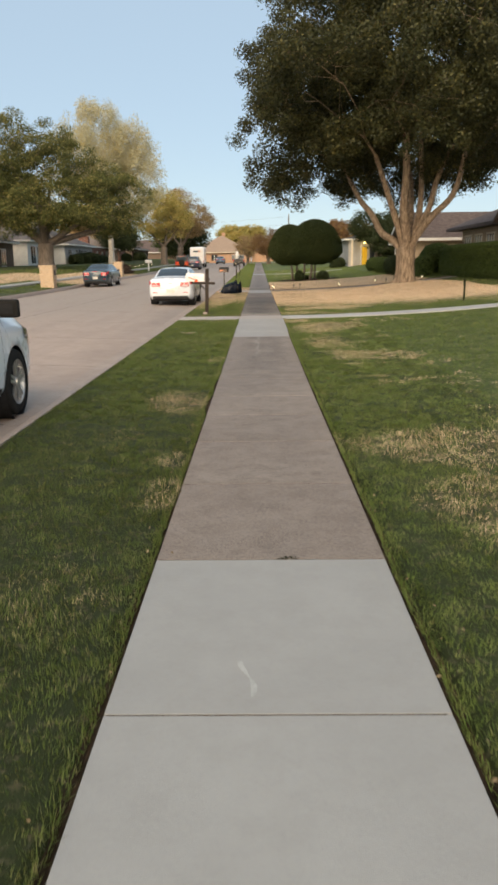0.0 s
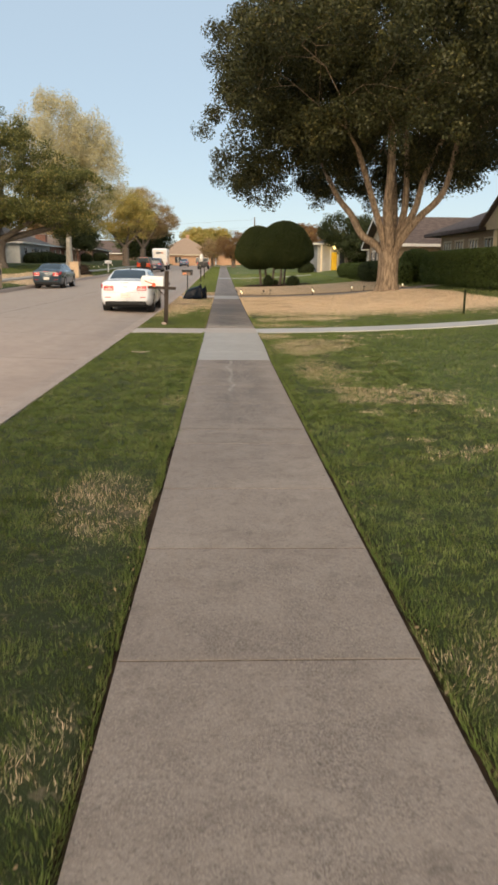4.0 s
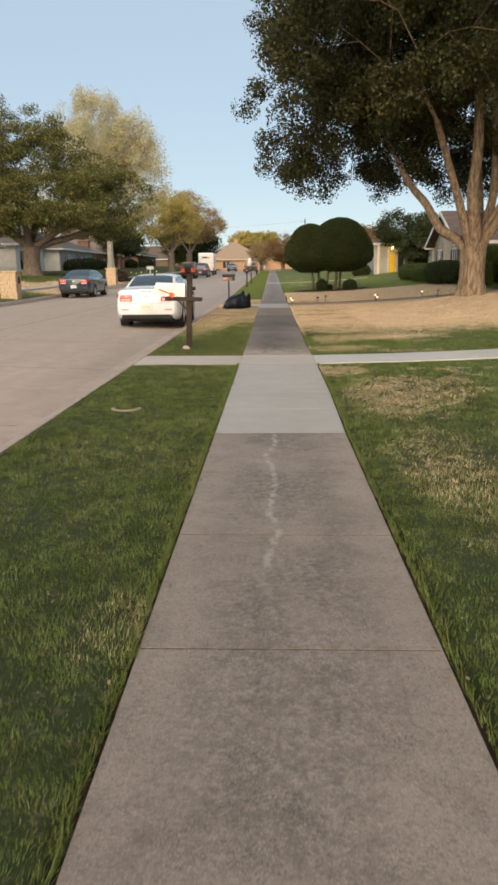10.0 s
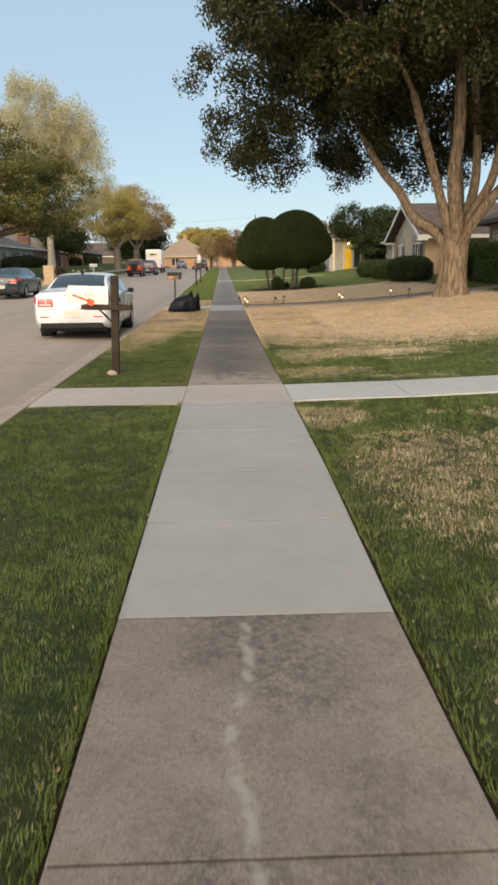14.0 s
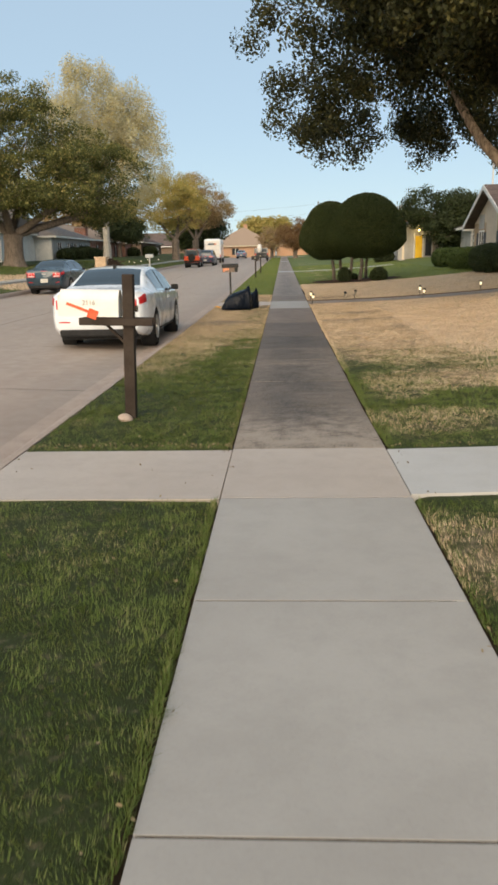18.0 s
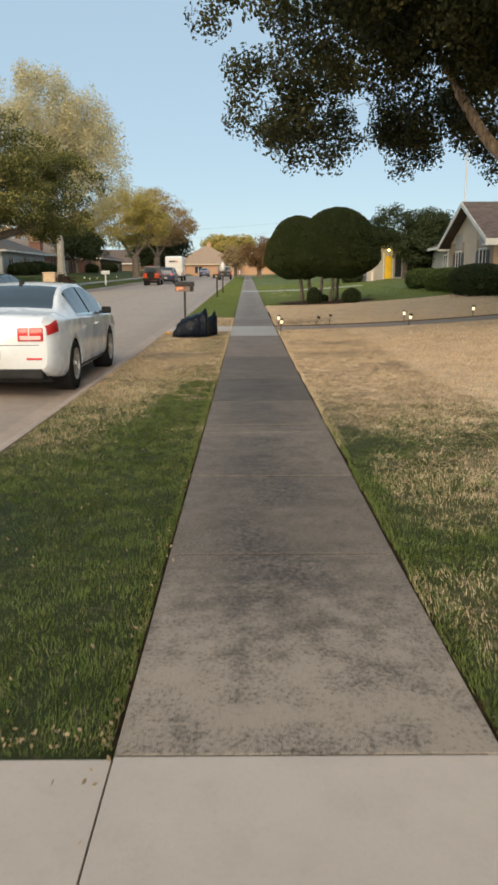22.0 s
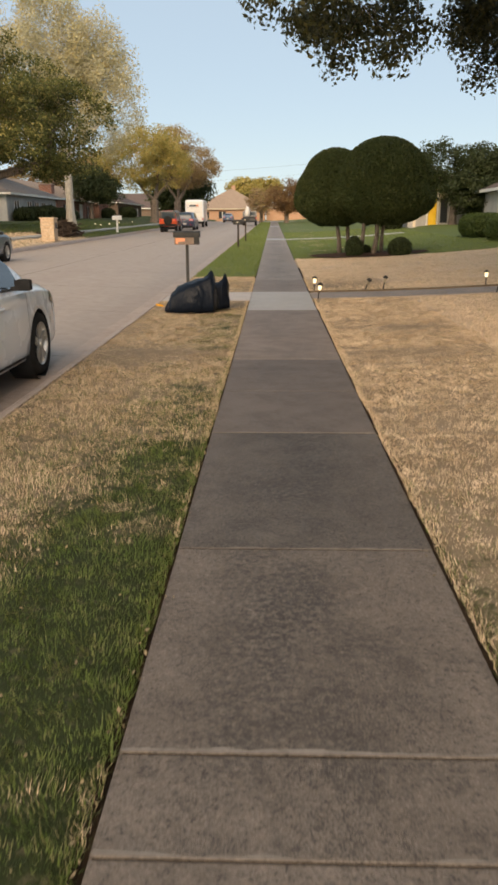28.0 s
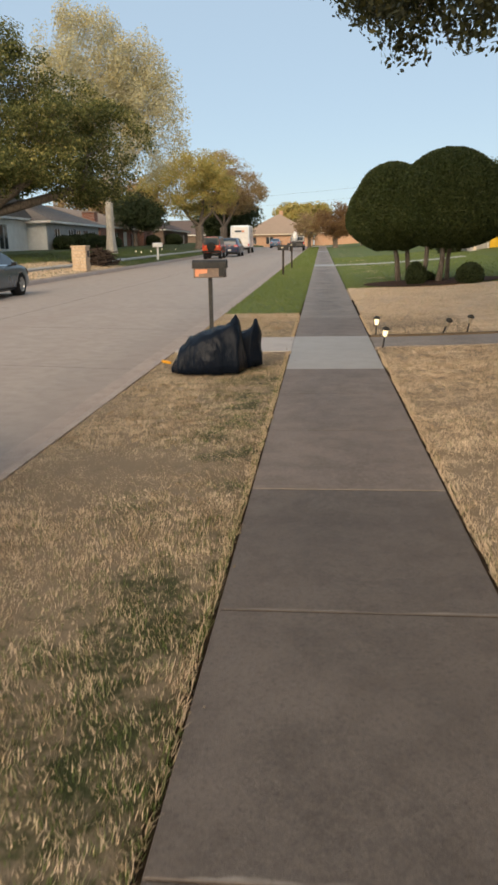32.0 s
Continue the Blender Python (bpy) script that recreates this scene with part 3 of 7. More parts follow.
# ---- the lie of the land ----
WALK_L, WALK_R, KERB_R, KERB_L = -0.535, 0.69, -2.25, -11.95


EAST = [(-5, 0.672), (3.6, 0.655), (9, 0.645), (15.9, 0.652), (18.5, 0.69), (22.5, 0.69), (24, 0.675), (42, 0.675), (170, 0.675)]


def walk_right(y):
    """The pavement's east edge, which the successive pours have left uneven."""
    for (a, p), (b, q) in zip(EAST, EAST[1:]):
        if y <= b:
            return p + (q - p) * (y - a) / (b - a)
    return EAST[-1][1]


def rise(y):
    """The street climbs gently past the second yard."""
    y = min(y, 205.0)
    return 0.0135 * 6.0 * math.log1p(math.exp((y - 38.0) / 6.0))


def ground_z(x, y):
    z = rise(y)
    if x > WALK_R:
        z += 0.0055 * (min(x, 11.5) - WALK_R) ** 2 + 0.012 * (min(x, 11.5) - WALK_R) + 0.32 * math.exp(-((x - 6.8) ** 2 + (y - 35.8) ** 2) / 4.5)
    elif x < KERB_L:
        z += 0.14 + 0.082 * min(KERB_L - x, 10.5)
    return z


def road_z(x, y):
    f = (x - KERB_L) / (KERB_R - KERB_L)
    return rise(y) - 0.05 - 0.08 * f + 0.09 * math.sin(math.pi * min(1, max(0, f)))


# One sheet of ground to the horizon, sunk under the paving.
xs = [-2500, -700, -250, -120, -70, -50, -40, -34, -30, -27, -24.5, -22.4, -21, -19.5, -18, -16.5, -15, -14, -13.2, -12.6, -12.2, -12.1, -12.0,
      -9, -6, -2.4, -2.24, -2.2, -2.0, -1.7, -1.4, -1.1, -0.8, -0.62, -0.56, -0.53, -0.3, 0.5, 0.70, 0.73, 0.8, 1.0, 1.3, 1.7, 2.2, 2.8, 3.5, 4.2, 5.0,
      5.6, 6.2, 6.8, 7.4, 8.0, 8.8, 9.6, 10.5, 11.5, 13, 16, 20, 26, 34, 50, 80, 140, 300, 800, 2500]
ys = [-2500, -600, -150, -60, -25, -10, *range(-4, 62), *range(62, 210, 4), 230, 280, 400, 800, 2500]
verts, faces = [], []
for gy in ys:
    for gx in xs:
        z = ground_z(gx, gy)
        if KERB_L - 0.08 < gx < KERB_R - 0.02 or -0.55 < gx < 0.71:
            z = rise(gy) - (0.32 if gx < -2 else 0.07)
        elif gx in (-0.56, 0.73):
            z -= 0.03
        elif -40 < gx < 40 and -6 < gy < 100:
            z += 0.02 * noise.noise((gx * 0.9, gy * 0.9, 0)) - 0.01
        if 167.4 < gy < 179.6 and -200 < gx < 200:
            z = min(z, rise(gy) - 0.25)
        verts.append((gx, gy, z))
w = len(xs)
for j in range(len(ys) - 1):
    for i in range(w - 1):
        faces.append((j * w + i, j * w + i + 1, (j + 1) * w + i + 1, (j + 1) * w + i))
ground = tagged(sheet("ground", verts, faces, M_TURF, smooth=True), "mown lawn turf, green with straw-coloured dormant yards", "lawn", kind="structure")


def strip(name, profile, ys, material, label, category):
    """A cross profile of (x, height over the rise) swept along the street."""
    v, f, k = [], [], len(profile)
    for yy in ys:
        v += [(px, yy, rise(yy) + pz) for px, pz in profile]
    for j in range(len(ys) - 1):
        for i in range(k - 1):
            f.append((j * k + i, j * k + i + 1, (j + 1) * k + i + 1, (j + 1) * k + i))
    return tagged(sheet(name, v, f, material, smooth=False), label, category, kind="structure")


long_ys = [-120, -60, -20, *range(-5, 168, 3), 167.5]
road_xs = [KERB_L + 0.42 + i * (KERB_R - KERB_L - 0.84) / 10 for i in range(11)]
strip("road", [(px, road_z(px, 0)) for px in road_xs], long_ys, M_ROAD, "pinkish tan concrete street with tarred joints", "road")
strip("kerb_east", [(KERB_R - 0.43, road_z(KERB_R - 0.43, 0) + 0.004), (KERB_R - 0.19, -0.128), (KERB_R - 0.145, -0.115), (KERB_R - 0.12, -0.04), (KERB_R - 0.09, -0.008), (KERB_R - 0.05, 0.004), (KERB_R + 0.005, 0.004), (KERB_R + 0.01, -0.3)],
      long_ys, M_KERB, "worn concrete kerb and gutter beside the verge", "kerb")
strip("kerb_west", [(KERB_L - 0.03, -0.2), (KERB_L - 0.02, 0.134), (KERB_L + 0.05, 0.134), (KERB_L + 0.09, 0.12), (KERB_L + 0.13, 0.06), (KERB_L + 0.16, -0.035), (KERB_L + 0.2, -0.045), (KERB_L + 0.43, road_z(KERB_L + 0.43, 0) + 0.004)],
      long_ys, M_KERB, "worn concrete kerb and gutter across the street", "kerb")
cross_y = [167.5, 168.2, 173.5, 178.8, 179.5]
v = [(cx, cy, rise(cy) + (-0.02 if 168 < cy < 179 else -0.1)) for cy in cross_y for cx in (-200, 200)]
tagged(sheet("road", v, [(2 * j, 2 * j + 1, 2 * j + 3, 2 * j + 2) for j in range(4)], M_ROAD), "concrete cross street at the far end", "road", kind="structure")

# the kerb's thin shadow line, laid along the gutter as a dark strip
strip("gutter_shadow_line", [(KERB_R - 0.205, -0.1245), (KERB_R - 0.165, -0.1205)], long_ys, M_SOIL, "thin dark strip standing in for the kerb's shadow line", "dirt")

# tarred joints of the street
joints = tagged(new("road_joints"), "thin tarred joints between road slabs", "joint", kind="structure")
mid_x = (KERB_L + KERB_R) / 2
v, f = [], []
for jy in range(-3, 166, 1):
    v += [(mid_x - 0.012, jy, road_z(mid_x, jy) + 0.003), (mid_x + 0.012, jy, road_z(mid_x, jy) + 0.003)]
f = [(2 * j, 2 * j + 1, 2 * j + 3, 2 * j + 2) for j in range(len(v) // 2 - 1)]
sheet("joint", v, f, M_TAR, joints)
for jy in [-1.5 + 4.6 * k for k in range(34)]:
    v = []
    for px in road_xs:
        v += [(px, jy, road_z(px, jy) + 0.003), (px, jy + 0.016, road_z(px, jy) + 0.003)]
    sheet("joint", v, [(2 * j, 2 * j + 2, 2 * j + 3, 2 * j + 1) for j in range(len(road_xs) - 1)], M_TAR, joints)

# ---- the pavement, slab by slab ----
pavement = tagged(new("pavement"), "concrete pavement of weathered and newer slabs", "pavement", kind="structure")


def slab(x0, x1, y0, y1, top, material, tilt=0.0, name="slab", parent=None, edge=0.0012, x2=None):
    """A concrete slab with tooled edges; top gives its height at a point, x2 another east end at its far edge."""
    x2 = x1 if x2 is None else x2
    g, r = (0.003, edge) if edge > 0.003 else (0.0045, edge)
    v = []
    for inset, drop in ((0, 0.1), (0, r), (r * 0.4, r * 0.3), (r, 0.0)):
        for cx, cy, s in ((x0 + g, y0 + g, -1), (x1 - g, y0 + g, -1), (x2 - g, y1 - g, 1), (x0 + g, y1 - g, 1)):
            ix = cx + inset * (1 if cx < (x0 + x1) / 2 else -1)
            iy = cy - inset * s
            v.append((ix, iy, top(ix, iy) - drop + (tilt if s < 0 else 0.0)))
    f = [(12, 13, 14, 15)]
    for k in range(3):
        f += [(4 * k + i, 4 * k + (i + 1) % 4, 4 * k + 4 + (i + 1) % 4, 4 * k + 4 + i) for i in range(4)]
    return sheet(name, v, f, material, parent or pavement)


def walk_top(x, y):
    return rise(y) + 0.012


strip("joint_fill", [(WALK_L + 0.012, 0.0102), (0.635, 0.0102)], [-5, *range(0, 168, 2)], M_SOIL, "dark soil packed in the pavement joints", "soil")
breaks = [-4.6, -3.2, -1.8, -0.45, 0.9, 2.27, 3.65, 5.03, 6.32, 7.50, 8.62, 9.97, 10.55, 11.95, 13.25, 14.6, 15.96, 17.2, 18.34, 19.76, 21.25, 22.53, 24.27, 25.9, 27.52,
          27.90, 29.34, 31.38, 32.79, 34.43, 36.0, 37.58, 39.15, 40.75, 42.45]
while breaks[-1] < 166:
    breaks.append(breaks[-1] + 1.52)
for a, b in zip(breaks, breaks[1:]):
    m = M_OLD
    if 15.9 < a < 21.0 or 39.1 < a < 42.3:
        m = M_POUR
    elif b < 3.7 or 74.0 < a < 77.0 or 118 < a < 121:
        m = M_NEW
    elif 21.2 < a < 22.0:
        m = M_BUFF
    elif 29.3 < a < 31.3:
        m = M_SOOT
    elif 22.2 < a < 29.3:
        m = M_DARK
    elif 31.3 < a < 34.0:
        m = M_UMBER
    elif 34.0 < a < 45:
        m = M_BROWN
    slab(WALK_L, walk_right(a), a, b, walk_top, m, 0.0025 if round(a, 2) in (25.9, 27.52, 27.9, 29.34, 31.38, 34.43) else random.uniform(0.0, 0.0008), edge=0.004 if a > 22 else 0.0012, x2=walk_right(b))

# edges worn pale where one slab stands a little proud of the next
lips = tagged(new("slab_lips"), "pale worn edges along the pavement joints", "concrete edge", kind="structure")
for jy, wide in ((10.55, 0.02), (24.27, 0.014), (25.9, 0.012), (27.52, 0.022), (27.9, 0.022), (29.34, 0.014), (31.38, 0.018), (32.79, 0.012), (34.43, 0.016), (36.0, 0.008), (37.58, 0.008), (45.5, 0.03)):
    v = []
    for k in range(62):
        lx = WALK_L + 0.01 + k * (walk_right(jy + 0.1) - WALK_L - 0.02) / 61
        w = wide * max(0.0, 0.55 + 1.3 * noise.noise((lx * 5.0, jy * 3.7, 0.5)) + 0.5 * noise.noise((lx * 21.0, jy, 2.5)))
        v += [(lx, jy + 0.006, walk_top(lx, jy) + 0.0034), (lx, jy + 0.0065 + w, walk_top(lx, jy) + 0.0036)]
    sheet("lip", v, [(2 * k, 2 * k + 2, 2 * k + 3, 2 * k + 1) for k in range(61)], M_LIP, lips)


def lead(x, y):
    return ground_z(x, y) + 0.008


for a, b in ((-2.24, WALK_L),):
    slab(a, b, 21.25, 22.53, lambda x, y: 0.008, M_BUFF)
    slab(a, b, 40.75, 42.4, lambda x, y: rise(y) + 0.008, M_BUFF)
step_x = [WALK_R, 2.05, 3.4, 4.75, 6.1, 7.45, 8.8, 10.15, 11.5, 12.9]
for a, b in zip(step_x, step_x[1:]):
    slab(a, b, 21.32, 22.5, lead, M_PALE)
    slab(a, b, 41.2, 42.34, lambda x, y: ground_z(x, y) + 0.004, M_OLD)
    # dark brown strip: shade under the lawn's edge coloured into a low soil step
    slab(a, b, 42.35, 42.46, lambda x, y: ground_z(x, y) + 0.03, M_STEPSHADE)
for a, b in zip([WALK_R, 2.2, 3.7, 5.2, 6.7], [2.2, 3.7, 5.2, 6.7, 8.2]):
    slab(a, b, 75.2, 77.0, lead, M_NEW)

# soil showing along the trimmed edges of the pavement, widest where the turf has been cut back
def bare(y, west):
    """How far the turf stands off the slab."""
    wide = 0.032 * (1 if 7.6 < y < 9.9 else 0.25) if west else 0.012
    if west and y > 22.6:
        wide = 0.012
    if not west and (3.0 < y < 10.5 or y > 24):
        wide = 0.018 if y < 35.5 else 0.028
    if y < 3.6:
        wide = 0.014
    return 0.006 + wide * (0.75 + 0.9 * noise.noise((y * 1.3, 9.0 * west, 0))) + 0.010 * noise.noise((y * 8.0, 4.0 * west, 2))


for name, way in (("edge_soil_west", -1), ("edge_soil_east", 1)):
    v, f = [], []
    for k in range(840):
        sy = k * 0.06
        x_in = WALK_L + 0.004 if way < 0 else walk_right(sy) - 0.004
        out = max(0.008, bare(sy, way < 0)) + (0.03 if way > 0 else 0.02)
        zz = rise(sy)
        v += [(x_in, sy, zz - 0.03), (x_in + way * out * 0.6, sy, zz - 0.022 + 0.012 * noise.noise((sy * 30, way, 0))), (x_in + way * out, sy, zz + 0.006)]
    for k in range(839):
        if not (21.12 < k * 0.06 < 22.6 or 40.6 < k * 0.06 < 42.5):
            f += [(3 * k + i, 3 * k + i + 1, 3 * k + i + 4, 3 * k + i + 3) for i in range(2)]
    tagged(sheet(name, v, f, M_SOIL), "dark crumbly soil along the pavement's edge", "soil", kind="structure")

# the pavement across the street
far_walk = tagged(new("pavement_west"), "pale concrete pavement across the street", "pavement", kind="structure")
yy = -5.9
while yy < 150:
    slab(-15.0, -13.8, yy, yy + 2.9, lambda x, y: ground_z(-14.4, y) + 0.045, M_NEW, name="slab", parent=far_walk)
    yy += 2.9

# a chalky scuff on the first slab, and the rim of a water-meter lid in the verge
v, f = [], []
for k in range(13):
    t = k / 12
    cx, cy, hw = -0.025 - 0.035 * t + 0.015 * math.sin(t * 5.1), 2.38 + 0.24 * t, 0.010 * abs(math.sin(math.pi * (0.1 + 1.7 * t))) + 0.002
    v += [(cx - hw, cy, 0.0145), (cx + hw, cy, 0.0145)]
tagged(sheet("scuff", v, [(2 * k, 2 * k + 1, 2 * k + 3, 2 * k + 2) for k in range(12)], M_CHALK), "pale scuff mark on the new concrete", "mark", kind="structure")
bm = bmesh.new()
ring = []
for k in range(25):
    a = math.pi * (0.95 + 1.1 * k / 24)
    ring.append([bm.verts.new((-1.6 + r * math.cos(a), 17.3 + r * math.sin(a), z)) for r, z in ((0.16, -0.03), (0.16, 0.010), (0.125, 0.010), (0.125, -0.03))])
for a, b in zip(ring, ring[1:]):
    for i in range(3):
        bm.faces.new((a[i], a[i + 1], b[i + 1], b[i]))
tagged(part("meter_lid_rim", bm, M_KERB), "half-buried concrete rim of a water-meter lid", "lid")

# ---- trees ----
def leaf_quads(centres, spread, per, length, width, rng, flat=0.5, droop=0.0, facing=0.0):
    """Small folded-out leaves scattered round the twig ends."""
    c = np.repeat(np.asarray(centres, float), per, axis=0)
    n = len(c)
    off = rng.normal(size=(n, 3))
    far = np.linalg.norm(off, axis=1)[:, None]
    off *= spread * np.minimum(1.0, 1.9 / far)
    off[:, 2] *= flat
    off[:, 2] -= droop * rng.random(n)
    c = c + off
    a = rng.normal(size=(n, 3))
    a[:, 2] -= 0.4
    # leaves turn their faces out of the clump and up
    out = off / (np.linalg.norm(off, axis=1)[:, None] + 1e-9) + np.array([0, 0, 0.5])
    out /= np.linalg.norm(out, axis=1)[:, None]
    a -= facing * (a * out).sum(1)[:, None] * out
    a /= np.linalg.norm(a, axis=1)[:, None]
    b = np.cross(a, facing * out + (1.1 - facing) * rng.normal(size=(n, 3)))
    b /= np.linalg.norm(b, axis=1)[:, None]
    size = rng.uniform(0.65, 1.35, n)[:, None]
    a, b = a * size * length / 2, b * size * width / 2
    return np.stack([c - a, c + b - a * 0.1, c + a, c - b - a * 0.1], 1).reshape(-1, 3)


def branch_mesh(segments, sides):
    v, f = [], []
    for p, q, r0, r1 in segments:
        way = (q - p)
        if way.length < 1e-4:
            continue
        way.normalize()
        s = way.orthogonal().normalized()
        u = way.cross(s)
        k = sides if r0 > 0.03 else 4
        base = len(v)
        for c, r in ((p, r0), (q, r1)):
            v += [tuple(c + float(r) * (s * math.cos(2 * math.pi * i / k) + u * math.sin(2 * math.pi * i / k))) for i in range(k)]
        f += [(base + i, base + (i + 1) % k, base + k + (i + 1) % k, base + k + i) for i in range(k)]
    return v, f


def grow(start, pts, r, segments, tips, twist, rng, depth=0):
    """Splits the points that a limb has to reach in two, again and again."""
    if len(pts) <= 1 or depth > 13:
        for p in pts:
            q = Vector(p)
            segments.append((start, q, max(min(r, 0.02), 0.006), 0.004))
            tips.append(p)
        return
    mean = Vector(pts.mean(0))
    nxt = start.lerp(mean, 0.42)
    bend = Vector(rng.normal(size=3)) * (twist * (mean - start).length)
    nxt = nxt + bend
    spread = pts - pts.mean(0)
    axis = np.linalg.eigh(spread.T @ spread + 1e-9 * np.eye(3))[1][:, -1]
    side = spread @ (axis + rng.normal(size=3) * 0.15) > rng.normal() * 0.12
    if side.all() or not side.any():
        side = np.arange(len(pts)) % 2 == 0
    rn = r * 0.86
    segments.append((start, nxt, r, rn))
    share = side.mean()
    for mask, s in ((side, share), (~side, 1 - share)):
        grow(nxt, pts[mask], max(0.008, rn * max(0.35, s) ** 0.45 * 0.93), segments, tips, twist, rng, depth + 1)


def crown_points(blobs, count, rng, shell=0.45, lobes=0, tuft=0.8, tall=0.6, ragged=0.1):
    """Points inside a union of ellipsoids, more of them near its skin, gathered in tufts where lobes are asked for."""
    vol = np.array([rx * ry * rz for *_, rx, ry, rz in blobs])

    def spots(n, deep):
        pick = rng.choice(len(blobs), size=n, p=vol ** 0.8 / (vol ** 0.8).sum())
        b = np.array(blobs)[pick]
        d = rng.normal(size=(n, 3))
        d /= np.linalg.norm(d, axis=1)[:, None]
        return b[:, :3] + d * b[:, 3:] * (rng.random(n) ** deep)[:, None]
    if not lobes:
        return spots(count, 1 / 3 * (1 - shell) + 0.05)
    heart = spots(lobes, 0.30)
    size = rng.uniform(0.5, 1.5, lobes)
    own = rng.choice(lobes, size=count * 3, p=size ** 2 / (size ** 2).sum())
    off = rng.normal(size=(count * 3, 3)) * np.array([1, 1, tall]) * tuft * 0.6
    at = heart[own] + off * size[own][:, None]
    inside = np.zeros(len(at), bool)
    for cx, cy, cz, rx, ry, rz in blobs:
        inside |= (((at - (cx, cy, cz)) / (rx, ry, rz)) ** 2).sum(1) < rng.uniform(1.0, 1.0 + ragged, len(at))
    return at[inside][:count]


def tree(base, fork, trunk_r, limbs, blobs, count, per, leaf, bark, leaves, label, seed, spread=0.42, flat=0.6, droop=0.0, twist=0.06, name="tree", limb_r=0.55, bow=0.0, lobes=0, tuft=0.8, tall=0.6, facing=0.6, ragged=0.1):
    rng = np.random.default_rng(seed)
    root = thing(name, pose(*base), label, "tree")
    b = Vector(base)
    pts = crown_points(blobs, count, rng, lobes=lobes, tuft=tuft, tall=tall, ragged=ragged) - np.array(base)
    top = Vector(fork) - b
    segments, tips = [], []
    ways = [[Vector(q) - b for q in (l if isinstance(l, list) else [l])] for l in limbs]
    ends = [w[-1] for w in ways]
    near = np.argmin([[(Vector(p) - e).length for e in ends] for p in pts], axis=1)
    for k, e in enumerate(ends):
        own = pts[near == k]
        r0 = trunk_r * limb_r * (0.75 + 0.5 * len(own) / max(1, count) * len(ends) * 0.5)
        prev, n = top, 4
        if len(ways[k]) > 1:
            # a limb that bows through given places, leaving the bole below its fork
            prev, n = top - Vector((0, 0, 0.55)), 0
            stops = [prev] + ways[k]
            for i in range(1, len(stops)):
                before, after = stops[max(0, i - 2)], stops[min(len(stops) - 1, i + 1)]
                for s in range(1, 5):
                    f = s / 4
                    p, q = stops[i - 1], stops[i]
                    d0, d1 = (q - before) * 0.5, (after - p) * 0.5
                    at = p * (2 * f**3 - 3 * f**2 + 1) + q * (3 * f**2 - 2 * f**3) + d0 * (f**3 - 2 * f**2 + f) + d1 * (f**3 - f**2)
                    done = (i - 1 + f) / (len(stops) - 1)
                    segments.append((prev, at, r0 * (1.35 - 0.6 * (done - 0.25 / (len(stops) - 1))), r0 * (1.35 - 0.6 * done)))
                    prev = at
        for i in range(1, n + 1):
            f = i / n
            p = top.lerp(e, f) + Vector((0, 0, bow * math.sin(math.pi * f))) + Vector(rng.normal(size=3)) * 0.06 * (i < n)
            segments.append((prev, p, r0 * (1 - 0.3 * (f - 1 / n)), r0 * (1 - 0.3 * f)))
            prev = p
        if len(own):
            grow(prev, own, r0 * (0.52 if lobes else 0.7), segments, tips, twist, rng)
    # the bole: a flared, fluted tube
    v, f, sides, rings = [], [], 20, 9
    lobes = [(rng.integers(2, 7), rng.random() * 6.3, rng.uniform(0.02, 0.06)) for _ in range(3)]
    for j in range(rings):
        t = j / (rings - 1)
        c = Vector((0, 0, -0.25)).lerp(top + Vector((0, 0, 0.12)), min(t * 1.09, 1.0))
        for i in range(sides):
            a = 2 * math.pi * i / sides
            r = trunk_r * (1 + 0.75 * math.exp(-t * 6) + 0.22 * t * t) * (1 if j < rings - 1 else 0.55)
            r *= 1 + sum(w * math.sin(m * a + ph) for m, ph, w in lobes) * (1.2 + 1.8 * math.exp(-t * 6))
            v.append((c.x + r * math.cos(a), c.y + r * math.sin(a), c.z))
    for j in range(rings - 1):
        f += [(j * sides + i, j * sides + (i + 1) % sides, (j + 1) * sides + (i + 1) % sides, (j + 1) * sides + i) for i in range(sides)]
    f.append(tuple((rings - 1) * sides + i for i in range(sides)))
    sheet("trunk", v, f, bark, root, smooth=True)
    v, f = branch_mesh(segments, 8)
    sheet("branchwork", v, f, bark, root, smooth=True)
    length, width = leaf
    polys("crown", leaf_quads(tips, spread, per, length, width, rng, flat, droop, facing), 4, leaves, root)
    return root


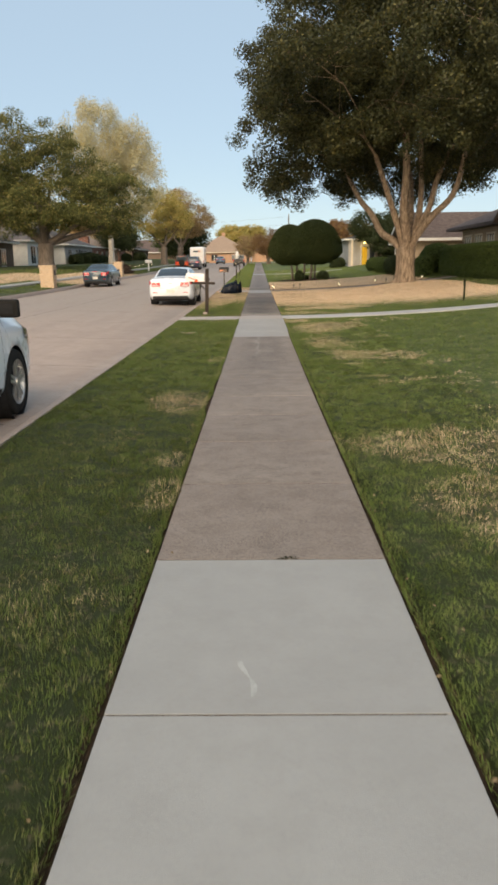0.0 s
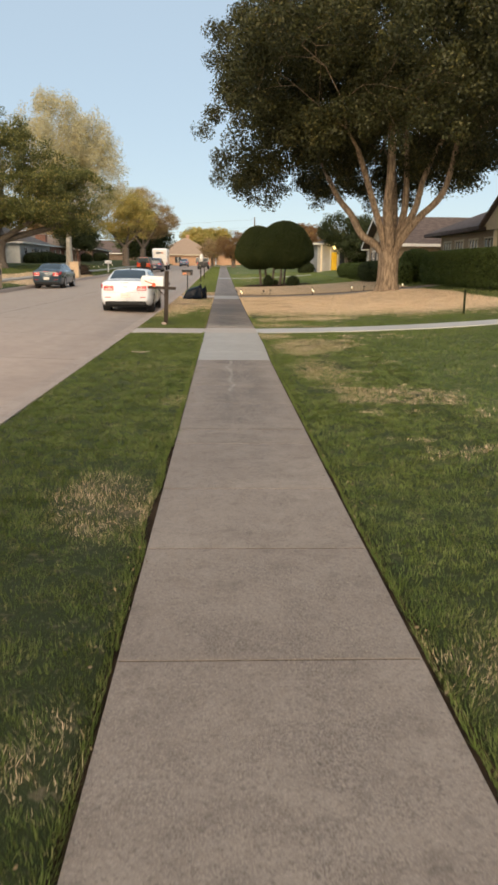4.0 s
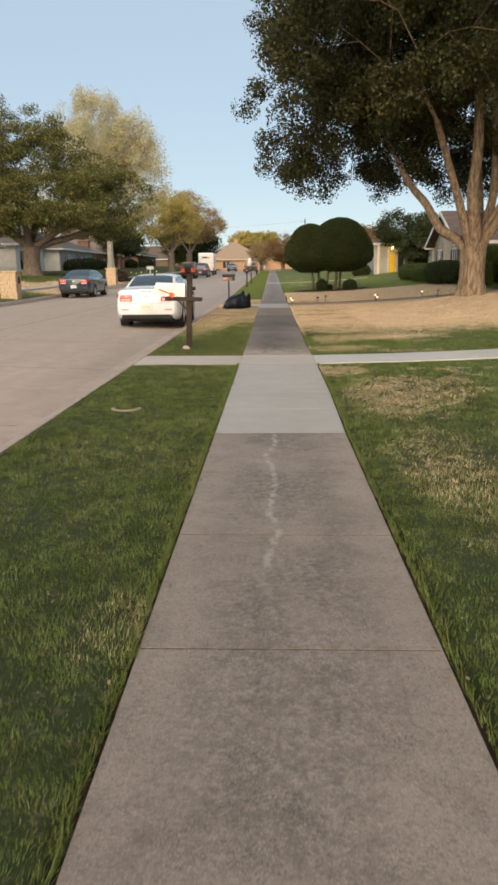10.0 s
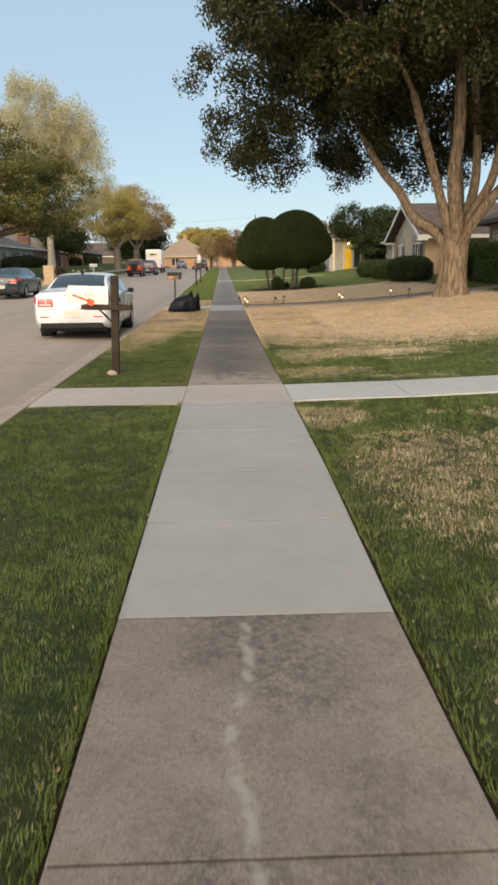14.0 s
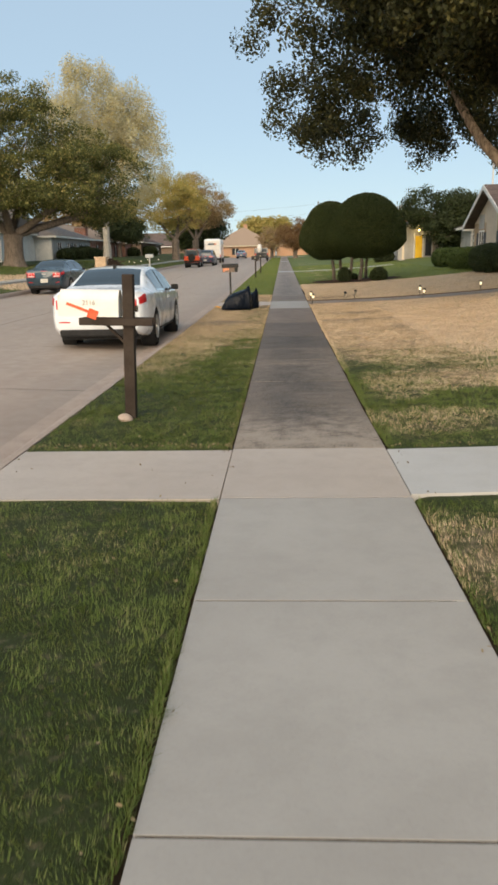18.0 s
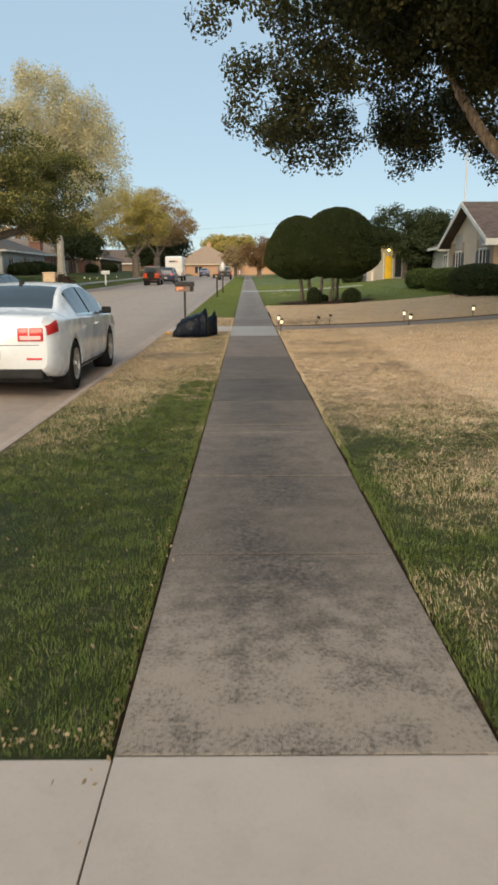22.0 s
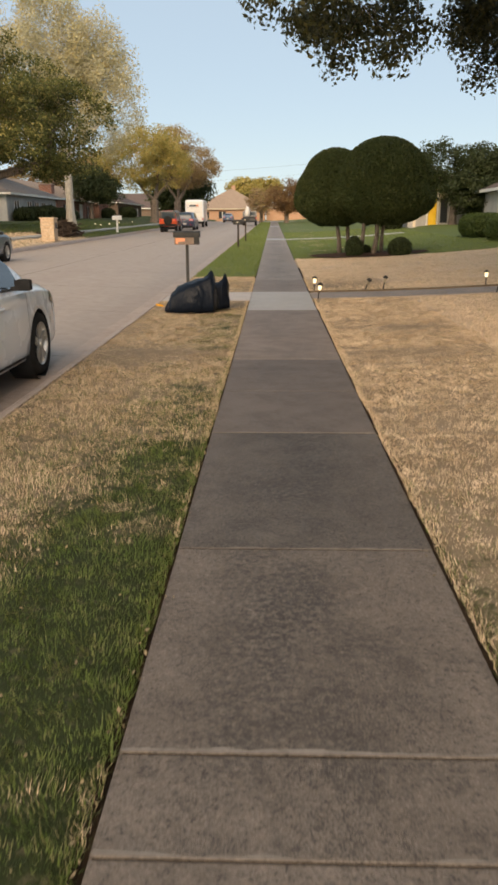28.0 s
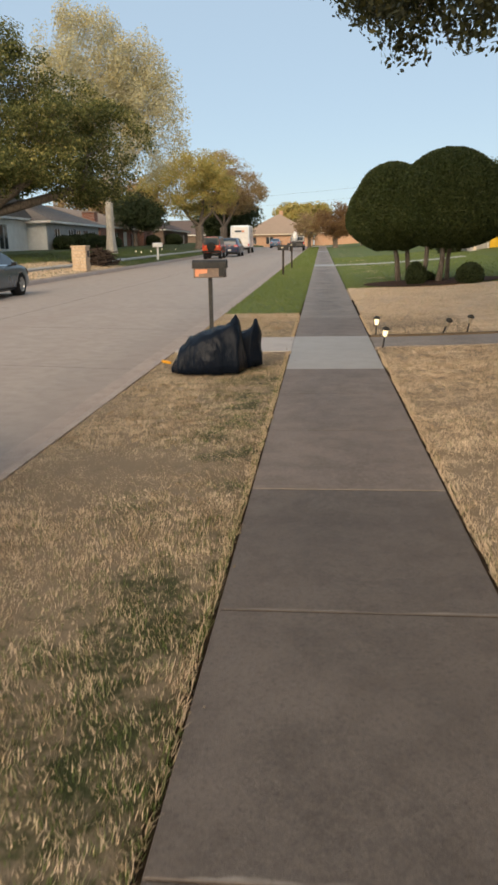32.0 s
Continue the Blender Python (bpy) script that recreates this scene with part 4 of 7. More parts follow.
def clipped(name, base, rings, per_m2, leaf, leaves, label, category, seed, bump=0.05, trunks=(), group=""):
    """A clipped shrub: a lumpy body of (height, radius x, radius y) rings under a skin of small leaves."""
    rng = np.random.default_rng(seed)
    root = thing(name, pose(*base), label, category, group)
    sides, v, f = 40, [], []
    for z, rx, ry in rings:
        for i in range(sides):
            a = 2 * math.pi * i / sides
            k = 1 + bump * noise.noise((3 * math.cos(a) + seed, 3 * math.sin(a), 1.7 * z))
            ca, sa = math.cos(a), math.sin(a)
            p = 0.72 if rx > 1.8 * ry or ry > 1.8 * rx else 1.0
            v.append((rx * k * abs(ca) ** p * (1 if ca > 0 else -1), ry * k * abs(sa) ** p * (1 if sa > 0 else -1), z + bump * 0.5 * noise.noise((2 * ca, 2 * sa, z + seed))))
    for j in range(len(rings) - 1):
        f += [(j * sides + i, j * sides + (i + 1) % sides, (j + 1) * sides + (i + 1) % sides, (j + 1) * sides + i) for i in range(sides)]
    f += [tuple(range(sides))[::-1], tuple((len(rings) - 1) * sides + i for i in range(sides))]
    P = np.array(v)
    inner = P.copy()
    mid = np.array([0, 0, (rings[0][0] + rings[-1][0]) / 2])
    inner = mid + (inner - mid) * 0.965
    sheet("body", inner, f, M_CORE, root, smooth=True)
    quads = np.array([q for q in f if len(q) == 4])
    a, b, c, d = (P[quads[:, i]] for i in range(4))
    area = np.linalg.norm(np.cross(c - a, d - b), axis=1) / 2
    n = int(area.sum() * per_m2)
    q = rng.choice(len(quads), size=n, p=area / area.sum())
    s, t = rng.random((2, n, 1))
    pts = (a[q] * (1 - s) + b[q] * s) * (1 - t) + (d[q] * (1 - s) + c[q] * s) * t
    caps = int(math.pi * rings[-1][1] * rings[-1][2] * per_m2)
    if caps > 3:
        ang, rad = rng.random(caps) * 6.283, np.sqrt(rng.random(caps))
        pts = np.concatenate([pts, np.stack([rings[-1][1] * rad * np.cos(ang), rings[-1][2] * rad * np.sin(ang), np.full(caps, rings[-1][0])], 1)])
    polys("foliage", leaf_quads(pts, leaf[0] * 0.45, 1, leaf[0], leaf[1], rng, 1.0), 4, leaves, root)
    for p, q, r in trunks:
        pm = Vector(p).lerp(Vector(q), 0.5) + Vector((rng.normal() * 0.05, rng.normal() * 0.05, 0))
        part("stem", rod([p, pm, q], [r * 1.25, r, r * 0.9], 8), M_BARK_GREY, root, smooth=True)
    return root


def dome(r, ry, z0, z1, squat=0.18):
    """Rings of a clipped dome, tucked in below and round on top."""
    out = [(z0, r * 0.30, ry * 0.30), (z0 + 0.06 * (z1 - z0), r * 0.58, ry * 0.58), (z0 + 0.13 * (z1 - z0), r * 0.80, ry * 0.80), (z0 + 0.2 * (z1 - z0), r * 0.94, ry * 0.94)]
    for k in range(11):
        t = k / 10
        out.append((z0 + (z1 - z0) * (squat + (1 - squat) * math.sin(t * math.pi / 2)), max(0.04, r * math.cos(t * math.pi / 2) ** 0.98), max(0.04, ry * math.cos(t * math.pi / 2) ** 0.98)))
    return out


def gz(x, y, dz=0.0):
    return (x, y, ground_z(x, y) + dz)


# the spreading live oak in the straw-coloured yard
tree(gz(6.8, 35.8), (6.8, 35.8, 2.2), 0.36,
     [[(6.35, 35.9, 2.4), (5.75, 36.3, 2.85), (5.35, 36.8, 3.7), (4.85, 37.1, 4.35), (4.4, 37.6, 5.3)], [(6.5, 35.5, 2.6), (6.1, 35.3, 3.7), (5.6, 34.9, 4.9), (5.1, 34.4, 6.0)],
      [(6.72, 35.4, 2.7), (6.5, 35.1, 3.9), (6.55, 34.9, 5.4), (6.4, 34.8, 7.6)], [(7.1, 35.9, 2.7), (7.4, 36.0, 3.8), (7.5, 36.3, 5.2), (7.5, 36.8, 7.0)],
      [(7.15, 35.4, 2.6), (7.8, 35.2, 3.5), (8.7, 35.0, 4.5), (9.1, 34.8, 6.4)], [(7.15, 35.6, 2.8), (7.7, 35.5, 3.8), (8.1, 35.7, 5.2), (8.8, 36.0, 6.6)], [(7.0, 36.1, 2.8), (7.2, 37.0, 4.2), (7.4, 38.6, 6.0)]],
     [(6.8, 36.0, 10.8, 6.6, 8.4, 5.6), (2.9, 36.5, 8.2, 3.9, 5.5, 3.2), (2.7, 41.0, 7.4, 3.5, 5.0, 2.8), (7.5, 42.0, 8.0, 5.0, 5.2, 3.0), (11.2, 36.0, 9.6, 3.6, 5.5, 3.4),
      (4.8, 30.5, 8.6, 4.2, 4.2, 2.8), (9.0, 30.0, 8.6, 4.5, 4.2, 2.8), (6.4, 36.0, 14.6, 5.0, 6.2, 3.4), (1.8, 33.0, 9.5, 2.8, 4.0, 2.8), (1.8, 38.0, 11.2, 2.8, 4.0, 2.6),
      (1.6, 45.6, 6.0, 1.7, 1.4, 1.2), (4.2, 46.4, 5.8, 2.2, 1.4, 1.3), (7.0, 46.2, 5.8, 2.4, 1.5, 1.5), (10.0, 44.5, 6.2, 2.2, 2.0, 1.4), (0.8, 42.4, 6.3, 1.3, 2.0, 1.2), (1.5, 36.0, 6.3, 1.5, 2.2, 1.3), (6.8, 37.2, 6.6, 3.2, 3.0, 1.4), (9.9, 36.8, 6.6, 2.6, 3.2, 1.7), (9.0, 40.5, 6.0, 2.6, 2.0, 1.3), (4.3, 35.8, 6.0, 2.2, 2.2, 1.1)],
     1650, 320, (0.116, 0.064), M_BARK, M_OAK, "spreading live oak with a forked trunk and dense olive foliage", 3, spread=0.30, flat=0.75, droop=0.30, limb_r=0.40, lobes=400, tuft=0.9, tall=0.7, ragged=0.3)

# across the street
tree(gz(-20.5, 74.5), (-20.4, 74.5, 3.6), 0.62,
     [(-24, 74, 6.5), (-20.5, 77, 7.0), (-17, 74.5, 5.6), (-20, 71.5, 6.2), (-14.5, 77, 5.4)],
     [(-20.8, 74.5, 9.2, 7.0, 6.4, 4.4), (-16.0, 77.0, 8.0, 4.6, 4.6, 3.2), (-25.5, 74, 9.0, 6, 6, 4.4), (-21, 71, 8.2, 5, 3.4, 3.2), (-16.0, 78, 5.9, 4.4, 4, 1.5), (-13.2, 77.5, 8.0, 2.6, 3.0, 1.8), (-18.2, 73.5, 6.2, 5.0, 3.6, 1.6), (-23.0, 73, 6.2, 4.5, 3.5, 1.8), (-23.0, 74.5, 13.2, 5.4, 4.8, 2.9)],
     1300, 130, (0.16, 0.085), M_BARK_GREY, M_ELM, "broad elm with dull green and yellowing leaves", 5, spread=0.42, flat=0.55, lobes=130, tuft=1.7, tall=0.45, ragged=0.35)
tree(gz(-18.0, 95), (-18.0, 95, 7.2), 0.27,
     [(-20.5, 95, 12), (-16, 96, 12.5), (-18, 93.5, 14), (-14.5, 95, 10), (-18.5, 97, 15)],
     [(-18.5, 95, 14.2, 5.6, 5.6, 5.6), (-15.6, 96, 12.0, 4.6, 5.0, 4.6), (-19.0, 95, 18.2, 3.2, 4, 2.2), (-15.6, 96, 15.6, 3.2, 3.6, 2.6), (-22, 95, 13, 4.2, 5, 5)],
     1800, 44, (0.16, 0.10), M_BARK_PALE, M_SYC, "tall sycamore with a chalky trunk and thin pale leaves", 8, spread=0.34, flat=1.2, lobes=170, tuft=0.9, tall=1.6, ragged=0.25)
tree(gz(-15.5, 128), (-15.5, 128, 4.4), 0.42, [(-18, 128, 7), (-13, 128, 7.4), (-15, 130, 8.5)],
     [(-15.8, 128, 9.6, 5.2, 5, 3.9), (-19, 128, 8.4, 4, 4, 3)], 360, 90, (0.21, 0.12), M_BARK_GREY, M_GOLD, "roadside tree turning golden", 11, spread=0.5, flat=0.6, lobes=60, tuft=1.2, tall=0.75, ragged=0.3)
tree(gz(-14.3, 142), (-14.2, 142, 4.6), 0.42, [(-16.4, 142, 8), (-12, 142, 8), (-14.2, 144, 9)],
     [(-14.2, 142, 10.6, 4.7, 5, 4.2), (-11.2, 142, 9.4, 3.0, 3.4, 2.6)], 480, 42, (0.20, 0.12), M_BARK_GREY, M_RUST, "roadside tree with thin rust-coloured leaves", 12, spread=0.45, lobes=60, tuft=1.0, tall=0.9, ragged=0.3)
tree(gz(-14.5, 150), (-14.5, 150, 3.8), 0.4, [(-16, 150, 6), (-13, 150, 6)],
     [(-14.5, 150, 6.4, 4.6, 4, 3.4)], 200, 60, (0.36, 0.22), M_BARK_GREY, M_EVERGREEN, "dark evergreen tree beyond the van", 13, spread=0.6, lobes=50, tuft=1.0, tall=0.9, ragged=0.25)
tree(gz(-17.5, 166), (-17.5, 166, 4.2), 0.4, [(-19, 166, 7), (-16, 166, 7)],
     [(-17.0, 166, 7.4, 5.2, 4, 3.4)], 200, 60, (0.4, 0.24), M_BARK_GREY, M_HEDGE, "green tree at the end of the street", 14, spread=0.7, lobes=50, tuft=1.0, tall=0.9, ragged=0.25)
tree(gz(-4.5, 222), (-4.5, 222, 6), 0.5, [(-8, 222, 9), (-1, 222, 9)],
     [(-5.0, 222, 9.2, 7.0, 5, 3.2)], 260, 60, (0.5, 0.3), M_BARK_GREY, M_GOLD, "golden tree behind the end house", 15, spread=0.8, lobes=50, tuft=1.0, tall=0.9, ragged=0.25)
tree(gz(2.0, 150), (2.0, 150, 3.6), 0.3, [(0.6, 150, 5), (3.6, 150, 5)],
     [(1.8, 150, 5.6, 3.4, 3, 2.3), (5.2, 152, 5.2, 2.4, 3, 2.0)], 220, 130, (0.2, 0.12), M_BARK_GREY, M_MAROON, "small maroon-leaved tree beside the pavement", 16, spread=0.5, lobes=50, tuft=1.0, tall=0.9, ragged=0.25)
tree(gz(-2.2, 163), (-2.2, 163, 3.4), 0.25, [(-3, 163, 4.6), (-1.4, 163, 5)],
     [(-2.2, 163, 5.4, 2.2, 3, 2.2)], 120, 26, (0.3, 0.16), M_BARK_GREY, M_RUST, "thin-leaved tree at the far corner", 17, spread=0.5)
tree(gz(12.6, 82), (12.6, 82, 3.3), 0.22, [(11.4, 82, 4.6), (14, 82, 4.4)],
     [(11.7, 82, 5.3, 1.9, 2.2, 1.5), (14.6, 81.5, 4.9, 2.5, 2.4, 1.7), (13.6, 80.6, 3.4, 2.6, 2, 1.5)], 420, 110, (0.16, 0.09), M_BARK_GREY, M_EVERGREEN, "dark bushy tree beside the porch", 18, spread=0.35, lobes=50, tuft=1.0, tall=0.9, ragged=0.25)
tree(gz(-22.4, 122), (-22.4, 122, 3.6), 0.2, [(-23.4, 122, 4.8), (-21.3, 122, 4.8)],
     [(-22.5, 122, 6.0, 2.9, 2.4, 2.0), (-20.6, 122, 5.2, 1.9, 2.0, 1.4)], 260, 70, (0.22, 0.13), M_BARK_GREY, M_EVERGREEN, "dark evergreen tree among the brick houses", 19, spread=0.6, lobes=50, tuft=1.0, tall=0.9, ragged=0.25)
tree(gz(24, 52), (24, 52, 5), 0.4, [(22, 52, 7), (26, 52, 7)],
     [(24, 52, 7.4, 4.6, 4.5, 2.8)], 220, 60, (0.3, 0.17), M_BARK_GREY, M_ELM, "yellow-green tree behind the roof", 20, spread=0.6, lobes=50, tuft=1.0, tall=0.9, ragged=0.25)
tree(gz(-34, 100), (-34, 100, 5), 0.5, [(-37, 100, 8), (-31, 100, 8)],
     [(-33, 100, 9, 8, 6, 4.2)], 260, 60, (0.4, 0.24), M_BARK_GREY, M_ELM, "tree behind the houses across the street", 21, spread=0.8, lobes=50, tuft=1.0, tall=0.9, ragged=0.25)
tree(gz(-33, 150), (-33, 150, 5), 0.5, [(-36, 150, 8), (-30, 150, 8)],
     [(-32, 150, 8.4, 9, 6, 4.0)], 240, 60, (0.44, 0.26), M_BARK_GREY, M_RUST, "bare-branched tree behind the far houses", 22, spread=0.8, lobes=50, tuft=1.0, tall=0.9, ragged=0.25)
tree(gz(16, 128), (16, 128, 4), 0.4, [(14, 128, 5), (18, 128, 5)],
     [(15, 128, 5.6, 5, 4, 2.6)], 180, 55, (0.34, 0.2), M_BARK_GREY, M_MAROON, "maroon tree far along the street", 23, spread=0.6, lobes=50, tuft=1.0, tall=0.9, ragged=0.25)

# clipped hollies in their mulch bed
clipped("topiary_tree", gz(4.08, 56.2), dome(1.98, 1.95, 1.12, 4.2, 0.27), 3000, (0.062, 0.036), M_HOLLY, "clipped dome-topped holly on bare stems", "topiary", 31, 0.11,
               [((-0.85, -0.35, -0.05), (-0.7, -0.2, 1.5), 0.075), ((-0.35, -0.45, -0.05), (-0.25, -0.2, 1.5), 0.085), ((0.05, 0.3, -0.05), (0.15, 0.2, 1.5), 0.07)], "clipped hollies")
clipped("topiary_tree", gz(2.35, 57.3), dome(1.56, 1.55, 1.12, 3.98, 0.27), 3000, (0.062, 0.036), M_HOLLY, "smaller clipped dome-topped holly on bare stems", "topiary", 37, 0.11,
               [((0.2, -0.3, -0.05), (0.05, -0.1, 1.4), 0.085), ((0.62, 0.1, -0.05), (0.5, 0.1, 1.4), 0.08)], "clipped hollies")
for sx, sy, r, h in ((2.95, 55.3, 0.32, 0.70), (4.6, 54.9, 0.42, 0.60), (3.55, 56.6, 0.18, 0.32)):
    clipped("shrub", gz(sx, sy), [(0, r * 0.7, r * 0.7), (h * 0.3, r, r), (h * 0.7, r * 0.9, r * 0.9), (h, r * 0.3, r * 0.3)], 2600, (0.06, 0.035), M_EVERGREEN, "small dark shrub in the mulch bed", "shrub", int(sx * 7), 0.12, group="bed shrubs")
v, f = [(3.6, 56.2, ground_z(3.6, 56.2) + 0.07)], []
for i in range(40):
    a = 2 * math.pi * i / 40
    k = 1 + 0.08 * noise.noise((2 * math.cos(a), 2 * math.sin(a), 5))
    bx, by = 3.6 + 2.3 * k * math.cos(a), 56.2 + 1.75 * k * math.sin(a)
    v.append((bx, by, ground_z(bx, by) + 0.03))
    f.append((0, i + 1, (i + 1) % 40 + 1))
tagged(sheet("mulch_bed", v, f, M_MULCH, smooth=True), "dark bark mulch bed round the clipped hollies", "mulch bed", kind="structure")

# hedges and foundation shrubs
clipped("hedge", gz(11.2, 39.4), [(0, 0.62, 6.7), (0.2, 0.72, 6.9), (1.15, 0.72, 6.9), (1.45, 0.62, 6.8), (1.55, 0.4, 6.5)], 900, (0.085, 0.05), M_HEDGE, "long clipped green hedge before the brick house", "hedge", 41, 0.05)
clipped("shrub", gz(11.0, 47.6), [(0, 0.7, 0.8), (0.5, 1.0, 1.1), (1.1, 1.0, 1.1), (1.55, 0.7, 0.75), (1.7, 0.25, 0.3)], 1200, (0.085, 0.05), M_HEDGE, "rounded green shrub at the hedge's end", "shrub", 42, 0.08)
for sx, sy, rx, ry, h, m, lab in ((9.7, 53.0, 0.95, 2.2, 1.18, M_EVERGREEN, "large dark clipped shrub by the gable"), (9.8, 58.2, 0.9, 2.4, 1.0, M_HEDGE, "bright green clipped shrub under the gable windows"),
                                  (9.9, 63.6, 0.9, 2.3, 0.95, M_HEDGE, "green clipped shrub at the gable corner"), (9.9, 46.2, 0.5, 0.9, 1.15, M_HEDGE, "upright green shrub between the yards")):
    clipped("shrub", gz(sx, sy), [(0, rx * 0.8, ry * 0.85), (h * 0.3, rx, ry), (h * 0.7, rx * 0.95, ry * 0.95), (h * 0.92, rx * 0.7, ry * 0.75), (h, rx * 0.3, ry * 0.4)], 1000, (0.085, 0.05), m, lab, "shrub", int(sy), 0.1)
for sx, sy, r, h in ((-23.0, 97.5, 0.9, 1.1), (-23.0, 101.5, 1.0, 1.2), (-23.0, 105.5, 1.2, 1.3), (-23.0, 109.5, 1.0, 1.1), (-22.8, 113.5, 0.9, 0.9), (-22.6, 132.5, 1.0, 1.2), (-22.5, 146, 1.4, 1.4), (8.6, 84, 0.8, 1.0)):
    clipped("shrub", gz(sx, sy), [(0, r * 0.8, r * 0.9), (h * 0.35, r, r * 1.1), (h * 0.75, r * 0.9, r), (h, r * 0.4, r * 0.4)], 260, (0.16, 0.1), M_EVERGREEN, "dark green foundation shrub", "shrub", int(sy), 0.12, group="foundation shrubs")

# ---- houses ----
def window(house, face, at, along0, along1, z0, z1, panes=1, shutters=False, frame_mat=None, curtain=True):
    """A window on a wall that looks to -x ('x') or -y ('y'), at that coordinate, in the house's own frame of reference."""
    fm = frame_mat or M_WHITE

    def put(name, a0, a1, d0, d1, b0, b1, m, parent, bevel=0.0):
        bm = box(at - d1, at - d0, a0, a1, b0, b1, bevel) if face == "x" else box(a0, a1, at - d1, at - d0, b0, b1, bevel)
        return part(name, bm, m, parent)
    win = put("window", along0 - 0.02, along1 + 0.02, -0.06, 0.015, z0 - 0.02, z1 + 0.02, M_PANE, house)
    t = 0.06
    put("sill", along0 - 0.12, along1 + 0.12, -0.02, 0.10, z0 - 0.12, z0 - 0.03, fm, win, 0.008)
    put("lintel", along0 - 0.08, along1 + 0.08, -0.02, 0.05, z1 + 0.03, z1 + 0.13, fm, win)
    for k in range(panes + 1):
        c = along0 + (along1 - along0) * k / panes
        put("mullion", c - t / 2, c + t / 2, 0.0, 0.045, z0 - 0.03, z1 + 0.03, fm, win)
    if curtain:
        for k in range(panes):
            a = along0 + (along1 - along0) * (k + 0.12) / panes
            b = along0 + (along1 - along0) * (k + 0.5) / panes
            put("curtain", a, b, 0.012, 0.022, z0 + 0.02, z1 - 0.05, M_CURTAIN, win)
    if shutters:
        for a, b in ((along0 - 0.52, along0 - 0.06), (along1 + 0.06, along1 + 0.52)):
            sh = put("shutter", a, b, 0.0, 0.04, z0, z1, M_SHUTTER, win, 0.005)
            for k in range(9):
                zz = z0 + 0.1 + (z1 - z0 - 0.2) * k / 9
                put("louvre", a + 0.05, b - 0.05, 0.035, 0.06, zz, zz + 0.1, M_SHUTTER, sh)
    return win


def hip_roof(house, x0, x1, y0, y1, z, top, over, material, ridge_axis, gable=(False, False), fascia=None):
    """A roof over a rectangle; its ridge runs along the axis, hipped or gabled at either end."""
    x0, x1, y0, y1 = x0 - over, x1 + over, y0 - over, y1 + over
    if ridge_axis == "x":
        run, m = (y1 - y0) / 2, (y0 + y1) / 2
        a, b = (x0 + (0 if gable[0] else run), m), (x1 - (0 if gable[1] else run), m)
    else:
        run, m = (x1 - x0) / 2, (x0 + x1) / 2
        a, b = (m, y0 + (0 if gable[0] else run)), (m, y1 - (0 if gable[1] else run))
    bm = bmesh.new()
    lo = [bm.verts.new((px, py, z)) for px, py in ((x0, y0), (x1, y0), (x1, y1), (x0, y1))]
    hi = [bm.verts.new((px, py, z + 0.17)) for px, py in ((x0, y0), (x1, y0), (x1, y1), (x0, y1))]
    ra, rb = bm.verts.new((*a, top)), bm.verts.new((*b, top))
    bm.faces.new(lo[::-1])
    for k in range(4):
        bm.faces.new((lo[k], lo[(k + 1) % 4], hi[(k + 1) % 4], hi[k]))
    if ridge_axis == "x":
        bm.faces.new((hi[0], hi[1], rb, ra))
        bm.faces.new((hi[2], hi[3], ra, rb))
        bm.faces.new((hi[1], hi[2], rb))
        bm.faces.new((hi[3], hi[0], ra))
    else:
        bm.faces.new((hi[1], hi[2], rb, ra))
        bm.faces.new((hi[3], hi[0], ra, rb))
        bm.faces.new((hi[0], hi[1], ra))
        bm.faces.new((hi[2], hi[3], rb))
    roof = part("roof", bm, material, house)
    fm, e = fascia or M_WHITE, 0.025
    for name, q in (("fascia", (x0 - e, x0 - 0.002, y0, y1)), ("fascia", (x1 + 0.002, x1 + e, y0, y1)), ("fascia", (x0, x1, y0 - e, y0 - 0.002)), ("fascia", (x0, x1, y1 + 0.002, y1 + e))):
        part(name, box(*q, z - 0.03, z + 0.15), fm, roof)
    return roof


def house(label, m=None):
    return thing("house", m or Matrix(), label, "house")


# the tan brick house with the gable to the street
h2 = house("tan brick house with a beige gable and brown shingle roof", pose(0.55, 0, 0))
base = 0.55
part("wall", box(11.0, 23, 57.0, 64.8, base, 3.3), M_BRICK_TAN, h2)
part("wall", prism([(57.0, 3.3), (64.8, 3.3), (60.9, 5.0)], "x", 11.0, 23), M_SIDING, h2)
part("front_panel", box(10.97, 10.998, 59.7, 61.9, base, 3.9), M_SIDING, h2)
for a, b in ((58.1, 59.2), (62.5, 63.5)):
    window(h2, "x", 11.0, a, b, 1.25, 2.75, 2, True, M_WHITE, False)
    part("panel", box(10.96, 10.998, a - 0.05, b + 0.05, 2.95, 3.75), M_GREYWALL, h2)
# the gable roof with its thick white barge boards
bm = bmesh.new()
for s in (-1, 1):
    y_e = 60.9 + s * 4.5
    prism([(y_e, 3.06), (y_e, 3.24), (60.9, 5.26), (60.9, 5.06)], "x", 10.45, 24, bm)
roof2 = part("roof", bm, M_SHINGLE, h2)
for s in (-1, 1):
    y_e = 60.9 + s * 4.5
    part("barge_board", prism([(y_e, 3.0), (y_e, 3.22), (60.9, 5.24), (60.9, 5.0)], "x", 10.40, 10.447), M_WHITE, roof2)
    part("fascia", box(10.45, 24, y_e - 0.03 if s < 0 else y_e + 0.003, y_e - 0.003 if s < 0 else y_e + 0.03, 3.02, 3.22), M_WHITE, roof2)
    part("eave_return", box(10.40, 10.98, y_e - 0.02 if s < 0 else y_e - 0.5, y_e + 0.5 if s < 0 else y_e + 0.02, 2.92, 3.02), M_WHITE, roof2)
part("downpipe", rod([(10.92, 65.0, 3.0), (10.92, 65.0, 0.7)], [0.045, 0.045], 8), M_WHITE, h2)
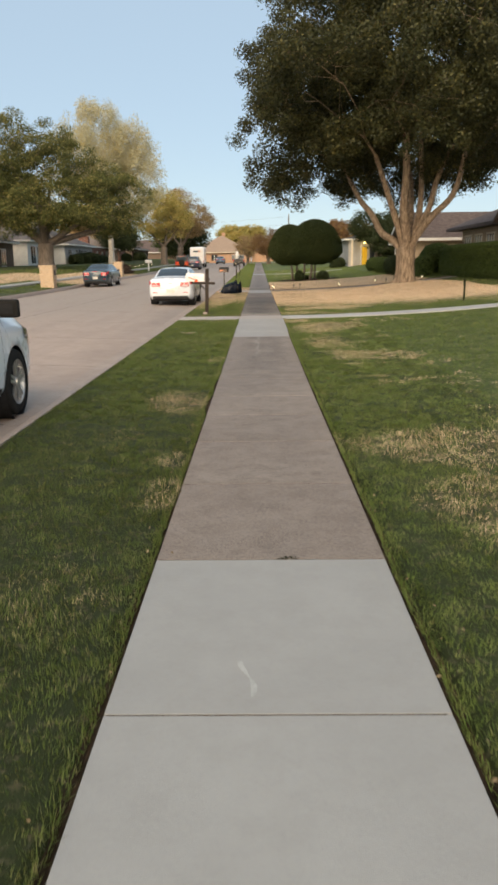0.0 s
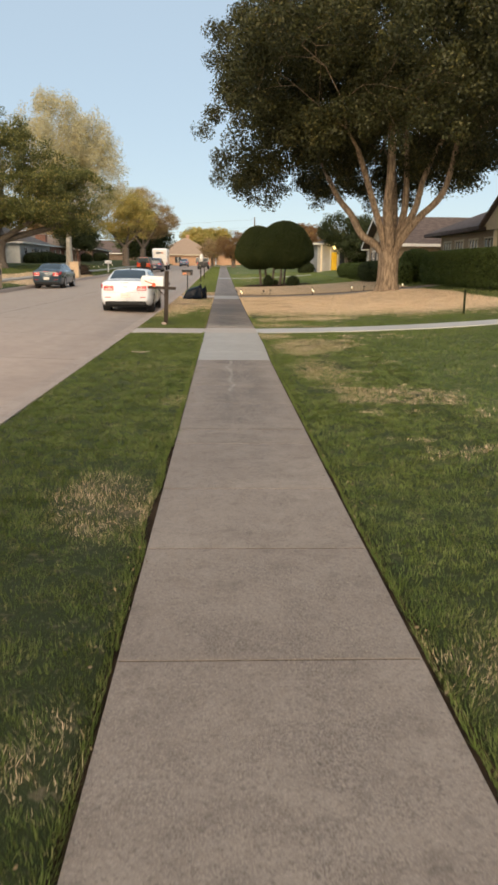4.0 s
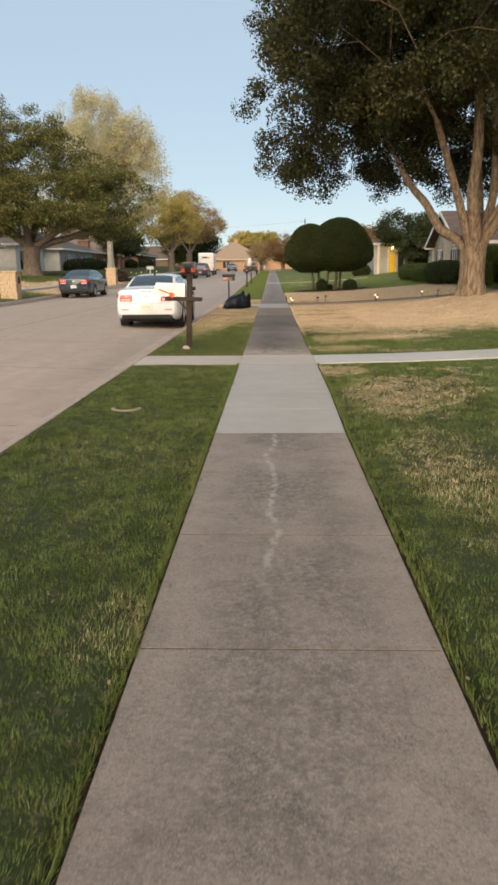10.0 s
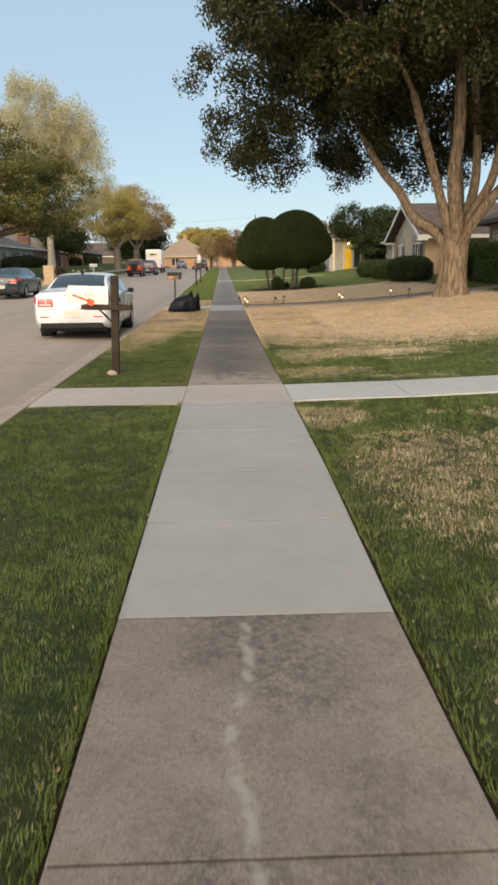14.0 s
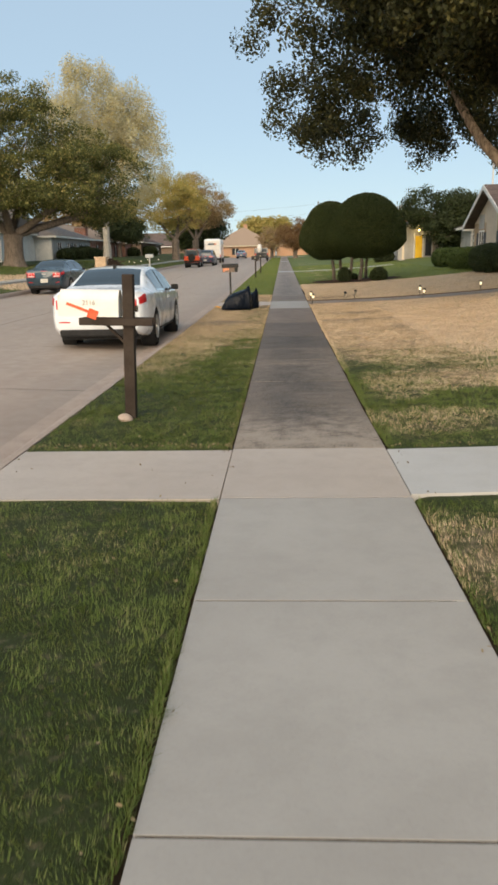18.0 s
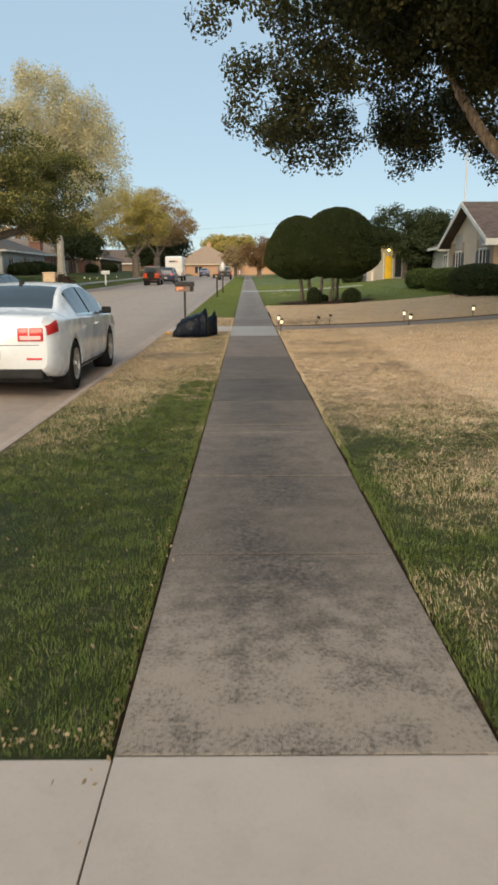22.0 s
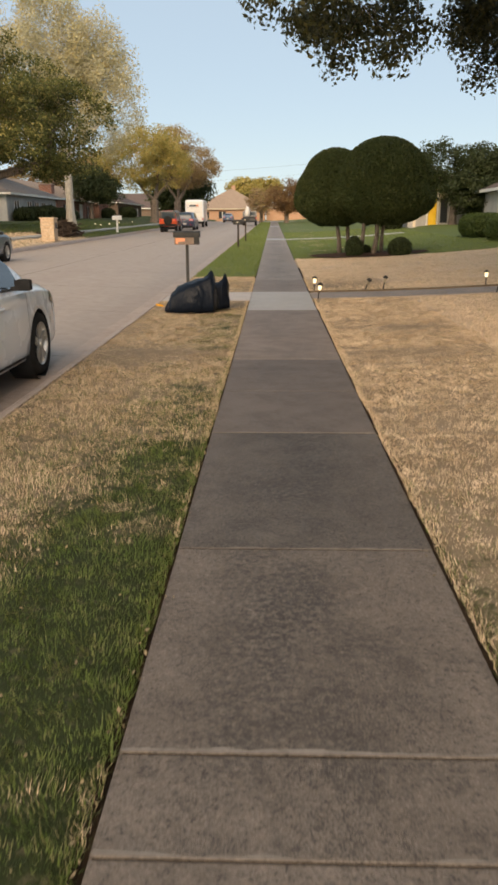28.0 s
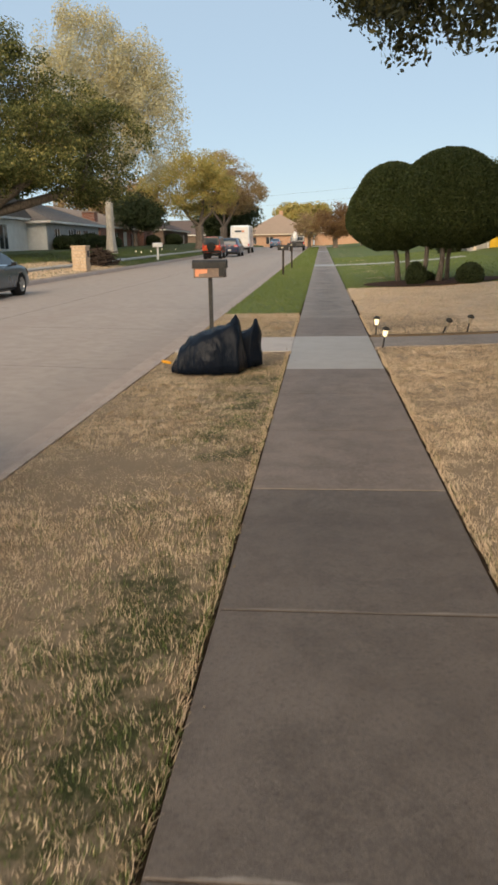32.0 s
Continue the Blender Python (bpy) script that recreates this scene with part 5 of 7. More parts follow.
part("wall", box(13.4, 23, 64.8, 79.0, base, 3.4), M_GREYWALL, h2)
hip_roof(h2, 13.4, 23, 64.8, 80, 3.4, 5.6, 0.5, M_SHINGLE, "y")
for a in (67.5, 71.0, 74.5):
    window(h2, "x", 13.4, a, a + 1.1, 1.5, 2.9, 2)
mast = thing("antenna_mast", pose(17, 82, 1.0), "tall thin pale mast behind the gable house", "mast")
part("pole", rod([(0, 0, 0), (0, 0, 8), (0, 0, 15.5)], [0.09, 0.07, 0.05], 8), M_PIPE, mast)

pole = thing("utility_pole", pose(*gz(5.9, 150)), "thin grey utility pole with sagging cables", "utility pole")
part("shaft", rod([(0, 0, -0.2), (0, 0, 9.0)], [0.14, 0.10], 8), M_BARK_GREY, pole)
for top in (7.2, 8.6):
    line = [(-48 * k / 16, 0, top - 1.2 * math.sin(math.pi * k / 16)) for k in range(17)]
    part("cable", rod(line, [0.012] * 17, 4), M_PLASTIC, pole)

# the next house, with the yellow door under its porch lamp
h3 = house("grey house with a bright yellow door lit by a porch lamp")
part("wall", box(9.7, 22, 83.5, 96, 0.7, 3.9), M_GREYWALL, h3)
hip_roof(h3, 9.7, 22, 83.5, 96, 3.9, 5.6, 0.5, M_SHINGLE_GREY, "x")
door3 = part("door", box(11.15, 11.72, 83.42, 83.497, 1.22, 3.15, 0.01), M_YELLOW, h3, "bright yellow front door")
part("door_handle", box(11.14, 11.18, 83.36, 83.418, 2.15, 2.3, 0.005), M_CHROME, door3)
part("door_frame", box(11.0, 11.097, 83.4, 83.498, 1.2, 3.4), M_WHITE, door3)
part("door_frame", box(11.753, 11.85, 83.4, 83.498, 1.2, 3.4), M_WHITE, door3)
part("sidelight", box(12.0, 12.5, 83.44, 83.497, 1.5, 3.2), M_PANE, h3)
for cx in (9.95, 12.75):
    part("porch_post", box(cx - 0.09, cx + 0.09, 82.2, 82.38, 1.0, 3.86, 0.01), M_CREAM, h3)
part("porch_step", box(9.6, 13.0, 82.0, 83.4, 0.7, 1.2, 0.02), M_NEW, h3)
lamp3 = thing("porch_lamp", pose(11.42, 83.36, 3.62), "small lit porch lamp with a warm glow", "lamp")
part("backplate", box(-0.06, 0.06, 0.06, 0.12, -0.14, 0.14, 0.01), M_CAP, lamp3)
part("globe", rod([(0, 0, -0.1), (0, 0, -0.04), (0, 0, 0.06), (0, 0, 0.12)], [0.03, 0.07, 0.07, 0.03], 10), M_PORCH, lamp3)
porch = new("porch_light", bpy.data.lights.new("porch_light", "POINT"))
porch.data.energy, porch.data.color, porch.data.shadow_soft_size = 14, (1.0, 0.72, 0.32), 0.1
porch.location = (11.2, 82.6, 3.35)

# the low brown-roofed house behind the hedge
h1 = house("low tan brick house with a dark shingle roof and pale porch")
part("wall", box(14, 24, 30, 53.5, 0.6, 3.6), M_BRICK_TAN, h1)
hip_roof(h1, 14, 24, 30, 53.5, 3.55, 6.2, 0.9, M_SHINGLE, "y", fascia=M_SHINGLE)
for a in (43.6, 46.2, 48.8, 51.2):
    window(h1, "x", 14, a, a + 1.5, 1.35, 3.1, 3, False, M_CREAM)
part("porch_post", box(13.1, 13.28, 41.2, 41.38, 0.7, 3.5, 0.01), M_CREAM, h1)
part("porch_post", box(13.1, 13.28, 38.2, 38.38, 0.7, 3.5, 0.01), M_CREAM, h1)
part("porch_gable", prism([(37.6, 3.6), (42.2, 3.6), (39.9, 4.75)], "x", 12.9, 17), M_CREAM, h1)
for s in (-1, 1):
    y_e = 39.9 + s * 2.6
    part("porch_roof", prism([(y_e, 3.52), (y_e, 3.66), (39.9, 4.95), (39.9, 4.8)], "x", 12.7, 17), M_SHINGLE, h1)
part("porch_beam", box(12.95, 13.35, 37.8, 42.0, 3.42, 3.6), M_CREAM, h1)
part("door", box(13.95, 13.997, 39.4, 40.4, 0.9, 3.0), M_WHITE, h1)

# across the street
l1 = house("white and grey house with a grey hipped roof")
part("wall", box(-36, -24, 96.2, 112, 1.2, 4.1), M_GREYWALL, l1)
part("side_wall", box(-30.5, -24.05, 96.1, 96.195, 1.2, 4.08), M_WHITE, l1)
hip_roof(l1, -36, -24, 96.2, 112, 4.1, 6.9, 0.6, M_SHINGLE_GREY, "y")
part("wing_wall", box(-36, -25.8, 86.5, 96.1, 1.2, 4.3), M_WHITE, l1)
hip_roof(l1, -36, -25.8, 86.5, 96.0, 4.3, 6.6, 0.5, M_SHINGLE_GREY, "x", (False, True))
for a in (87.8, 90.2):
    part("window", box(-25.8, -25.77, a, a + 1.6, 1.9, 3.8), M_PANE, l1)
    part("bar", box(-25.765, -25.74, a + 0.76, a + 0.84, 1.9, 3.8), M_WHITE, l1)
for a in (98.0, 101.8, 104.2, 106.6, 109.2):
    w1 = part("window", box(-24.0, -23.97, a, a + 1.5, 1.9, 3.6), M_PANE, l1)
    for k in range(3):
        part("mullion", box(-23.968, -23.94, a + 0.7 * k, a + 0.7 * k + 0.1, 1.9, 3.6), M_WHITE, w1)
part("door", box(-23.995, -23.96, 103.4, 104.1, 1.7, 3.7), M_SHUTTER, l1)

l2 = house("red brick house with a chimney and small gable")
part("wall", box(-36, -24.5, 114.5, 138, 1.4, 4.2), M_BRICK_RED, l2)
hip_roof(l2, -36, -24.5, 114.5, 138, 4.2, 6.6, 0.5, M_SHINGLE_TAN, "y", (True, True))
chim = part("chimney", box(-26.6, -25.2, 114.9, 116.2, 4.0, 5.8, 0.02), M_BRICK_RED, l2)
part("chimney_cap", box(-26.7, -25.1, 114.8, 116.3, 5.8, 5.92, 0.02), M_KERB, chim)
part("porch_gable", prism([(130.5, 4.2), (136.5, 4.2), (133.5, 6.3)], "x", -26, -23.4), M_BRICK_RED, l2)
part("porch_wall", box(-24.498, -23.4, 130.6, 136.4, 1.4, 4.2), M_BRICK_RED, l2)
for s in (-1, 1):
    part("barge_board", prism([(133.5 + s * 3.3, 4.0), (133.5 + s * 3.3, 4.2), (133.5, 6.55), (133.5, 6.35)], "x", -23.36, -23.2), M_WHITE, l2)
    part("porch_roof", prism([(133.5 + s * 3.3, 4.03), (133.5 + s * 3.3, 4.23), (133.5, 6.58), (133.5, 6.38)], "x", -27.2, -23.363), M_SHINGLE_TAN, l2)
part("door", box(-24.5, -24.44, 124.4, 125.8, 1.7, 3.9), M_WHITE, l2)
for a in (117, 120.5, 128):
    w1 = part("window", box(-24.5, -24.47, a, a + 1.5, 2.2, 3.7), M_PANE, l2)
    part("mullion", box(-24.465, -24.43, a + 0.7, a + 0.8, 2.2, 3.7), M_WHITE, w1)

l3 = house("brown brick house with a dark roof")
part("wall", box(-36, -23.5, 144, 165, 1.7, 4.5), M_BRICK_BROWN, l3)
hip_roof(l3, -36, -23.5, 144, 165, 4.5, 7.4, 0.5, M_SHINGLE, "y")
part("chimney", box(-29, -27.8, 150, 151.2, 6, 8.4), M_BRICK_BROWN, l3)
for a in (146, 150, 156, 160):
    w1 = part("window", box(-23.5, -23.47, a, a + 1.6, 2.5, 4.0), M_PANE, l3)
    part("mullion", box(-23.465, -23.43, a + 0.75, a + 0.85, 2.5, 4.0), M_WHITE, w1)

l0 = house("brown brick house in the shade of the elm")
part("wall", box(-38, -26, 56, 82, 0.9, 3.9), M_BRICK_BROWN, l0)
hip_roof(l0, -38, -26, 56, 82, 3.9, 6.6, 0.6, M_SHINGLE_GREY, "y")
for a in (58.5, 63, 68, 73, 78):
    window(l0, "x", -26, a, a + 1.4, 1.7, 3.2, 2)
    w1 = part("window", box(-26, -25.97, a, a + 1.4, 1.8, 3.3), M_PANE, l0)
    for k in range(3):
        part("mullion", box(-25.965, -25.93, a + 0.65 * k, a + 0.65 * k + 0.1, 1.8, 3.3), M_WHITE, w1)

# the houses that close the street
e1 = house("peach brick house with a broad tan roof at the street's end")
part("wall", box(-16.5, -1.9, 190, 204, 1.8, 4.3), M_BRICK_PEACH, e1)
hip_roof(e1, -16.5, -1.9, 190, 204, 4.3, 8.6, 0.5, M_SHINGLE_TAN, "x", fascia=M_CREAM)
part("chimney", box(-9.2, -8.4, 198, 198.8, 7.0, 9.4), M_BRICK_PEACH, e1)
for a in (-15, -11.5, -6.5):
    w1 = part("window", box(a, a + 1.5, 189.95, 189.997, 2.5, 3.9), M_PANE, e1)
    part("mullion", box(a + 0.7, a + 0.8, 189.91, 189.947, 2.5, 3.9), M_WHITE, w1)
e2 = house("peach brick house behind the maroon tree")
part("wall", box(-1.6, 13, 192, 204, 1.8, 4.6), M_BRICK_PEACH, e2)
hip_roof(e2, -1.6, 13, 192, 204, 4.6, 7.6, 0.5, M_SHINGLE_TAN, "x", fascia=M_CREAM)
e3 = house("brick house at the end corner")
part("wall", box(-40, -20, 190, 204, 1.8, 4.5), M_BRICK_BROWN, e3)
hip_roof(e3, -40, -20, 190, 204, 4.5, 7.8, 0.5, M_SHINGLE, "x")
r4 = house("low brick house farther along the street")
part("wall", box(12, 24, 104, 124, 1.2, 4.2), M_BRICK_TAN, r4)
hip_roof(r4, 12, 24, 104, 124, 4.2, 6.4, 0.5, M_SHINGLE, "y")
r5 = house("brick house near the far corner")
part("wall", box(12, 24, 132, 156, 1.4, 4.4), M_BRICK_RED, r5)
hip_roof(r5, 12, 24, 132, 156, 4.4, 6.8, 0.5, M_SHINGLE_TAN, "y")

# ---- vehicles ----
def curve(keys):
    """A smooth line through (place, value) keys."""
    xs, vs = zip(*keys)
    n = len(xs)
    d = [(vs[i + 1] - vs[i]) / (xs[i + 1] - xs[i]) for i in range(n - 1)]
    m = [d[0]] + [0 if d[i - 1] * d[i] <= 0 else 2 * d[i - 1] * d[i] / (d[i - 1] + d[i]) for i in range(1, n - 1)] + [d[-1]]

    def value(x):
        x = min(max(x, xs[0]), xs[-1])
        i = max(k for k in range(n - 1) if xs[k] <= x) if x < xs[-1] else n - 2
        h = xs[i + 1] - xs[i]
        t = (x - xs[i]) / h
        return ((1 + 2 * t) * (1 - t) ** 2 * vs[i] + t * (1 - t) ** 2 * h * m[i] + t * t * (3 - 2 * t) * vs[i + 1] + t * t * (t - 1) * h * m[i + 1])
    return value


class Shell:
    """A car's skin: its section from sill to roof at every point of its length."""

    def __init__(self, length, top, belt, width, shoulder, floor):
        self.length, self.top, self.belt, self.width, self.shoulder, self.floor = length, curve(top), curve(belt), curve(width), curve(shoulder), curve(floor)
        self.steps = 22

    def section(self, y):
        zt, zb, w, k, zf = self.top(y), self.belt(y), self.width(y), self.shoulder(y), self.floor(y)
        zb = min(zb, zt - 0.012)
        keys = [(0.0, zf), (w * 0.80, zf), (w * 0.93, zf + 0.05), (w * 0.985, zf + 0.20 * (zb - zf)), (w, zf + 0.55 * (zb - zf)), (w * 0.985, zb - 0.08 * (zb - zf)), (w * 0.955, zb),
                (w * 0.955 + (k - w * 0.955) * 0.55, zb + (zt - zb) * 0.52), (k, zb + (zt - zb) * 0.90), (k * 0.86, zt - (zt - zb) * 0.02 - 0.004), (k * 0.45, zt + 0.008), (0.0, zt + 0.014)]
        return keys

    def at(self, y, s):
        keys = self.section(y)
        f = s * (len(keys) - 1)
        i = min(int(f), len(keys) - 2)
        t = f - i
        p0, p1, p2, p3 = keys[max(i - 1, 0)], keys[i], keys[i + 1], keys[min(i + 2, len(keys) - 1)]
        return [0.5 * (2 * p1[c] + (p2[c] - p0[c]) * t + (2 * p0[c] - 5 * p1[c] + 4 * p2[c] - p3[c]) * t * t + (3 * p1[c] - p0[c] - 3 * p2[c] + p3[c]) * t ** 3) for c in (0, 1)]

    def point(self, y, s, side, off=0.0):
        x, z = self.at(y, s)
        p = Vector((side * x, y, z))
        if off:
            e = 0.012
            du = Vector((side * self.at(y, min(s + e, 1))[0], y, self.at(y, min(s + e, 1))[1])) - Vector((side * self.at(y, max(s - e, 0))[0], y, self.at(y, max(s - e, 0))[1]))
            a, b = self.at(y + e, s), self.at(y - e, s)
            dv = Vector((side * (a[0] - b[0]), 2 * e, a[1] - b[1]))
            nrm = du.cross(dv)
            if nrm.length > 1e-9:
                nrm.normalize()
                if nrm.x * side < 0 or (s > 0.95 and nrm.z < 0):
                    nrm = -nrm
                p += nrm * off
        return p

    def body(self, wells, radius):
        bm = bmesh.new()
        n, rings = 44, []
        ys = [self.length * (0.5 - 0.5 * math.cos(math.pi * (0.06 + 0.94 * j / n))) if j else 0.0 for j in range(n + 1)]
        ys = sorted({0.0, 0.015, 0.05, *[self.length * j / n for j in range(1, n)], self.length - 0.05, self.length - 0.015, self.length})
        m = 34
        for y in ys:
            ring = [bm.verts.new(self.point(y, k / m, 1)) for k in range(m + 1)] + [bm.verts.new(self.point(y, k / m, -1)) for k in range(m - 1, 0, -1)]
            rings.append(ring)
        k = len(rings[0])
        for a, b in zip(rings, rings[1:]):
            for i in range(k):
                bm.faces.new((a[i], a[(i + 1) % k], b[(i + 1) % k], b[i]))
        bm.faces.new(rings[0][::-1])
        bm.faces.new(rings[-1])
        bmesh.ops.recalc_face_normals(bm, faces=bm.faces[:])
        return bm

    def patch(self, y0, y1, s0, s1, off=0.006, sides=(1,), n=10, m=8, trim=None):
        """A piece of the skin, a little proud of it. trim(y) may narrow s0 and s1."""
        bm = bmesh.new()
        for side in sides:
            grid = []
            for j in range(n + 1):
                y = y0 + (y1 - y0) * j / n
                a, b = trim(y) if trim else (s0, s1)
                grid.append([bm.verts.new(self.point(y, a + (b - a) * i / m, side, off)) for i in range(m + 1)])
            for j in range(n):
                for i in range(m):
                    q = (grid[j][i], grid[j][i + 1], grid[j + 1][i + 1], grid[j + 1][i])
                    bm.faces.new(q if side < 0 else q[::-1])
        return bm


def cut_wells(bm, wells, radius, half):
    """The skin with its four wheel wells cut out."""
    me = bpy.data.meshes.new("skin")
    bm.to_mesh(me)
    bm.free()
    ob = new("skin", me)
    cutters = []
    for y in wells:
        for s in (-1, 1):
            c = bmesh.new()
            bmesh.ops.create_cone(c, cap_ends=True, segments=40, radius1=radius, radius2=radius, depth=0.5,
                                  matrix=Matrix.Translation((s * (half + 0.02), y, radius * 0.86)) @ Matrix.Rotation(math.pi / 2, 4, "Y"))
            cm = bpy.data.meshes.new("well")
            c.to_mesh(cm)
            c.free()
            co = new("well", cm)
            cutters.append(co)
            mod = ob.modifiers.new("well", "BOOLEAN")
            mod.object, mod.operation, mod.solver = co, "DIFFERENCE", "EXACT"
    bpy.context.view_layer.update()
    done = bpy.data.meshes.new_from_object(ob.evaluated_get(bpy.context.evaluated_depsgraph_get()))
    for o in (ob, *cutters):
        data = o.data
        bpy.data.objects.remove(o)
        bpy.data.meshes.remove(data)
    return done


def wheel(car, x, y, r, w, side, spokes=5, rim_mat=None):
    """A tyre on a spoked rim, its face to the side."""
    hub = new("wheel")
    hub.parent = car
    hub.location = (x, y, r)
    bm = bmesh.new()
    prof = [(-w / 2, r * 0.68), (-w / 2 - 0.004, r * 0.8), (-w / 2 + 0.012, r * 0.95), (-w / 2 + 0.04, r), (w / 2 - 0.04, r), (w / 2 - 0.012, r * 0.95), (w / 2 + 0.004, r * 0.8), (w / 2, r * 0.68)]
    n, rings = 36, []
    for k in range(n):
        a = 2 * math.pi * k / n
        rings.append([bm.verts.new((px, pr * math.cos(a), pr * math.sin(a))) for px, pr in prof])
    for k in range(n):
        a, b = rings[k], rings[(k + 1) % n]
        for i in range(len(prof) - 1):
            bm.faces.new((a[i], a[i + 1], b[i + 1], b[i]))
    part("tyre", bm, M_TYRE, hub, smooth=True)
    bm = bmesh.new()
    face = side * w / 2
    prof = [(face - side * 0.0, r * 0.70), (face - side * 0.012, r * 0.66), (face - side * 0.05, r * 0.62), (face - side * 0.10, r * 0.60)]
    rings = []
    for k in range(n):
        a = 2 * math.pi * k / n
        rings.append([bm.verts.new((px, pr * math.cos(a), pr * math.sin(a))) for px, pr in prof])
    for k in range(n):
        a, b = rings[k], rings[(k + 1) % n]
        for i in range(len(prof) - 1):
            bm.faces.new((a[i], a[i + 1], b[i + 1], b[i]))
    for k in range(spokes):
        for d in (-0.11, 0.11):
            a = 2 * math.pi * k / spokes + math.pi / 2
            s, c = math.sin(a), math.cos(a)
            q = []
            for rr, half in ((r * 0.12, 0.05 * r), (r * 0.65, 0.045 * r)):
                for hh in (-half, half):
                    t = d * r * (rr / (r * 0.65)) + hh
                    for dx in (0.028, 0.002):
                        q.append(bm.verts.new((face - side * (0.012 + dx), rr * c - t * s, rr * s + t * c)))
            for idx in ((0, 2, 6, 4), (1, 5, 7, 3), (0, 4, 5, 1), (2, 3, 7, 6)):
                bm.faces.new([q[i] for i in idx])
    rim = part("rim", bm, rim_mat or M_RIM, hub)
    bm = bmesh.new()
    bmesh.ops.create_cone(bm, cap_ends=True, segments=20, radius1=r * 0.16, radius2=r * 0.14, depth=0.05, matrix=Matrix.Translation((face - side * 0.02, 0, 0)) @ Matrix.Rotation(math.pi / 2, 4, "Y"))
    part("hub_cap", bm, rim_mat or M_RIM, rim)
    bm = bmesh.new()
    bmesh.ops.create_cone(bm, cap_ends=True, segments=28, radius1=r * 0.62, radius2=r * 0.62, depth=0.02, matrix=Matrix.Translation((face - side * 0.085, 0, 0)) @ Matrix.Rotation(math.pi / 2, 4, "Y"))
    part("brake_disc", bm, M_TYRE, rim)
    return hub


def motor_car(name, m, shell, body_mat, label, wells, wheel_r, glass_rows, tail=None, plate=True, lower=None, spokes=5, door_cuts=(), detail=True):
    """A car, its tail at the local origin and its nose along +y."""
    car = thing(name, m, label, "car")
    half = shell.width(shell.length / 2)
    me = cut_wells(shell.body(wells, wheel_r), wells, wheel_r * 1.14, half)
    me.materials.clear()
    me.materials.append(body_mat)
    me.shade_smooth()
    body = new("body", me)
    body.parent = car
    for y in wells:
        for s in (-1, 1):
            wheel(car, s * (half - 0.115), y, wheel_r, 0.215, s, spokes)
            bm = bmesh.new()
            bmesh.ops.create_cone(bm, cap_ends=False, segments=32, radius1=wheel_r * 1.12, radius2=wheel_r * 1.12, depth=0.26,
                                  matrix=Matrix.Translation((s * (half - 0.155), y, wheel_r * 0.98)) @ Matrix.Rotation(math.pi / 2, 4, "Y"))
            part("wheel_arch", bm, M_PLASTIC, body)
    for nm, y0, y1, s0, s1, sides in glass_rows:
        part(nm, shell.patch(y0, y1, s0, s1, 0.005, sides), M_CARGLASS, body, smooth=True)
    for y, s0, s1 in door_cuts:
        for sd in (-1, 1):
            part("door_gap", shell.patch(y - 0.004, y + 0.004, s0, s1, 0.002, (sd,), 1, 14), M_PLASTIC, body)
    part("underbody", box(-half * 0.8, half * 0.8, 0.25, shell.length - 0.3, wheel_r * 0.52, wheel_r * 0.9), M_PLASTIC, body)
    return car, body


def mirrors(body, shell, y, z, mat, size=1.0):
    w = shell.width(y) * 0.96
    for s in (-1, 1):
        bm = box(-0.09 * size, 0.09 * size, -0.05, 0.05, -0.065 * size, 0.065 * size, 0.03)
        bmesh.ops.transform(bm, matrix=Matrix.Translation((s * (w + 0.10), y, z)), verts=bm.verts[:])
        mir = part("wing_mirror", bm, mat, body, smooth=True)
        part("mirror_glass", box(s * (w + 0.10) - 0.075, s * (w + 0.10) + 0.075, y - 0.056, y - 0.0525, z - 0.05, z + 0.05), M_PLASTIC, mir)
        part("mirror_arm", box(min(s * (w - 0.08), s * (w + 0.03)), max(s * (w - 0.08), s * (w + 0.03)), y - 0.03, y + 0.03, z - 0.05, z - 0.015), M_PLASTIC, mir)


# the white saloon at the kerb
saloon = Shell(4.86,
               [(0, 0.98), (0.10, 1.05), (0.55, 1.08), (0.85, 1.12), (1.20, 1.27), (1.65, 1.42), (2.2, 1.462), (2.7, 1.455), (3.1, 1.36), (3.55, 1.13), (3.85, 1.00), (4.4, 0.90), (4.72, 0.78), (4.86, 0.60)],
               [(0, 0.93), (0.3, 1.0), (1.2, 0.995), (2.4, 0.955), (3.6, 0.93), (4.3, 0.86), (4.86, 0.56)],
               [(0, 0.76), (0.10, 0.83), (0.4, 0.885), (1.0, 0.912), (2.4, 0.915), (3.9, 0.912), (4.4, 0.88), (4.7, 0.80), (4.86, 0.64)],
               [(0, 0.70), (0.5, 0.74), (0.8, 0.72), (1.3, 0.64), (1.8, 0.60), (2.6, 0.605), (3.1, 0.66), (3.6, 0.76), (4.2, 0.76), (4.7, 0.66), (4.86, 0.5)],
               [(0, 0.34), (0.3, 0.24), (0.8, 0.19), (4.2, 0.19), (4.6, 0.22), (4.86, 0.26)])
SALOON_GLASS = [("rear_window", 0.86, 1.60, 0.80, 1.0, (1, -1)), ("windscreen", 2.98, 3.70, 0.80, 1.0, (1, -1)),
                ("side_window", 1.42, 2.28, 0.562, 0.71, (1,)), ("side_window", 1.42, 2.28, 0.562, 0.71, (-1,)), ("side_window", 2.36, 3.38, 0.562, 0.71, (1,)), ("side_window", 2.36, 3.38, 0.562, 0.71, (-1,))]
SALOON_DOORS = [(1.42, 0.22, 0.54), (2.32, 0.2, 0.54), (3.42, 0.2, 0.54)]


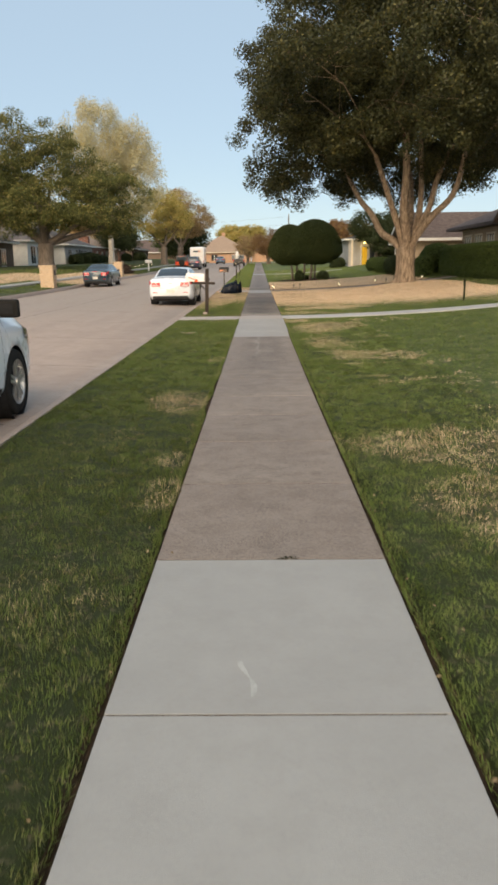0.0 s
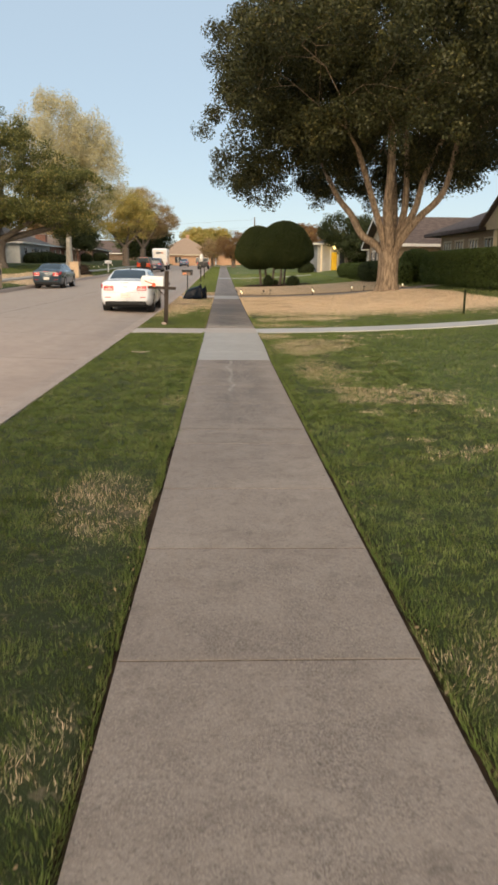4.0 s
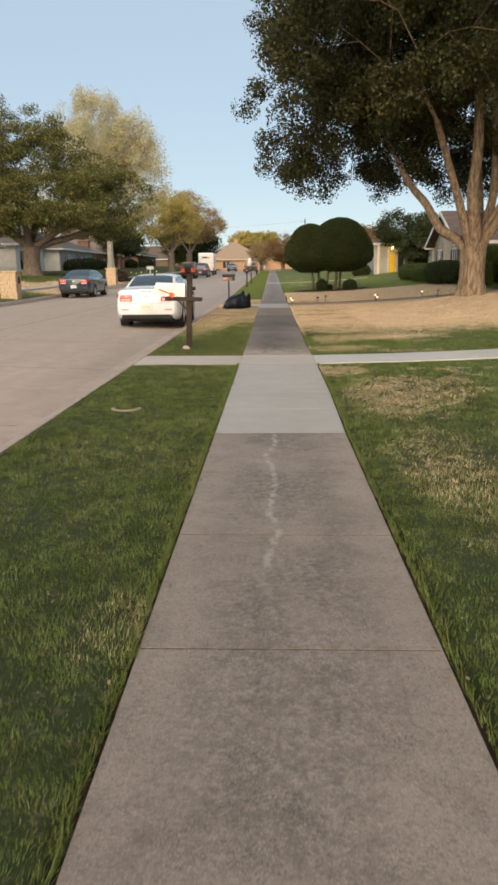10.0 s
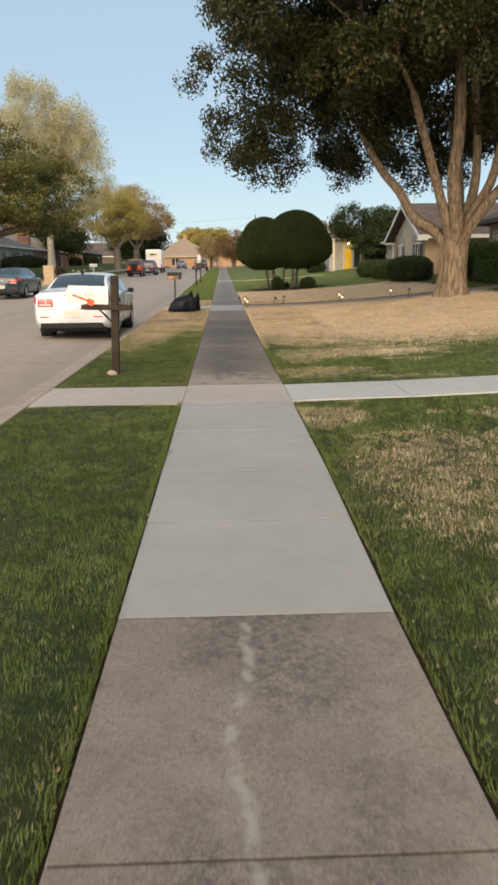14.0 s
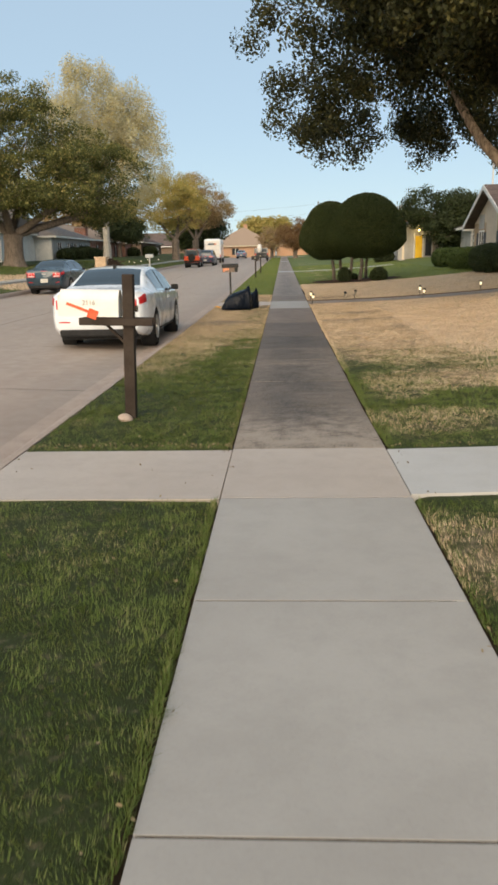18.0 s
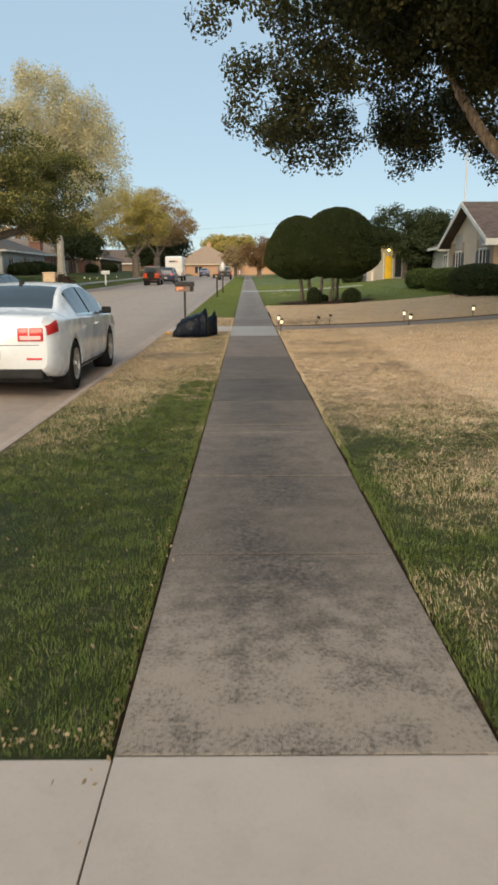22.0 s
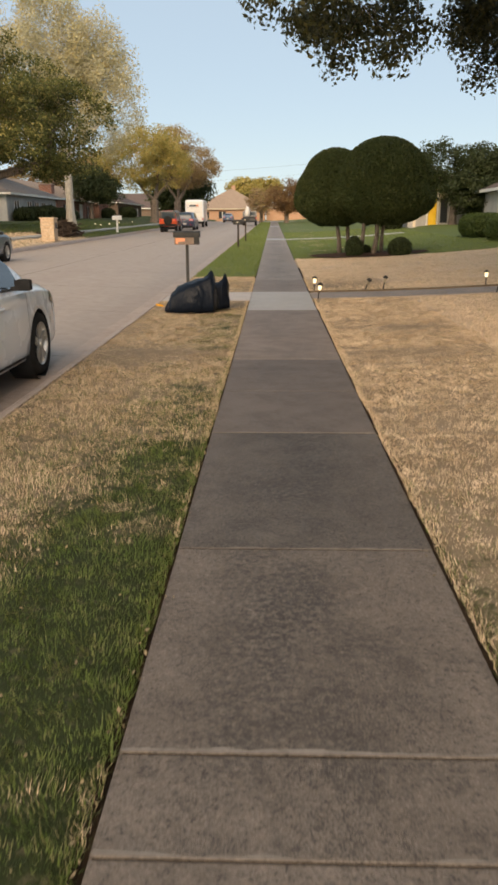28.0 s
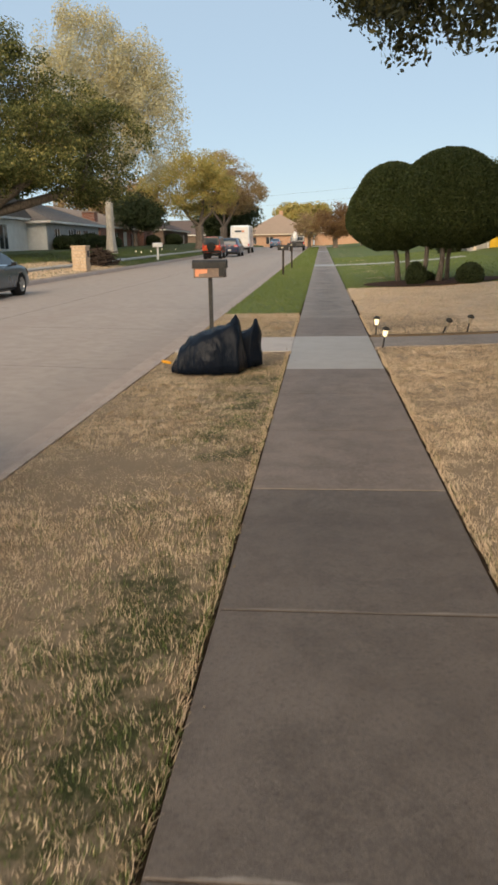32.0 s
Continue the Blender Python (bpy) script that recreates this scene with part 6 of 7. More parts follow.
def tail_dress(body, shell, lamp_z0, lamp_z1, inner, clear=True):
    """Lamps, plate, bumper and lid lines of a car's tail."""
    w0 = shell.width(0.0)
    for s in (-1, 1):
        a, b = sorted((s * inner, s * (w0 - 0.03)))
        bm = box(a, b, -0.022, 0.05, lamp_z0, lamp_z1, 0.012)
        lamp = part("tail_lamp", bm, M_TAIL, body, "red and clear tail lamp", True)
        s_lo, s_hi = 0.42, 0.53
        part("tail_lamp_side", shell.patch(0.02, 0.26, s_lo, s_hi, 0.008, (s,), 6, 6), M_TAIL, lamp, smooth=True)
        if clear:
            part("reverse_lens", box(a + 0.03, b - 0.03, -0.027, -0.018, lamp_z0 + 0.018, lamp_z0 + 0.07, 0.003), M_TAILCLEAR, lamp)
            part("lamp_gap", box(s * (inner + 0.15) - 0.004, s * (inner + 0.15) + 0.004, -0.026, -0.015, lamp_z0, lamp_z1), M_CARWHITE, lamp)
        a, b = sorted((s * 0.50, s * 0.70))
        part("reflector", box(a, b, -0.012, 0.02, 0.50, 0.525, 0.003), M_TAIL, body)
    plate = part("number_plate", box(-0.16, 0.16, -0.016, 0.01, 0.50, 0.66, 0.004), M_PLATE, body)
    part("plate_mark", box(-0.11, 0.11, -0.019, -0.0165, 0.555, 0.605), M_RIM, plate)
    part("lower_bumper", box(-w0 * 0.92, w0 * 0.92, -0.012, 0.3, 0.25, 0.385, 0.03), M_PLASTIC, body)
    part("lid_gap", box(-0.66, 0.66, -0.004, 0.01, 0.685, 0.691), M_PLASTIC, body)
    part("high_brake_lamp", box(-0.15, 0.15, -0.004, 0.03, 0.985, 1.005, 0.004), M_TAIL, body)
    part("badge", box(-0.09, 0.09, -0.012, 0.01, 0.845, 0.885, 0.008), M_RIM, body)


def sedan(m, mat, label, mirror_mat, lamp=(0.74, 0.91)):
    car, body = motor_car("car", m, saloon, mat, label, (1.06, 3.80), 0.335, SALOON_GLASS, door_cuts=SALOON_DOORS)
    tail_dress(body, saloon, lamp[0], lamp[1], 0.40)
    mirrors(body, saloon, 3.16, 1.0, mirror_mat, 0.85)
    for s in (-1, 1):
        for y in (1.62, 2.55):
            x = s * (saloon.width(y) + 0.012)
            part("door_handle", box(min(x, x - s * 0.03), max(x, x - s * 0.03), y, y + 0.2, 0.80, 0.83, 0.008), mat, body)
        part("window_trim", saloon.patch(1.38, 3.44, 0.548, 0.562, 0.009, (s,), 14, 2), M_CHROME, body)
        part("door_pillar", saloon.patch(2.275, 2.365, 0.562, 0.71, 0.007, (s,), 2, 6), M_PLASTIC, body)
        part("rocker", saloon.patch(1.45, 3.4, 0.185, 0.235, 0.006, (s,), 10, 3), M_PLASTIC, body)
        part("head_lamp", saloon.patch(4.28, 4.68, 0.42, 0.54, 0.008, (s,), 6, 6), M_CARGLASS, body)
    part("antenna_fin", prism([(1.62, 1.40), (1.85, 1.43), (1.66, 1.50)], "x", -0.022, 0.022), M_PLASTIC, body)
    return car


def on_road(x, y, turn=0.0):
    slope = math.degrees(math.atan((rise(y + 4) - rise(y)) / 4))
    return Matrix.Translation((x, y, road_z(x, y + 2) - 0.0)) @ pose(0, 0, 0, slope, 0, turn)


sedan(on_road(-3.47, 30.22), M_CARWHITE, "clean white saloon car parked at the kerb", M_TYRE)
dark = sedan(on_road(-10.65, 50.15), M_CARSLATE, "dark slate saloon car parked across the street", M_CARSLATE, (0.72, 0.92))

# the white estate car where the walk begins
wagon = Shell(4.75,
              [(0, 1.15), (0.12, 1.45), (0.5, 1.64), (1.5, 1.70), (2.6, 1.68), (3.0, 1.60), (3.45, 1.30), (3.7, 1.14), (4.3, 1.02), (4.62, 0.88), (4.75, 0.66)],
              [(0, 0.98), (1.5, 1.03), (2.8, 1.0), (3.8, 0.98), (4.4, 0.9), (4.75, 0.62)],
              [(0, 0.84), (0.15, 0.9), (0.6, 0.945), (2.4, 0.955), (3.9, 0.95), (4.35, 0.915), (4.6, 0.84), (4.75, 0.68)],
              [(0, 0.66), (0.5, 0.70), (1.5, 0.70), (2.6, 0.69), (3.0, 0.72), (3.5, 0.80), (4.2, 0.80), (4.6, 0.7), (4.75, 0.55)],
              [(0, 0.40), (0.4, 0.27), (0.9, 0.24), (4.1, 0.24), (4.75, 0.30)])
suv, suv_body = motor_car("car", on_road(-3.58, 4.35), wagon, M_CARWHITE, "white estate car parked at the kerb", (0.92, 3.80), 0.36,
                          [("windscreen", 2.95, 3.62, 0.80, 1.0, (1, -1)), ("rear_window", 0.05, 0.4, 0.8, 1.0, (1, -1))] + [("side_window", a, b, 0.57, 0.72, (s,)) for s in (1, -1) for a, b in ((0.55, 1.3), (1.4, 2.25), (2.34, 3.36))],
                          door_cuts=[(1.38, 0.22, 0.55), (2.3, 0.2, 0.55), (3.38, 0.2, 0.55)])
mirrors(suv_body, wagon, 3.42, 1.17, M_TYRE, 1.4)
for s in (-1, 1):
    part("head_lamp", wagon.patch(4.18, 4.60, 0.42, 0.53, 0.008, (s,), 6, 6), M_CARGLASS, suv_body)
    part("side_marker", wagon.patch(4.34, 4.44, 0.40, 0.45, 0.009, (s,), 2, 2), M_AMBER, suv_body)
    part("rocker", wagon.patch(1.35, 3.3, 0.185, 0.26, 0.006, (s,), 10, 3), M_PLASTIC, suv_body)

# vehicles far along the street
blunt = Shell(4.1,
              [(0, 1.2), (0.06, 1.72), (0.3, 1.82), (2.4, 1.82), (2.75, 1.70), (2.95, 1.20), (3.2, 1.14), (3.9, 1.10), (4.1, 0.85)],
              [(0, 1.08), (2.8, 1.08), (3.9, 1.02), (4.1, 0.8)],
              [(0, 0.76), (0.1, 0.80), (3.0, 0.80), (4.0, 0.74), (4.1, 0.68)],
              [(0, 0.62), (0.3, 0.66), (2.5, 0.66), (3.0, 0.7), (4.0, 0.66), (4.1, 0.6)],
              [(0, 0.55), (0.4, 0.45), (3.7, 0.45), (4.1, 0.5)])
jeep, jeep_body = motor_car("car", on_road(-9.45, 95.5), blunt, M_CARRED, "red off-road car with a black hard top and spare wheel", (0.75, 3.2), 0.40,
                            [("side_window", 0.4, 2.3, 0.6, 0.74, (1, -1))])
part("hard_top", blunt.patch(0.03, 2.6, 0.55, 1.0, 0.02, (1, -1), 12, 10), M_CARBLACK, jeep_body)
part("tailgate", box(-0.68, 0.68, -0.04, 0.05, 1.12, 1.78, 0.03), M_CARBLACK, jeep_body, "black upper tailgate")
part("rear_window", box(-0.5, 0.5, -0.06, 0.02, 1.2, 1.66, 0.02), M_CARGLASS, jeep_body)
part("spare_wheel", rod([(0, -0.02, 0.98), (0, -0.05, 0.98), (0, -0.22, 0.98), (0, -0.25, 0.98)], [0.33, 0.37, 0.37, 0.33], 20), M_TYRE, jeep_body, "black covered spare wheel")
part("bumper", box(-0.8, 0.8, -0.12, 0.1, 0.5, 0.68, 0.03), M_PLASTIC, jeep_body)
for s in (-1, 1):
    part("tail_lamp", box(s * 0.69 - 0.07, s * 0.69 + 0.07, -0.06, 0.04, 0.92, 1.12, 0.01), M_TAIL, jeep_body)
    part("fender", box(s * 0.84 - 0.1, s * 0.84 + 0.1, 0.35, 1.2, 0.82, 0.9, 0.03), M_PLASTIC, jeep_body)
part("side_panel", box(0.81, 0.83, 1.2, 3.0, 0.62, 1.1, 0.01), M_CARSLATE, jeep_body)

blue_suv, blue_body = motor_car("car", on_road(-8.75, 102.5), wagon, M_CARNAVY, "dark blue estate car parked behind the red one", (0.92, 3.80), 0.36,
                                [("rear_window", 0.05, 0.4, 0.8, 1.0, (1, -1))] + [("side_window", a, b, 0.57, 0.72, (s,)) for s in (1, -1) for a, b in ((0.55, 1.3), (1.4, 2.25), (2.34, 3.36))])
tail_dress(blue_body, wagon, 0.86, 1.04, 0.42)
van = thing("delivery_van", on_road(-9.2, 116.5), "tall white delivery van seen from behind", "van")
vb = part("box_body", box(-1.08, 1.08, 0, 4.8, 0.62, 3.05, 0.26), M_CARWHITE, van, smooth=False)
part("cab", prism([(4.78, 0.6), (6.4, 0.6), (6.5, 1.2), (5.7, 1.5), (5.1, 2.5), (4.78, 2.6)], "x", -0.98, 0.98), M_CARWHITE, van)
part("windscreen", prism([(5.74, 1.55), (5.16, 2.46), (5.19, 2.48), (5.77, 1.57)], "x", -0.9, 0.9), M_CARGLASS, van)
part("roller_door", box(-0.92, 0.92, -0.02, 0.02, 0.75, 2.85, 0.01), M_MBWHITE, vb)
for k in range(3):
    part("door_bar", box(-0.9 + 0.02, 0.9 - 0.02, -0.03, -0.018, 1.1 + 0.55 * k, 1.13 + 0.55 * k), M_RIM, vb)
part("lettering_bar", box(-0.55, 0.2, -0.034, -0.021, 2.3, 2.5), M_CARSLATE, vb)
part("lettering_bar", box(0.22, 0.5, -0.034, -0.021, 2.3, 2.5), M_FADED, vb)
part("bumper", box(-1.0, 1.0, -0.14, 0.1, 0.42, 0.6, 0.02), M_PLASTIC, vb)
for s in (-1, 1):
    part("tail_lamp", box(s * 0.98 - 0.06, s * 0.98 + 0.06, -0.03, 0.02, 0.8, 1.05, 0.01), M_TAIL, vb)
    wheel(van, s * 0.9, 1.0, 0.38, 0.26, s)
    wheel(van, s * 0.9, 5.5, 0.38, 0.26, s)

truck = thing("pickup_truck", on_road(-3.3, 131), "dark pickup truck loaded with pale sheeting", "truck")
tb = part("bed", box(-0.95, 0.95, 0, 1.9, 0.6, 1.25, 0.05), M_CARBLACK, truck)
part("cab", prism([(1.85, 0.6), (5.3, 0.6), (5.4, 1.0), (4.1, 1.2), (3.5, 1.85), (2.1, 1.9), (1.85, 1.25)], "x", -0.92, 0.92), M_CARBLACK, truck)
part("rear_window", box(-0.7, 0.7, 1.86, 1.92, 1.32, 1.75, 0.02), M_CARGLASS, truck)
part("tailgate_bar", box(-0.85, 0.85, -0.02, 0.01, 0.98, 1.1, 0.01), M_PLASTIC, tb)
part("bumper", box(-0.9, 0.9, -0.14, 0.05, 0.45, 0.62, 0.02), M_PLASTIC, tb)
for s in (-1, 1):
    part("tail_lamp", box(s * 0.88 - 0.06, s * 0.88 + 0.06, -0.02, 0.03, 0.85, 1.15, 0.01), M_TAIL, tb)
    wheel(truck, s * 0.82, 1.0, 0.38, 0.26, s)
    wheel(truck, s * 0.82, 4.3, 0.38, 0.26, s)
rng = np.random.default_rng(4)
bm = bmesh.new()
bmesh.ops.create_icosphere(bm, subdivisions=3, radius=1)
for vv in bm.verts:
    k = 1 + 0.35 * noise.noise(vv.co * 2.2)
    vv.co = Vector((vv.co.x * 0.35 * k - 0.3, 0.9 + vv.co.y * 0.7 * k, 1.7 + vv.co.z * 0.75 * k))
part("sheeting", bm, M_MBWHITE, truck, "crumpled pale sheeting", True)
blue = sedan(on_road(-7.9, 160), M_CARBLUE, "blue saloon car at the far end of the street", M_CARBLUE)

# ---- letter boxes ----
def vault(w, h, l, bm=None):
    """A letter box body: flat floor, arched top, along x."""
    out = [(-w / 2, 0.0), (w / 2, 0.0), (w / 2, h * 0.55)]
    out += [(w / 2 * math.cos(a), h * 0.55 + h * 0.45 * math.sin(a)) for a in (math.pi * k / 12 for k in range(1, 12))]
    out += [(-w / 2, h * 0.55)]
    return prism(out, "x", -l / 2, l / 2, bm)


box1 = thing("mailbox", pose(-1.62, 23.85, ground_z(-1.62, 23.85) - 0.02, 0, 1.8, 0), "white letter box numbered 2116 on a dark wooden cross post", "mailbox")
bm = box(-0.052, 0.052, -0.052, 0.052, -0.2, 1.40, 0.008)
post1 = part("post", bm, M_WOOD, box1, "dark stained square timber post")
part("arm", box(-0.46, 0.24, -0.10, -0.055, 0.925, 0.995, 0.006), M_WOOD, post1)
part("arm", box(-0.46, 0.24, 0.055, 0.10, 0.925, 0.995, 0.006), M_WOOD, post1)
part("brace", rod([(-0.22, 0.0, 0.93), (-0.05, 0.0, 0.76)], [0.016, 0.016], 4), M_WOOD, post1)
part("knob", rod([(0.05, 0.0, 1.08), (0.085, 0.0, 1.08)], [0.03, 0.03], 10), M_WOOD, post1)
bm = vault(0.19, 0.25, 0.56)
bmesh.ops.transform(bm, matrix=Matrix.Translation((-0.36, 0, 1.005)), verts=bm.verts[:])
letter1 = part("letter_box", bm, M_MBWHITE, box1, "white painted metal letter box")
part("door", box(-0.66, -0.642, -0.09, 0.09, 1.01, 1.2, 0.006), M_MBWHITE, letter1)
bm = box(-0.16, 0.13, -0.003, 0.003, -0.012, 0.012)
box(0.06, 0.15, -0.004, 0.004, -0.05, 0.035, 0.0, bm)
bmesh.ops.transform(bm, matrix=pose(-0.42, -0.103, 1.075, 0, 20, 0), verts=bm.verts[:])
part("flag", bm, M_FLAG, letter1, "red signal flag")
txt = bpy.data.curves.new("number", "FONT")
txt.body, txt.size, txt.extrude, txt.align_x = "2116", 0.062, 0.001, "CENTER"
txt.materials.append(M_INK)
num = new("house_number", txt)
num.parent = letter1
num.matrix_basis = pose(-0.36, -0.0985, 1.145 - 0.03, 90, 0, 0)
stone1 = bmesh.new()
bmesh.ops.create_icosphere(stone1, subdivisions=2, radius=0.07)
for vv in stone1.verts:
    vv.co = Vector((vv.co.x * 1.1, vv.co.y * 0.9, vv.co.z * 0.7)) * (1 + 0.35 * noise.noise(vv.co * 14))
st = tagged(part("stone", stone1, M_KERB), "small pale stone at the post's foot", "stone")
st.location = gz(-1.66, 23.74, 0.02)

box2 = thing("mailbox", pose(*gz(-1.86, 42.0, -0.07)), "weathered letter box with a faded orange flag on brown post", "mailbox")
part("post", box(-0.03, 0.03, -0.03, 0.03, -0.2, 1.08, 0.006), M_MBDARK, box2)
letter2 = part("letter_box", box(-0.25, 0.25, -0.1, 0.1, 1.08, 1.26, 0.01), M_MBGREY, box2, "weathered metal letter box")
bm = vault(0.22, 0.13, 0.54)
bmesh.ops.transform(bm, matrix=Matrix.Translation((0, 0, 1.225)), verts=bm.verts[:])
part("lid", bm, M_MBDARK, letter2, "dark arched lid")
part("flag", prism([(-0.22, 1.1), (-0.17, 1.1), (-0.17, 1.14), (-0.03, 1.15), (-0.03, 1.21), (-0.22, 1.21)], "y", -0.108, -0.102), M_FADED, letter2, "faded orange signal flag")
part("end_plate", box(0.15, 0.249, -0.104, -0.1005, 1.09, 1.25), M_MBDARK, letter2)

for bx, by, h, lab in ((-1.85, 65.3, 1.08, "small dark letter box on a thin post"), (-1.75, 73.0, 1.12, "dark letter box on a post farther along the verge")):
    b = thing("mailbox", pose(*gz(bx, by)), lab, "mailbox")
    part("post", box(-0.045, 0.045, -0.045, 0.045, -0.2, h, 0.006), M_WOOD, b)
    bm = vault(0.2, 0.24, 0.5)
    bmesh.ops.transform(bm, matrix=Matrix.Translation((0, 0, h)), verts=bm.verts[:])
    lb = part("letter_box", bm, M_MBDARK, b)
    part("flag", box(-0.08, 0.02, -0.112, -0.103, h + 0.1, h + 0.14), M_CREAM, lb)
b = thing("mailbox", pose(*gz(-12.5, 88)), "white letter box on a white post across the street", "mailbox")
part("post", box(-0.06, 0.06, -0.06, 0.06, -0.2, 0.95, 0.006), M_WHITE, b)
part("brace", rod([(-0.05, -0.2, 0), (0, 0, 0.6)], [0.04, 0.04], 6), M_WHITE, b)
bm = vault(0.34, 0.32, 0.7)
bmesh.ops.transform(bm, matrix=Matrix.Translation((0, 0, 0.95)), verts=bm.verts[:])
part("letter_box", bm, M_MBWHITE, b)

# stone letter-box pillars across the street
for px, py, w, h in ((-12.45, 45.5, 0.38, 1.22), (-12.5, 69.0, 0.36, 1.2)):
    pil = thing("mailbox_pillar", pose(*gz(px, py, -0.02)), "square tan stone letter-box pillar by the kerb", "pillar", "stone pillars")
    part("core", box(-w + 0.03, w - 0.03, -w + 0.03, w - 0.03, -0.1, h - 0.02), M_MORTAR, pil)
    rows = 7
    for r in range(rows):
        z0, z1 = r * h / rows + 0.01, (r + 1) * h / rows - 0.01
        for side in range(4):
            cuts = sorted([0.0, 1.0] + [random.uniform(0.25, 0.75)])
            for a, c in zip(cuts, cuts[1:]):
                u0, u1 = -w + 2 * w * a + 0.008, -w + 2 * w * c - 0.008
                d = random.uniform(0.0, 0.025)
                bm = box(u0, u1, -w - d, -w + 0.06, z0, z1, 0.012)
                bmesh.ops.rotate(bm, cent=(0, 0, 0), matrix=Matrix.Rotation(side * math.pi / 2, 3, "Z"), verts=bm.verts[:])
                part("stone", bm, M_STONE, pil)
    part("cap", box(-w - 0.05, w + 0.05, -w - 0.05, w + 0.05, h, h + 0.08, 0.02), M_STONE, pil)
    part("letter_door", box(w + 0.026, w + 0.04, -0.14, 0.14, h - 0.5, h - 0.2, 0.01), M_MBDARK, pil)

# brush heaped at the far kerb
heap = thing("brush_pile", pose(*gz(-13.3, 74.8)), "dark heap of cut branches at the kerb", "brush pile")
for k in range(90):
    rr = random.Random(k)
    z = abs(rr.gauss(0, 0.42)) + 0.06
    lim = 1.7 * (1 - z / 1.2)
    if lim < 0.2:
        continue
    c = Vector((rr.uniform(-0.6, 0.6) * lim, rr.uniform(-0.8, 0.8) * lim, min(z, 0.95)))
    d = Vector((rr.uniform(-1, 1), rr.uniform(-1, 1), rr.uniform(-0.2, 0.25))).normalized() * rr.uniform(0.4, 0.9)
    q = c + d
    q.z = max(0.04, q.z)
    p = c - d
    p.z = max(0.04, p.z)
    part("branch", rod([p, c, q], [0.05, 0.045, 0.03], 6), M_BRUSH, heap)


# ---- rubbish bags ----
def along(u, table):
    """A smooth height along a table of (place, height)."""
    for (a, p), (b, q) in zip(table, table[1:]):
        if u <= b:
            k = (u - a) / (b - a)
            return p + (q - p) * k * k * (3 - 2 * k) if abs(q - p) < 0.2 else p + (q - p) * k
    return table[-1][1]


def bag(m, length, top, deep, ear, seed, label):
    """A slack plastic sack: flat-bottomed, its top pulled along one edge to a gathered ear."""
    root = thing("rubbish_bag", m, label, "bag", "rubbish bags")
    v, f, nu, na = [], [], 84, 64
    for i in range(nu):
        u = i / (nu - 1)
        h, d = along(u, top), along(u, deep)
        for k in range(na):
            a = math.pi * k / (na - 1)
            c, s = math.cos(a), math.sin(a)
            y, z = d * math.copysign(abs(c) ** 0.75, c), h * abs(s) ** 0.55
            z += 0.10 * math.exp(-((u - ear) / 0.06) ** 2 - (y / 0.07) ** 2)
            dist = math.hypot((u - ear) * length, z - 0.6)
            turn = math.atan2(z - 0.6, (u - ear) * length)
            crease = abs(noise.noise((turn * 2.6, y * 4.0, seed + dist * 1.6))) + 0.8 * abs(noise.noise((u * 3.4 + seed, a * 1.6, z * 3.0)))
            crumple = abs(noise.noise((u * length * 9 + seed, y * 9, z * 9))) + 0.6 * abs(noise.noise((u * length * 19, y * 19 + seed, z * 19)))
            puff = 0.07 * crease + 0.075 * crumple - 0.03 + 0.04 * noise.noise((u * 2.5, a, seed))
            v.append(((u - 0.5) * length + 0.02 * noise.noise((z * 6, y * 6, seed)), y * (1 + 2.2 * puff) - 0.5 * puff * c, max(0.0, z * (1 - 1.3 * puff) + 0.4 * puff)))
    for i in range(nu - 1):
        f += [(i * na + k, i * na + k + 1, (i + 1) * na + k + 1, (i + 1) * na + k) for k in range(na - 1)]
        f.append((i * na + na - 1, i * na, (i + 1) * na, (i + 1) * na + na - 1))
    f += [tuple(range(na))[::-1], tuple((nu - 1) * na + k for k in range(na))]
    sheet("body", v, f, M_BAG, root, smooth=True)
    return root


bag(pose(-1.46, 39.0, rise(39.0) + 0.012, 0, 0, 4), 0.93, [(0, 0.06), (0.05, 0.16), (0.15, 0.33), (0.26, 0.44), (0.45, 0.51), (0.65, 0.56), (0.82, 0.61), (0.90, 0.58), (0.95, 0.34), (1, 0.05)],
    [(0, 0.08), (0.12, 0.24), (0.5, 0.32), (0.86, 0.24), (1, 0.06)], 0.86, 1.0, "bulging black plastic rubbish bag pulled up to one ear")
bag(pose(-1.10, 39.45, rise(39.4) + 0.012, 0, 0, -12), 0.52, [(0, 0.12), (0.2, 0.38), (0.6, 0.46), (0.85, 0.52), (0.92, 0.48), (1, 0.14)],
    [(0, 0.08), (0.3, 0.22), (0.8, 0.20), (1, 0.06)], 0.88, 6.0, "slumped black plastic rubbish bag beside the other")
tag = tagged(part("orange_tag", box(-0.055, 0.055, -0.05, 0.05, 0.0, 0.03, 0.012), M_ORANGE), "small orange rubbish tag on the grass", "tag")
tag.matrix_world = pose(-2.08, 39.35, rise(39.35) + 0.06, 4, 12, 30)


# ---- garden lamps along the second path ----
def garden_lamp(x, y, lean, on, h=0.30):
    root = thing("garden_lamp", pose(*gz(x, y), lean, lean * 0.6, 0), "small solar path lamp, lit" if on else "small solar path lamp, unlit and leaning", "lamp", "path lamps")
    part("stake", rod([(0, 0, -0.12), (0, 0, h - 0.12)], [0.012, 0.012], 6), M_CAP, root)
    part("lens", rod([(0, 0, h - 0.12), (0, 0, h - 0.10), (0, 0, h - 0.02)], [0.02, 0.032, 0.038], 12), M_GLOW if on else M_DIM, root)
    part("cap", rod([(0, 0, h - 0.019), (0, 0, h), (0, 0, h + 0.03)], [0.058, 0.052, 0.014], 12), M_CAP, root)
    return root


